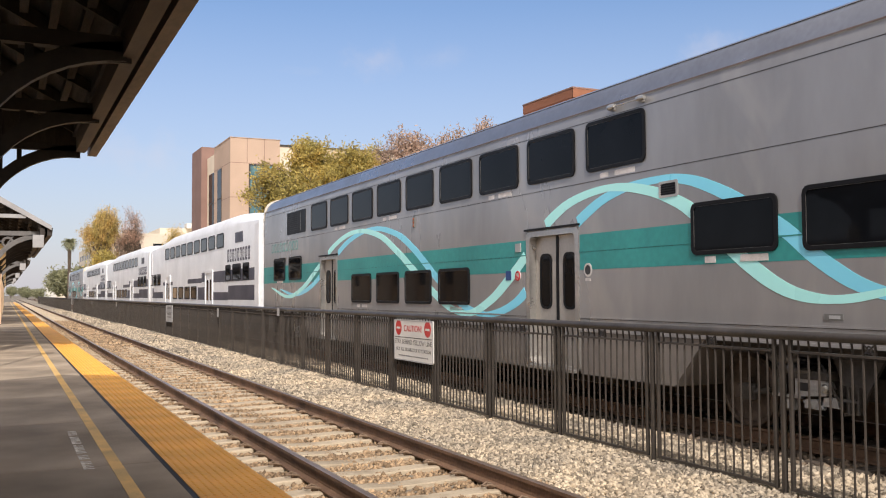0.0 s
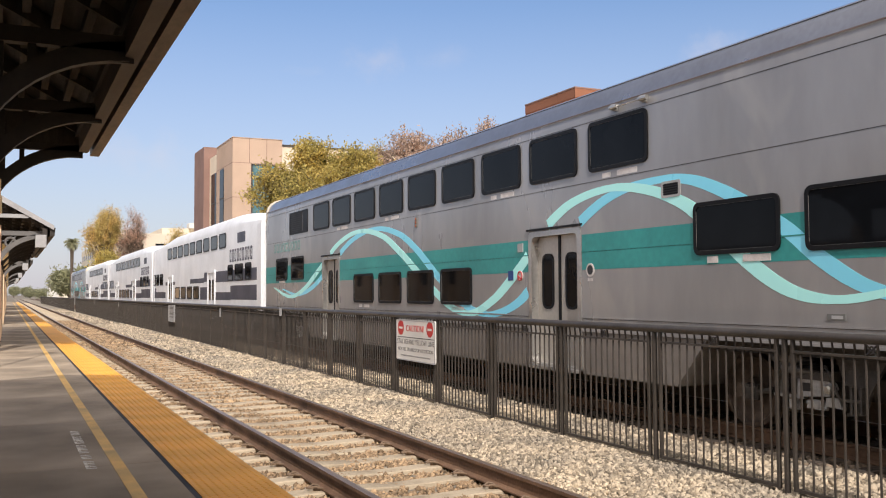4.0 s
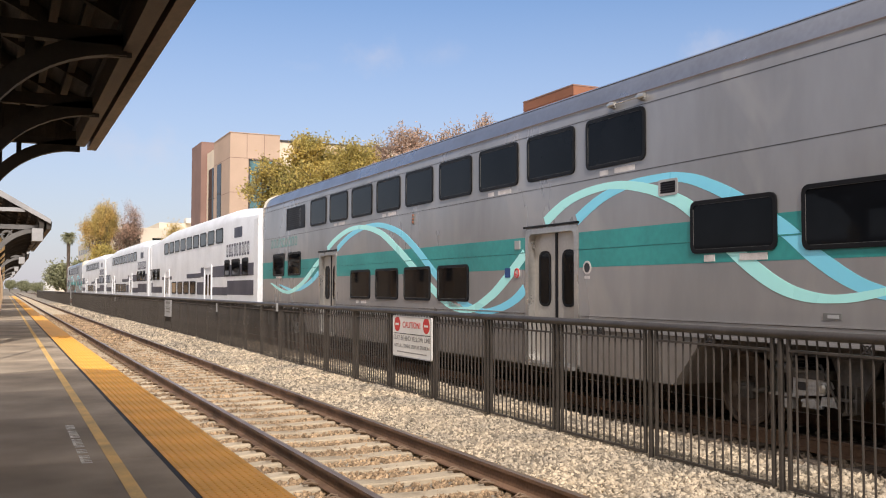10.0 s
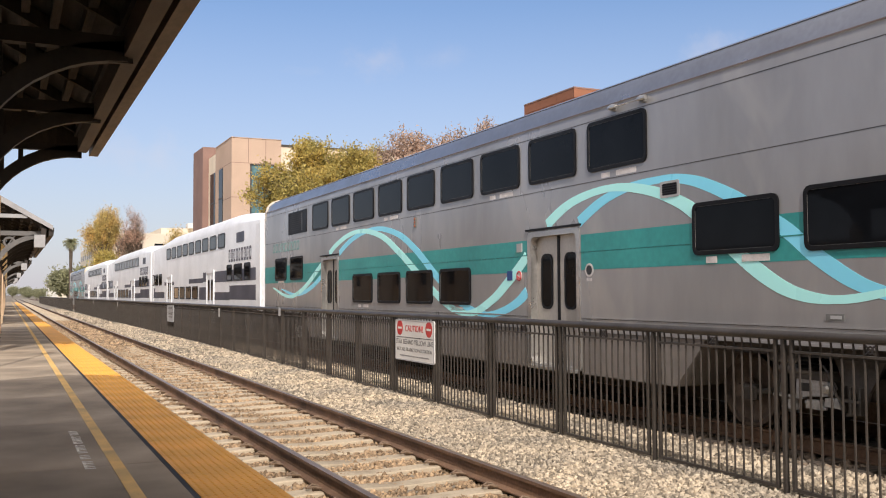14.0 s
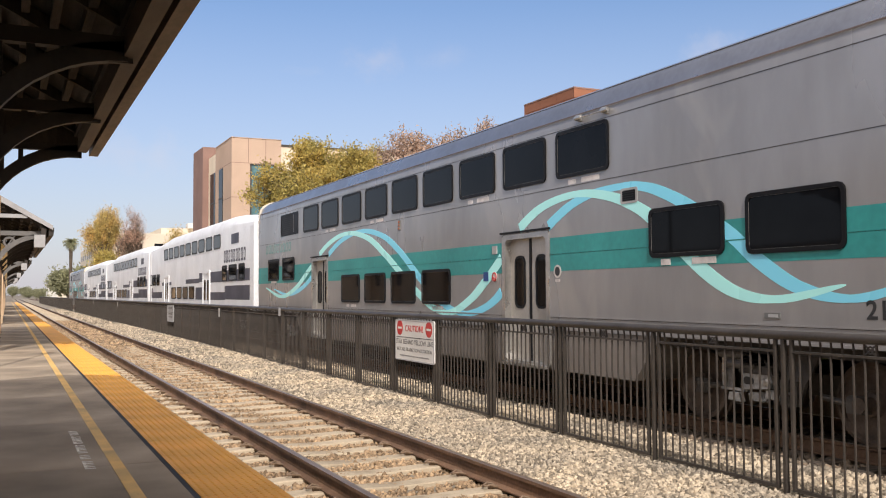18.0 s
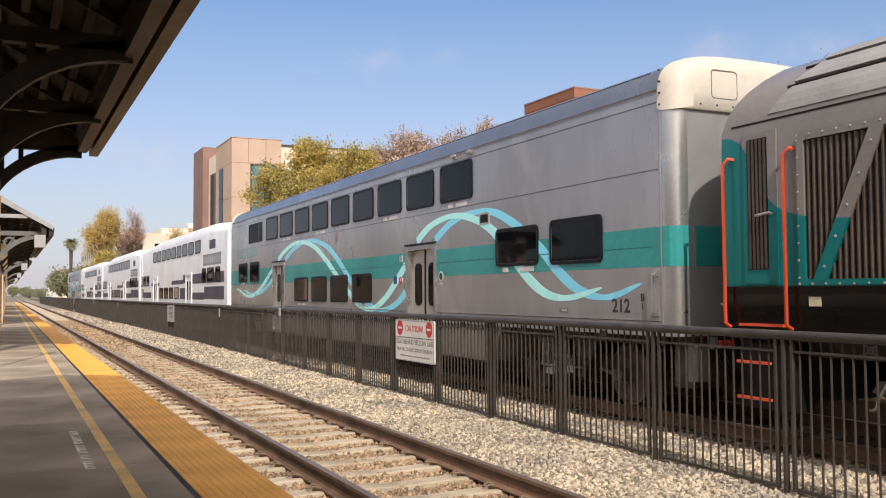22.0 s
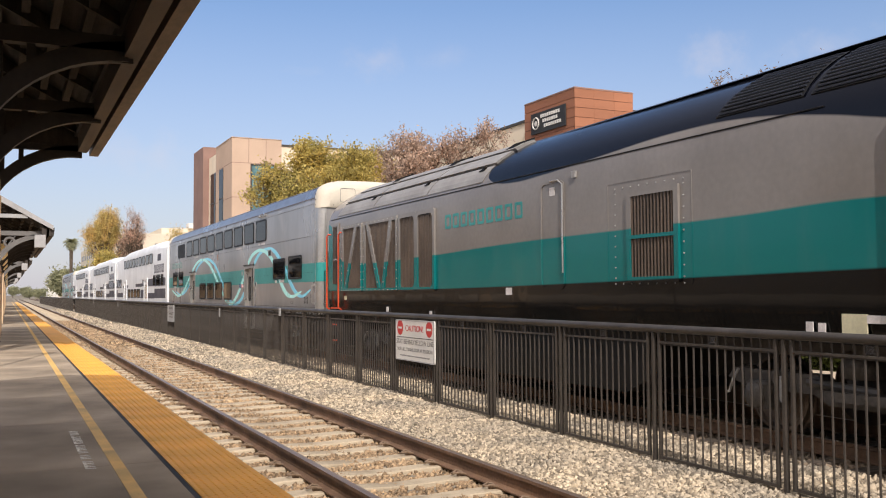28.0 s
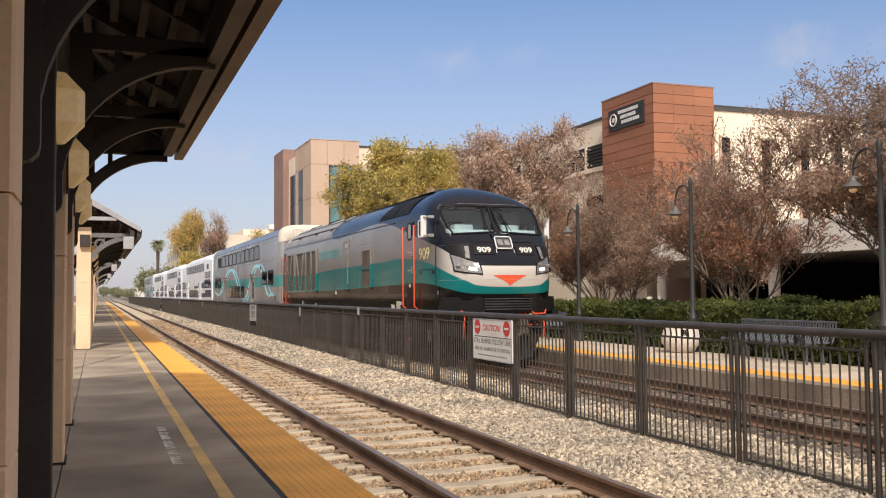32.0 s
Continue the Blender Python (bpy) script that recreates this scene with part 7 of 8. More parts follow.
# near-black colour that paints the shade inside open voids
M_VOIDSHADE = surf("void_shade_black", (0.035, 0.032, 0.03), 0.95, var=0.2, big=0.5, fine=10, bump=0.05)
M_STRAW = surf("dry_straw", (0.52, 0.38, 0.17), 0.95, var=0.2, big=1.5, fine=25, bump=0.4)
M_FARW = surf("far_pale_wall", (0.70, 0.62, 0.50), 0.9, var=0.05, big=0.2, fine=5, bump=0.02)


def slab_(parent, name, mat, x0, x1, y0, y1, z0, z1, label="", c=0.0):
    bm = nb()
    if c:
        bbox(bm, x0, x1, y0, y1, z0, z1, c)
    else:
        box(bm, x0, x1, y0, y1, z0, z1)
    return part(name, bm, mat, parent, label)


def strips(parent, name, mat, boxes):
    for b in boxes:
        slab_(parent, name, mat, *b)


# office building with the terracotta stair tower
TY = 45.0
ob_ = thing("office_building", pose(30, TY, 0), "cream office building with a terracotta clad tower", "building")
slab_(ob_, "wall", M_CREAM, 4.2, 16, 0.4, 30, 0, 12.45, "cream rendered wall")
slab_(ob_, "wall", M_CREAM, 1.0, 15, 5.9, 62, 0, 12.95, "cream rendered wall")
slab_(ob_, "coping", M_COPING, 4.15, 16.1, 0.3, 30, 12.45, 12.65)
slab_(ob_, "coping", M_COPING, 0.9, 15, 5.9, 62.1, 12.95, 13.12)
slab_(ob_, "parapet", M_COPING, 4.3, 13, 0.8, 20, 12.65, 12.9)
tw = slab_(ob_, "tower", M_TAN2, 0.03, 4.17, 0.03, 5.72, 4, 13.66, "terracotta tower core")
n = 17
for k in range(n):
    z0 = 4.0 + k * 9.7 / n
    for j, (a, b) in enumerate(((0.0, 1.9), (1.91, 3.8), (3.81, 5.75))):
        slab_(tw, "board", M_TERRA, -0.02, 0.03, a, b, z0, z0 + 9.7 / n - 0.03)
    for a, b in ((-0.02, 1.35), (1.36, 2.8), (2.81, 4.2)):
        slab_(tw, "board", M_TERRA, a, b, -0.02, 0.03, z0, z0 + 9.7 / n - 0.03)
slab_(ob_, "tower_cap", M_TAN2, -0.04, 4.22, -0.04, 5.78, 13.68, 13.76)
# sign panel: plain shapes for its emblem and name
sg = slab_(ob_, "sign_panel", M_BLACKP, -0.12, -0.04, 0.85, 4.8, 11.6, 12.9, "black sign panel with white marks")
bm = nb()
tube(bm, [(-0.14, 4.2 + 0.36 * math.cos(a), 12.25 + 0.36 * math.sin(a)) for a in [2 * math.pi * k / 20 for k in range(21)]], 0.05, 6)
part("emblem_ring", bm, M_SIGN, sg)
bm = nb()
lathe(bm, [(0.17, -0.13), (0.15, -0.15)], (0, 4.2, 12.25), 14, axis="x")
part("emblem_dot", bm, M_SIGN, sg)
for z, a, b in ((12.52, 1.35, 3.65), (12.2, 1.55, 3.4), (11.88, 1.15, 3.25)):
    q = b
    while q > a + 0.1:
        w = 0.19
        slab_(sg, "name_bar", M_SIGN, -0.14, -0.12, q - w, q, z, z + 0.2)
        q -= w + 0.06
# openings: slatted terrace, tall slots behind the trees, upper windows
# a flat near-black panel stands for the shade of the open terrace
op = slab_(ob_, "terrace_opening", M_VOIDSHADE, 0.96, 1.04, 6.6, 12.4, 9.9, 11.4, "near-black panel for the shade in a terrace opening, with dark slats")
for k in range(6):
    slab_(op, "slat", M_COPING, 0.88, 0.96, 6.6, 12.4, 10.0 + k * 0.22, 10.08 + k * 0.22)
for y in (6.6, 9.5, 12.4):
    slab_(op, "mullion", M_CREAM, 0.86, 0.97, y - 0.1, y + 0.1, 9.9, 11.4)
slab_(ob_, "ledge", M_CREAM, 0.7, 1.02, 5.95, 60, 9.55, 9.85)
for k in range(9):
    w = slab_(ob_, "window", M_WINB, 0.96, 1.03, 15 + k * 5, 17.6 + k * 5, 9.9, 11.6)
    slab_(w, "sill", M_COPING, 0.9, 1.04, 14.9 + k * 5, 17.7 + k * 5, 9.8, 9.9)
    w = slab_(ob_, "window", M_WINB, 0.96, 1.03, 7 + k * 5.4, 9.6 + k * 5.4, 5.6, 8.0)
    slab_(w, "sill", M_COPING, 0.9, 1.04, 6.9 + k * 5.4, 9.7 + k * 5.4, 5.5, 5.6)
for x in (4.95, 7.9, 10.9, 13.6):
    w = slab_(ob_, "window", M_WINB, x, x + 0.65, 0.33, 0.42, 5.6, 10.85, "tall dark slot window")
    for z in (7.2, 9.0):
        slab_(w, "transom", M_COPING, x, x + 0.65, 0.30, 0.34, z, z + 0.08)
    slab_(w, "reveal", M_TAN, x - 0.12, x, 0.28, 0.42, 5.5, 10.95)
slab_(ob_, "string_course", M_TAN, 4.2, 16, 0.3, 0.42, 5.2, 5.4)

# raised car deck in front of it
dk = thing("parking_deck", pose(26.7, -25, 0), "low concrete parking deck with a pale fascia on round columns", "building")
slab_(dk, "fascia", M_FASCIA, 0, 0.3, 0, 77, 3.13, 4.54, "pale concrete fascia")
slab_(dk, "deck_slab", M_FASCIA, 0.3, 28, 0, 70, 3.2, 3.5)
# near-black walls and floor paint the shade under the deck; end wall is added
slab_(dk, "back_wall", M_VOIDSHADE, 16, 16.4, 0, 70, -0.2, 3.2)
slab_(dk, "end_wall", M_VOIDSHADE, 6.7, 16, 69.7, 70, 0.19, 3.2)
slab_(dk, "floor", M_VOIDSHADE, 0.3, 16, 0, 70, -0.25, 0.19)
for k in range(8):
    bm = nb()
    lathe(bm, [(0.24, 0.19), (0.26, 2.9), (0.32, 3.2)], (0.75, 6.2 + 8.5 * k, 0), 16)
    part("column", bm, M_FASCIA, dk, smooth=40)
for k in range(13):
    slab_(dk, "joint", M_COPING, -0.006, 0.004, 5.9 * k + 2, 5.9 * k + 2.03, 3.13, 4.54)
slab_(dk, "stub_wall", M_TAN2, 5, 5.3, 68.6, 72.5, 0.1, 2.4, "rust red stub wall")
slab_(dk, "stub_wall", M_CREAM, 4.6, 4.95, 73, 76, 0.1, 2.6, "cream stub wall")
slab_(dk, "straw_bank", M_STRAW, 9, 13, 73.5, 79, 0.1, 1.9, "pale dry planting behind the deck")

# tan tower building further along
tb = thing("tan_building", pose(21, 95.6, 0), "tan panelled corner building with tall dark windows", "building")
slab_(tb, "corner_block", M_TAN, 0, 5.3, 0, 8.2, 0, 18.05, "tan panelled corner block")
slab_(tb, "recess", M_CREAM, 0.3, 5, 8.2, 13.6, 0, 17.6, "cream recessed bay")
slab_(tb, "end_block", M_TAN2, -0.4, 5, 13.6, 19.6, 0, 19.0, "rust red end block")
slab_(tb, "wing", M_CREAM, 5.3, 24, 0.5, 12, 0, 17.5, "cream wing")
slab_(tb, "coping", M_COPING, 5.3, 24.1, 0.4, 12, 17.5, 17.7)
slab_(tb, "coping", M_TAN, -0.05, 5.35, -0.05, 8.25, 18.05, 18.12)
for y0, y1, x, z1 in ((4.2, 6.2, -0.05, 15.3), (9.6, 12.4, 0.25, 15.5)):
    w = slab_(tb, "window", M_WINB, x, x + 0.08, y0, y1, 2, z1, "tall dark window")
    for z in (5, 8.5, 12):
        slab_(w, "transom", M_COPING, x - 0.03, x + 0.02, y0, y1, z, z + 0.12)
w = slab_(tb, "window", M_WINC, 2.05, 4.6, -0.04, 0.04, 3, 15.2, "pale cyan corner window")
for x0, x1, z0, z1 in ((1.95, 2.1, 3, 15.3), (3.5, 3.56, 3, 15.2), (1.95, 4.6, 15.2, 15.35), (1.95, 4.6, 11.7, 11.8), (1.95, 4.6, 7.8, 7.9)):
    slab_(w, "mullion", M_COPING, x0, x1, -0.09, -0.03, z0, z1)
for z in (4.5, 8.1, 11.75, 15.4):
    slab_(tb, "panel_joint", M_TAN2, -0.008, 5.3, -0.008, 8.2, z, z + 0.05)
for x in (1.75, 3.6):
    slab_(tb, "panel_joint", M_TAN2, x, x + 0.05, -0.01, 0.01, 15.45, 18.05)

# long pale block in the distance, small far buildings
fb = thing("far_building", pose(18, 181, 0), "long pale cream building in the distance", "building")
slab_(fb, "wall", M_FARW, 0, 40, 0, 88, 0, 13.2)
slab_(fb, "penthouse", M_FARW, 9, 22, 4, 30, 13.2, 14.6)
slab_(fb, "penthouse", M_SIGN, 14, 16, 3, 6, 14.6, 15.6)
for r, z in enumerate((10.4, 6.9, 3.4)):
    for k in range(14):
        slab_(fb, "window", M_WINB, -0.05, 0.05, 3 + k * 6, 6.2 + k * 6, z, z + 1.3)
    for k in range(7):
        slab_(fb, "window", M_WINB, 2 + k * 5.2, 5 + k * 5.2, -0.05, 0.05, z - 0.6, z + 0.9)
for i, (x, y, w, d, h, mat) in enumerate(((9.6, 262, 2.4, 12, 5.4, M_SIGN), (13, 300, 8, 12, 9, M_FARW), (24, 330, 20, 12, 9, M_TAN))):
    hb = thing("distant_house", pose(x, y, -0.4), "small pale block far down the line", "building", group="distant houses")
    slab_(hb, "wall", mat, 0, w, 0, d, 0, h)
    slab_(hb, "roof", M_COPING, -0.1, w + 0.1, -0.1, d + 0.1, h, h + 0.15)
    for k in range(2):
        slab_(hb, "window", M_WINB, w * (0.2 + 0.4 * k), w * (0.4 + 0.4 * k), -0.06, 0.04, h * 0.55, h * 0.75)

# ---- furniture of the far platform ----
M_POST = surf("dark_green_post", (0.035, 0.036, 0.034), 0.5, var=0.15, big=3, fine=30, bump=0.05)
M_SLATM = surf("bench_steel", (0.11, 0.12, 0.14), 0.4, metal=0.3, var=0.1, big=3, fine=30, bump=0.03)
M_URN = surf("cast_white_urn", (0.66, 0.60, 0.52), 0.85, var=0.06, big=3, fine=40, bump=0.15)


M_SHADE = surf("lamp_shade_grey", (0.11, 0.105, 0.10), 0.5, var=0.1, fine=20, bump=0.03)


def street_lamp(x, y, h=4.2, side=1):
    lp = thing("platform_lamp", pose(x, y, PZ), "dark cast lamp post with a hanging bell lamp", "lamp post", group="platform lamps")
    bm = nb()
    lathe(bm, [(0.14, 0), (0.14, 0.12), (0.10, 0.2), (0.09, 0.75), (0.105, 0.8), (0.06, 0.95), (0.047, h - 0.1), (0.058, h - 0.05), (0.02, h + 0.08)], seg=14)
    part("shaft", bm, M_POST, lp, smooth=30)
    bm = nb()
    path = [(0, 0, h - 0.55)] + [(0, side * (0.32 - 0.32 * math.cos(a)), h - 0.5 + 0.42 * math.sin(a)) for a in [math.pi * k / 10 for k in range(1, 10)]] + [(0, side * 0.64, h - 0.55)]
    tube(bm, path, 0.022, 7)
    tube(bm, [(0, 0, h - 0.9), (0, side * 0.3, h - 0.35), (0, side * 0.6, h - 0.42)], 0.012, 6)
    part("arm", bm, M_POST, lp, smooth=40)
    bm = nb()
    lathe(bm, [(0.03, 0.0), (0.06, -0.06), (0.08, -0.12), (0.17, -0.19), (0.18, -0.21), (0.05, -0.25)], (0, side * 0.64, h - 0.55), 16)
    part("shade", bm, M_SHADE, lp, "pale bell shade", smooth=30)
    bm = nb()
    lathe(bm, [(0.08, -0.25), (0.07, -0.3), (0.0, -0.33)], (0, side * 0.64, h - 0.55), 10)
    part("bulb", bm, M_LANT, lp)
    bm = nb()
    tube(bm, [(0, -0.25, h - 1.6), (0, 0.25, h - 1.6)], 0.014, 6)
    part("cross_bar", bm, M_POST, lp)
    return lp


street_lamp(13.3, 12.75, 4.15)
street_lamp(13.3, 18.45, 4.1)
street_lamp(13.3, 24.0, 4.0)
street_lamp(13.3, 30.0, 4.0)


def bench(x, y):
    """A slatted steel bench, its back to the hedge; local y runs along it."""
    b = thing("steel_bench", pose(x, y, PZ), "slatted dark steel bench with curved back on the far platform", "bench", group="platform benches")
    L = 2.75
    n = 38
    prof = [(-0.28, 0.40), (-0.26, 0.44), (0.0, 0.42), (0.17, 0.44), (0.24, 0.55), (0.29, 0.80), (0.30, 0.83)]
    bm = nb()
    tube(bm, [(a, 0, z) for a, z in prof], 0.014, 5)
    s0 = part("slat", bm, M_SLATM, b)
    for k in range(1, n):
        share(s0, "slat", pose(0, L * k / (n - 1), 0))
    for a, z in ((-0.27, 0.42), (0.17, 0.43), (0.30, 0.82)):
        bm = nb()
        tube(bm, [(a, -0.02, z), (a, L + 0.02, z)], 0.02, 6)
        part("rail", bm, M_SLATM, b)
    for q in (0.25, L / 2, L - 0.25):
        bm = nb()
        tube(bm, [(-0.22, q, 0), (-0.2, q, 0.4), (0.15, q, 0.42), (0.2, q, 0.0)], 0.025, 6)
        part("leg", bm, M_SLATM, b)


bench(13.05, 13.95)
bench(13.05, 24.9)
ur = thing("stone_urn", pose(12.95, 18.45, PZ), "round white cast stone litter urn with a dark band", "urn")
bm = nb()
lathe(bm, [(0.24, 0), (0.30, 0.03), (0.45, 0.22), (0.47, 0.36), (0.42, 0.48), (0.40, 0.56), (0.34, 0.57)], seg=24)
part("bowl", bm, M_URN, ur, smooth=40)
bm = nb()
lathe(bm, [(0.36, 0.54), (0.37, 0.60), (0.25, 0.66), (0.12, 0.67)], seg=20)
part("lid", bm, M_URN, ur, smooth=40)

# ---- trees and hedges ----
def leaf_mat(name, col, tint, var=0.3, see=0.35):
    """Thin leaves: each varied in tone, some light coming through."""
    m = surf(name, col, 0.6, var=0.12, big=0.45, fine=6, bump=0.0, tint=tint, per_island=var, spec=0.3)
    n, l = m.node_tree.nodes, m.node_tree.links
    b = n["Principled BSDF"]
    tr = n.new("ShaderNodeBsdfTranslucent")
    l.new(b.inputs["Base Color"].links[0].from_socket, tr.inputs["Color"])
    mx = n.new("ShaderNodeMixShader")
    mx.inputs["Fac"].default_value = see
    l.new(b.outputs["BSDF"], mx.inputs[1])
    l.new(tr.outputs["BSDF"], mx.inputs[2])
    l.new(mx.outputs["Shader"], n["Material Output"].inputs["Surface"])
    return m


M_BARK = surf("myrtle_bark", (0.225, 0.175, 0.13), 0.85, var=0.2, big=3, fine=25, bump=0.25, stretch=(1, 1, 0.3))
M_BARKD = surf("dark_bark", (0.13, 0.10, 0.075), 0.9, var=0.25, big=2, fine=20, bump=0.4, stretch=(1, 1, 0.3))
M_RUSTL = leaf_mat("dry_rust_leaf", (0.42, 0.21, 0.12), (0.27, 0.18, 0.13), 0.45, 0.45)
M_DRYL = leaf_mat("dry_brown_leaf", (0.40, 0.26, 0.18), (0.25, 0.18, 0.135), 0.45, 0.5)
M_DUSTL = leaf_mat("dusty_tan_leaf", (0.58, 0.42, 0.32), (0.42, 0.31, 0.24), 0.4, 0.5)
M_YELL = leaf_mat("yellow_green_leaf", (0.60, 0.45, 0.14), (0.33, 0.31, 0.11), 0.4, 0.5)
M_GOLDL = leaf_mat("golden_leaf", (0.72, 0.50, 0.20), (0.46, 0.41, 0.16), 0.35, 0.5)
M_PINKL = leaf_mat("pinkish_twig_leaf", (0.68, 0.46, 0.35), (0.54, 0.38, 0.30), 0.3, 0.5)
M_HEDGEL = leaf_mat("hedge_leaf", (0.135, 0.15, 0.04), (0.05, 0.075, 0.022), 0.55)
# leaf green paled so the colour itself carries the distance haze
M_HAZEGREEN = leaf_mat("haze_paled_green_leaf", (0.34, 0.34, 0.20), (0.25, 0.26, 0.17), 0.4)
# near-black fill that stands in for the shade between hedge leaves
M_HSHADE = surf("hedge_inner_shade", (0.018, 0.022, 0.01), 0.95, var=0.3, big=3, fine=20, bump=0.3)


def raw_mesh(name, vs, fs, material):
    vs, fs = np.asarray(vs, np.float32), np.asarray(fs, np.int32)
    me = bpy.data.meshes.new(name)
    me.vertices.add(len(vs))
    me.vertices.foreach_set("co", vs.ravel())
    me.loops.add(fs.size)
    me.loops.foreach_set("vertex_index", fs.ravel())
    me.polygons.add(len(fs))
    me.polygons.foreach_set("loop_start", np.arange(0, fs.size, fs.shape[1], dtype=np.int32))
    me.update(calc_edges=True)
    me.materials.append(material)
    return me


def leaf_mesh(name, centres, size, material, seed, long=1.5):
    """Small pointed leaves at the centres, turned at random."""
    rng = np.random.default_rng(seed)
    c = np.asarray(centres, float)
    k = len(c)
    u = rng.normal(size=(k, 3))
    u /= np.linalg.norm(u, axis=1, keepdims=True)
    w = np.cross(u, rng.normal(size=(k, 3)))
    w /= np.linalg.norm(w, axis=1, keepdims=True) + 1e-9
    s = size * rng.uniform(0.6, 1.35, (k, 1))
    leaf = np.stack([c - u * s * long * 0.5 + w * s * 0.42, c - u * s * long * 0.4 - w * s * 0.42, c + u * s * long * 0.7], 1)
    return raw_mesh(name, leaf.reshape(-1, 3), np.arange(k * 3).reshape(-1, 3), material)


def limb_mesh(name, limbs, material, sides=5):
    vs, fs = [], []
    for pts, r0, r1 in limbs:
        n = len(pts)
        base = len(vs)
        for i, p in enumerate(pts):
            d = (pts[min(i + 1, n - 1)] - pts[max(i - 1, 0)]).normalized()
            u = d.orthogonal().normalized()
            w = d.cross(u)
            r = r0 + (r1 - r0) * i / (n - 1)
            vs += [p + (u * math.cos(2 * math.pi * k / sides) + w * math.sin(2 * math.pi * k / sides)) * r for k in range(sides)]
        for i in range(n - 1):
            for k in range(sides):
                a, b = base + i * sides + k, base + i * sides + (k + 1) % sides
                fs.append((a, b, b + sides, a + sides))
    return raw_mesh(name, [tuple(v) for v in vs], fs, material)


def grow(seed, height, spread, stems, levels=4, trunk=0.0, up=0.55, vase=False):
    """Limbs of a tree and the twig points for its leaves. trunk: height of the single bole below the fork; vase: slender ascending limbs."""
    rng = random.Random(seed)
    limbs, twigs = [], []

    def limb(p, d, length, r, level):
        n = 5 if level < 3 else 2 if vase and level >= 5 else 3 if vase and level == 4 else 4
        pts, q = [p], d.copy()
        wob = 0.09 if vase else 0.13
        for i in range(n - 1):
            q = (q + Vector((rng.gauss(0, wob), rng.gauss(0, wob), rng.gauss(0.07 if vase else 0.05, 0.06)))).normalized()
            pts.append(pts[-1] + q * length / (n - 1))
        limbs.append((pts, r, r * (0.5 if level < levels else 0.35)))
        if level >= levels:
            twigs.append(pts)
            return
        kids = rng.choice((3, 4)) if level else rng.choice((4, 5))
        for k in range(kids):
            i = rng.uniform(0.28 if vase else 0.45, 1.0)
            j = min(n - 2, int(i * (n - 1)))
            o = pts[j].lerp(pts[j + 1], i * (n - 1) - j)
            side = Vector((rng.gauss(0, 1), rng.gauss(0, 1), rng.gauss(0, 0.5))).normalized()
            if vase:
                dd = (q * 0.85 + side * (0.50 + 0.05 * level) + Vector((0, 0, 0.20 if level < 2 else 0.10))).normalized()
                limb(o, dd, length * rng.uniform(0.52, 0.72), r * 0.52, level + 1)
            else:
                dd = (q * up + side * (0.42 + 0.10 * level) + Vector((0, 0, 0.14))).normalized()
                limb(o, dd, length * rng.uniform(0.55, 0.8), r * 0.5, level + 1)

    root = Vector((0, 0, 0))
    if trunk:
        top = Vector((rng.gauss(0, 0.1), rng.gauss(0, 0.1), trunk))
        limbs.append(([root, root.lerp(top, 0.35) + Vector((0.05, 0, 0)), root.lerp(top, 0.7), top], (0.028 if vase else 0.035) * height, (0.020 if vase else 0.024) * height))
        root = top
    span = (height - trunk) * (0.46 if vase else 0.50)
    for s in range(stems):
        a = 2 * math.pi * (s + rng.uniform(-0.25, 0.25)) / stems
        inner = vase and s % 3 == 0
        lean = spread * (rng.uniform(0.08, 0.3) if inner else rng.uniform(0.5, 1.1) if vase else rng.uniform(0.5, 1.0))
        d = Vector((math.cos(a) * lean, math.sin(a) * lean, 1)).normalized()
        limb(root + Vector((math.cos(a), math.sin(a), 0)) * (0.05 if vase else 0.1), d, span * rng.uniform(0.85, 1.1) * (1.3 if inner else 0.92 if vase else 1.0), height * (0.0078 if vase else 0.012 if not trunk else 0.016), 0)
    return limbs, twigs


def tree(name, at, label, seed, height, spread, stems, leaf, per_twig, size, bark, levels=4, trunk=0.0, scatter=0.22, group="", turn=0, up=0.55, radius=0.0, vase=False):
    limbs, twigs = grow(seed, height, spread, stems, levels=levels, trunk=trunk, up=up, vase=vase)
    tips = [tw[-1] for tw in twigs]
    top = sorted(p.z for p in tips)[int(len(tips) * 0.985)]
    k = height / top
    wide = sorted(math.hypot(p.x, p.y) for p in tips)[int(len(tips) * 0.93)]
    kx = radius / wide if radius else k
    sc = Vector((kx, kx, k))
    least = min(0.02, 0.0004 * math.hypot(*at[:2]))
    limbs = [([p * sc for p in pts], max(r * k, least), max(r1 * k, least * 0.7)) for pts, r, r1 in limbs]
    twigs = [[p * sc for p in pts] for pts in twigs]
    t = thing(name, pose(*at, 0, 0, turn), label, "tree", group=group)
    thick = max(b[1] for b in limbs) * (0.3 if trunk else 0.8)
    for b in limbs:
        if b[1] >= thick:
            o = new("trunk" if trunk and b is limbs[0] else "stem", limb_mesh("stem", [b], bark, 8))
            o.parent = t
    o = new("branchwork", limb_mesh("branchwork", [b for b in limbs if b[1] < thick], bark, 3))
    o.parent = t
    o["kind"] = "stuff"
    rng = np.random.default_rng(seed)
    pts = []
    for tw in twigs:
        for _ in range(per_twig):
            i = rng.uniform(0, len(tw) - 1.001)
            a = tw[int(i)].lerp(tw[int(i) + 1], i - int(i))
            pts.append((a.x + rng.normal() * scatter, a.y + rng.normal() * scatter, a.z + rng.normal() * scatter))
    o = new("crown", leaf_mesh("crown", pts, size, leaf, seed))
    o.parent = t
    o["kind"] = "stuff"
    return t


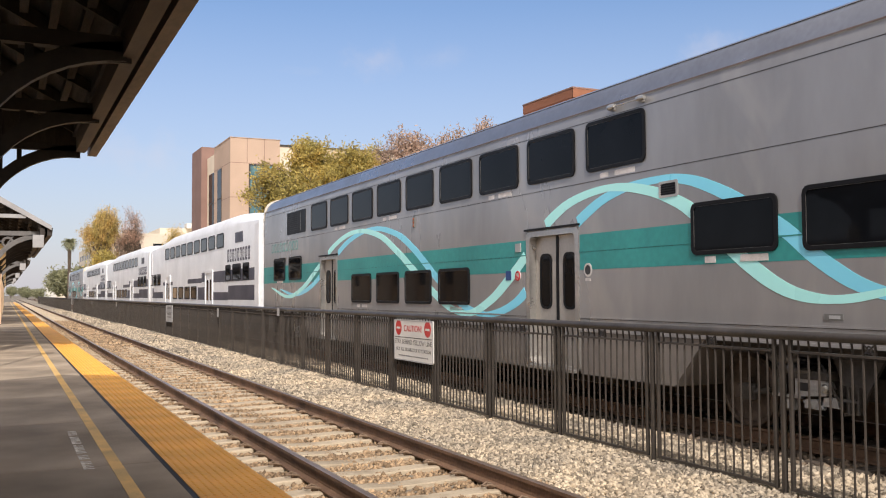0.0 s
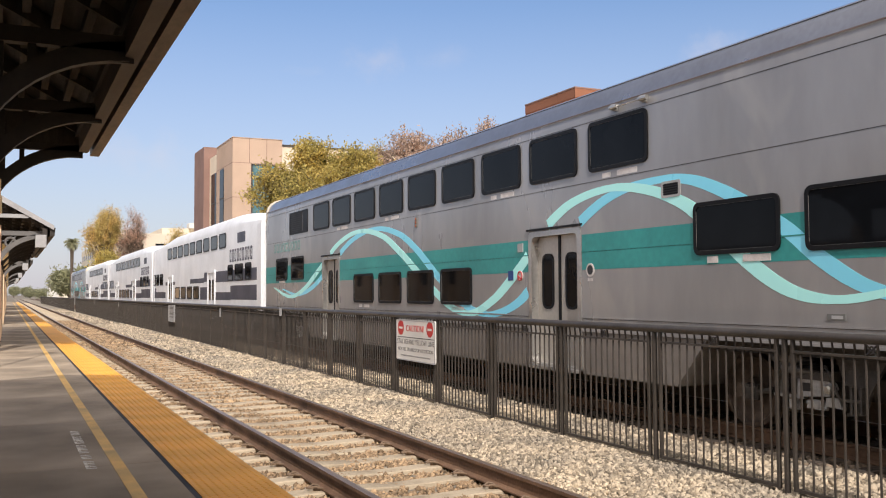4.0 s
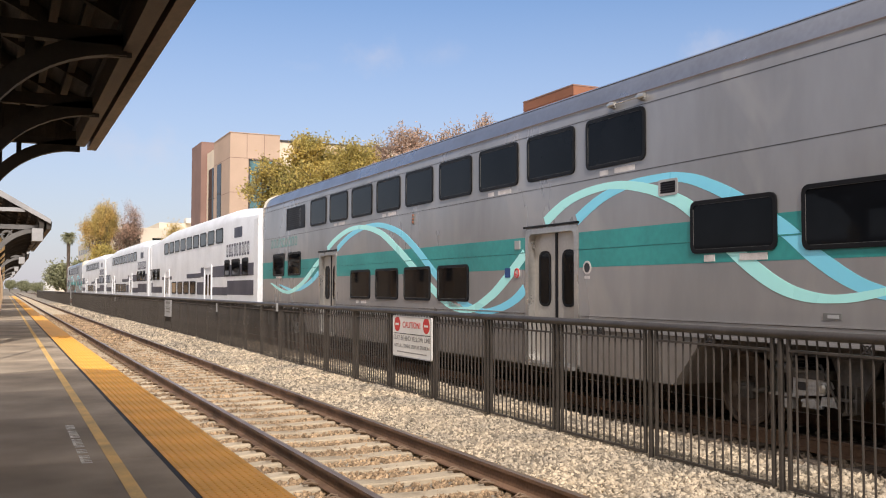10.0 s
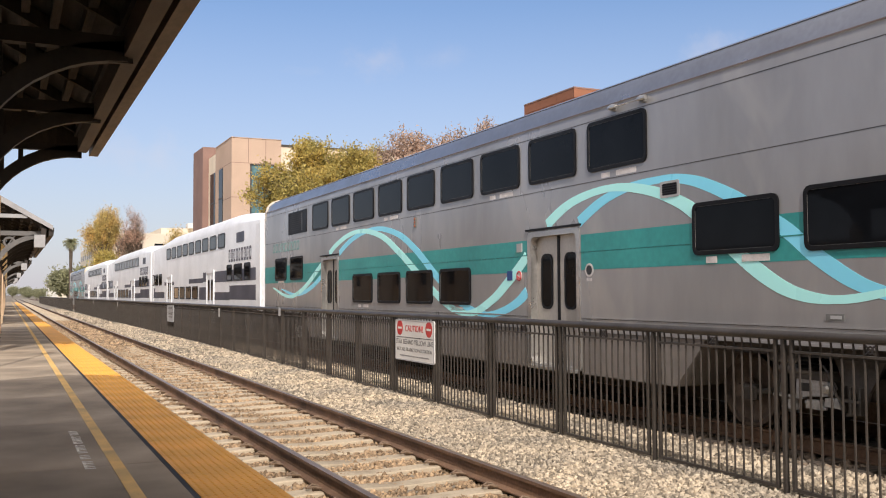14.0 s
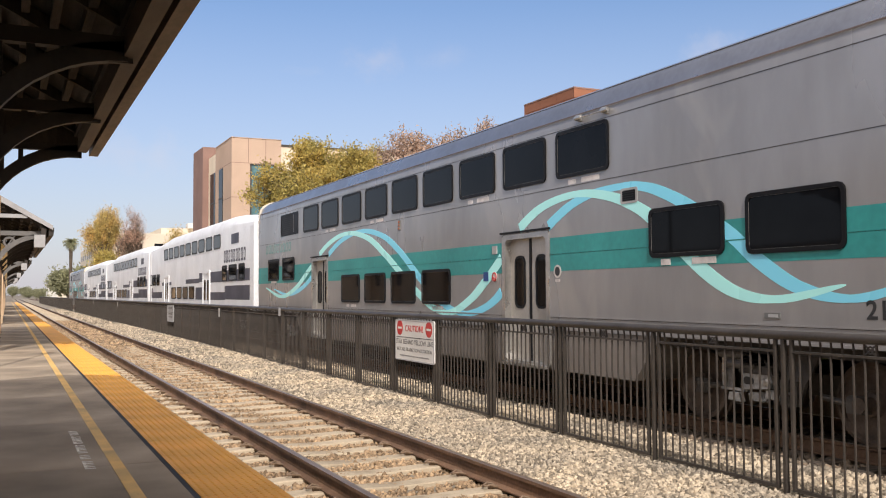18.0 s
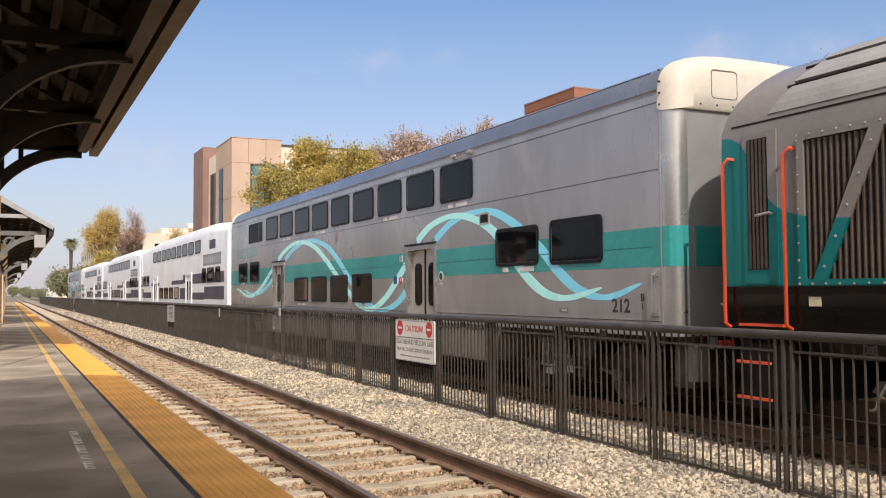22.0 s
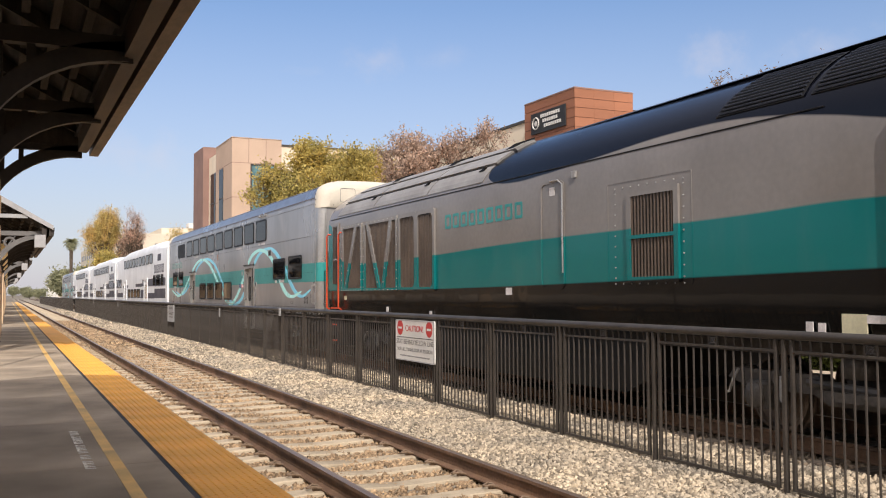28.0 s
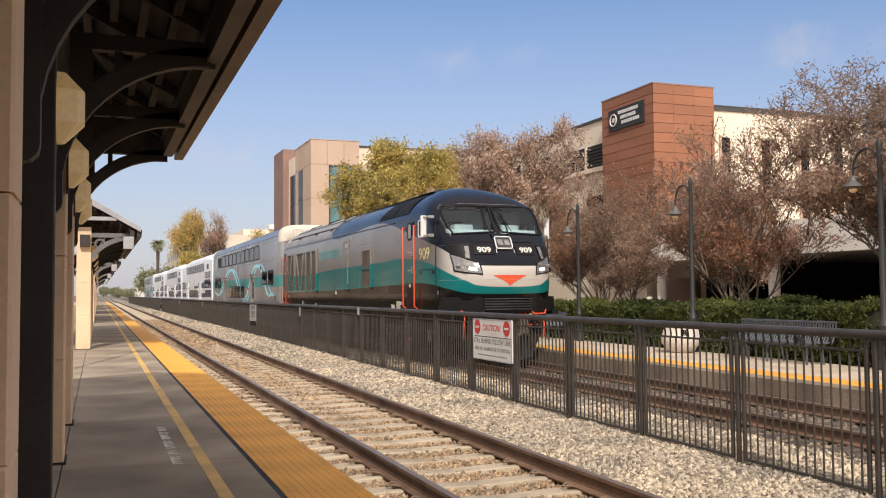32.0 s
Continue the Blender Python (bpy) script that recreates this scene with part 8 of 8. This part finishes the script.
ta = tree("crape_myrtle", (16.2, 14.2, 0.15), "many-stemmed myrtle with dry brown leaves and fine twigs", 11, 6.1, 1.15, 9, M_DRYL, 15, 0.044, M_BARK, levels=5, trunk=1.3, scatter=0.08, radius=3.1, group="myrtles", vase=True, turn=180)
tb_ = tree("crape_myrtle", (16.0, 20.3, 0.15), "many-stemmed myrtle with rust brown leaves behind the hedge", 23, 5.9, 0.85, 8, M_RUSTL, 20, 0.044, M_BARK, levels=4, trunk=0.6, scatter=0.09, radius=2.7, group="myrtles", vase=True)
tc_ = tree("crape_myrtle", (16.3, 26.2, 0.15), "small half-bare myrtle with thin grey twigs", 31, 4.3, 0.9, 7, M_DRYL, 20, 0.042, M_BARK, scatter=0.08, levels=4, trunk=0.5, radius=1.8, group="myrtles", vase=True)
td_ = tree("crape_myrtle", (17.0, 36.4, 0.15), "full myrtle with dusty brown leaves far along the hedge", 37, 8.5, 1.1, 8, M_DUSTL, 42, 0.075, M_BARK, levels=4, trunk=1.2, scatter=0.15, radius=2.9, group="myrtles", vase=True)
for ob, x, y, s, turn in ((td_, 16.8, 41.5, 0.73, 200), (td_, 16.6, 46.5, 0.68, 130), (td_, 17.4, 52.0, 0.78, 310), (ta, 16.3, 8.0, 1.05, 150), (td_, 21.5, 27.5, 0.7, 250), (tb_, 17.6, 30.5, 1.0, 40)):
    c = copy_thing(ob, pose(x, y, 0.15, 0, 0, turn))
    c.scale = (s, s, s)
tree("ash_tree", (19.7, 60.0, 0.1), "tall ash turning yellow over green lower leaves", 41, 11.3, 0.75, 8, M_YELL, 72, 0.125, M_BARKD, trunk=2.2, scatter=0.24, up=0.5, radius=5.1)
tree("ash_tree", (24.0, 66.0, 0.1), "tall ash with thinning golden leaves", 43, 12.0, 0.5, 6, M_GOLDL, 70, 0.11, M_BARKD, trunk=2.5, scatter=0.34, radius=3.6)
tree("plane_tree", (14.6, 160.0, -0.3), "golden tree with green lower boughs down the line", 47, 16.0, 0.5, 6, M_GOLDL, 60, 0.15, M_BARK, levels=3, trunk=3.0, scatter=0.42, radius=2.9)
tree("plane_tree", (19.2, 166.0, -0.3), "nearly bare tree with a haze of pinkish twigs", 53, 16.0, 0.45, 5, M_PINKL, 10, 0.12, M_BARK, levels=4, trunk=4.0, scatter=0.35, radius=3.0)
tree("plane_tree", (14.2, 156.0, -0.3), "low green tree beside the line", 57, 8.5, 0.5, 5, M_YELL, 50, 0.24, M_BARKD, levels=3, trunk=1.5, scatter=0.5, radius=2.4)
tree("plane_tree", (27.0, 168.0, -0.3), "yellowing tree before the pale building", 59, 13.6, 0.4, 5, M_GOLDL, 30, 0.18, M_BARKD, levels=3, trunk=3.5, scatter=0.5, radius=2.0)
far = tree("roadside_tree", (13.6, 240.0, -0.3), "green tree far down the line, leaf colour paled for haze", 61, 6.8, 0.6, 6, M_HAZEGREEN, 30, 0.5, M_BARKD, levels=3, trunk=1.0, scatter=0.9, group="roadside trees")
rng_ = random.Random(9)
for x, y, s in ((15.5, 252, 1.0), (19, 246, 1.1), (10.5, 330, 0.45), (13, 350, 0.5), (17, 372, 0.6), (8.5, 430, 0.5), (12, 450, 0.6), (16, 470, 0.7), (21, 480, 0.8), (-3, 520, 0.5), (-9, 540, 0.5), (27, 470, 1.2), (34, 500, 1.3), (3, 640, 0.9), (10, 660, 1.0), (-6, 650, 0.9)):
    c = copy_thing(far, pose(x, y, -0.3, 0, 0, rng_.uniform(0, 360)))
    c.scale = (s, s, s * rng_.uniform(0.85, 1.05))

# palm
pm = thing("palm_tree", pose(13.4, 232, -0.3), "tall shaggy date palm beyond the cars", "tree")
bm = nb()
lathe(bm, [(0.5, 0), (0.38, 1.5), (0.34, 8), (0.42, 12.5), (0.7, 13.3), (0.3, 14.2)], seg=12)
part("trunk", bm, M_BARKD, pm, smooth=40)
rngp = random.Random(3)
vs, fs = [], []
for k in range(130):
    a, e = rngp.uniform(0, 2 * math.pi), rngp.uniform(-0.75, 1.35)
    L = rngp.uniform(1.5, 2.3)
    pts = []
    for i in range(8):
        t = i / 7
        el = e - 1.25 * t * t
        p = pts[-1] + Vector((math.cos(a) * math.cos(el), math.sin(a) * math.cos(el), math.sin(el))) * L / 7 if pts else Vector((0, 0, 14.0))
        pts.append(p)
    side = Vector((-math.sin(a), math.cos(a), 0))
    for i in range(7):
        for s in (-1, 1):
            b = len(vs)
            o = side * s * 0.42 * math.sin(math.pi * min(1, (i + 1) / 7.5)) + Vector((0, 0, -0.22))
            vs += [tuple(pts[i]), tuple(pts[i].lerp(pts[i + 1], 0.6)), tuple(pts[i].lerp(pts[i + 1], 0.9) + o), tuple(pts[i].lerp(pts[i + 1], 0.5) + o)]
            fs.append((b, b + 1, b + 2, b + 3))
o = new("fronds", raw_mesh("fronds", vs, fs, M_HAZEGREEN))
o.parent = pm
o["kind"] = "stuff"


def hedge(y0, y1, h, seed, label):
    hd = thing("hedge", pose(14.3, y0, PZ - 0.03), label, "hedge", group="clipped hedges")
    L, w = y1 - y0, 0.62
    rng = np.random.default_rng(seed)
    bm = nb()
    rows = []
    for i in range(int(L / 0.35) + 1):
        y = min(L, i * 0.35)
        k = 0.86 + 0.05 * math.sin(y * 1.9 + seed)
        rows.append([(-w * k, y, 0), (-w * k, y, h * 0.8 * k), (-w * 0.7 * k, y, h * k), (w * 0.7 * k, y, h * k), (w * k, y, h * 0.8 * k), (w * k, y, 0)])
    loft(bm, rows)
    part("core", bm, M_HSHADE, hd)
    n = int(L * 5200)
    t = rng.uniform(0, 2.0 * h + 2 * w, n)
    y = rng.uniform(-0.08, L + 0.08, n)
    wob = 0.07 * np.sin(y * 2.1 + seed) + 0.05 * np.sin(y * 5.3) + rng.normal(0, 0.045, n)
    x = np.where(t < h, -w, np.where(t < h + 2 * w, t - h - w, w))
    z = np.where(t < h, t, np.where(t < h + 2 * w, h, 2 * h + 2 * w - t))
    x = np.where(np.abs(x) >= w - 0.01, np.sign(x) * (w + wob), x)
    z = np.where((t > h) & (t < h + 2 * w), h + wob - 0.1 * (np.abs(x) / w) ** 3, np.minimum(z, h - 0.04))
    o = new("leaves", leaf_mesh("leaves", np.stack([x, y, z], 1), 0.05, M_HEDGEL, seed))
    o.parent = hd
    o["kind"] = "stuff"


hedge(18.95, 29.0, 1.10, 1, "long low clipped green hedge behind the far platform")
hedge(13.5, 18.5, 1.18, 2, "dense clipped green hedge behind the bench")
hedge(11.7, 13.1, 0.95, 4, "rounded green shrub beside the lamp post")
hedge(7.6, 11.0, 0.82, 5, "low dark green shrubs at the end of the bed")
hedge(29.6, 48.0, 1.05, 3, "long low clipped green hedge further along the platform")


# ---- what moves ----
ROLL = ((14.0, 0), (14.5, 0.012), (16.5, 0.235), (17, 0.385), (17.5, 0.59), (18, 0.845), (18.5, 1.15), (19, 1.515), (19.5, 1.945), (20, 2.445), (20.5, 3.0), (21, 3.615), (21.5, 4.285), (22, 5.02),
        (22.5, 5.81), (23, 6.66), (23.5, 7.58), (24, 8.575), (24.5, 9.66), (25, 10.84), (25.5, 12.11), (27.5, 17.97), (28, 19.69), (28.5, 21.51), (29, 23.41), (29.5, 25.4), (30, 27.48), (30.5, 29.65), (31, 31.92), (31.5, 34.32), (32, 36.86))


def rolled(t):
    """Metres that the train has gone at t seconds: a smooth curve through ROLL."""
    if t <= ROLL[0][0]:
        return 0.0
    for i in range(len(ROLL) - 1):
        (a, sa), (b, sb) = ROLL[i], ROLL[i + 1]
        if t <= b:
            (p, sp), (q, sq) = ROLL[max(0, i - 1)], ROLL[min(len(ROLL) - 1, i + 2)]
            ma, mb = (sb - sp) / (b - p), (sq - sa) / (q - a)
            h, u = b - a, (t - a) / (b - a)
            return (2 * u ** 3 - 3 * u * u + 1) * sa + (u ** 3 - 2 * u * u + u) * h * ma + (3 * u * u - 2 * u ** 3) * sb + (u ** 3 - u * u) * h * mb
    return ROLL[-1][1]


def motions():
    times = [0.0, 14.0] + [14.0 + 0.25 * k for k in range(1, 73)]
    for ob in TRAIN:
        at = ob.location.copy()
        walk(ob, [(t, pose(at.x, at.y + rolled(t), at.z)) for t in times])
    turns, last, t = [0.0, 14.0], 0.0, 14.0
    while t < 32.0 - 1e-6:
        t = round(t + 0.1, 3)
        if t >= 32 or (rolled(t + 0.1) - last) / 0.457 > 1.3:
            turns.append(min(t, 32.0))
            last = rolled(t)
    for ws, v in WHEELS:
        base = ws.matrix_basis.copy()
        walk(ws, [(t, base @ Matrix.Rotation(-rolled(t) / 0.457, 4, "X")) for t in turns])


TRAIN = [LOCO] + CARS
motions()
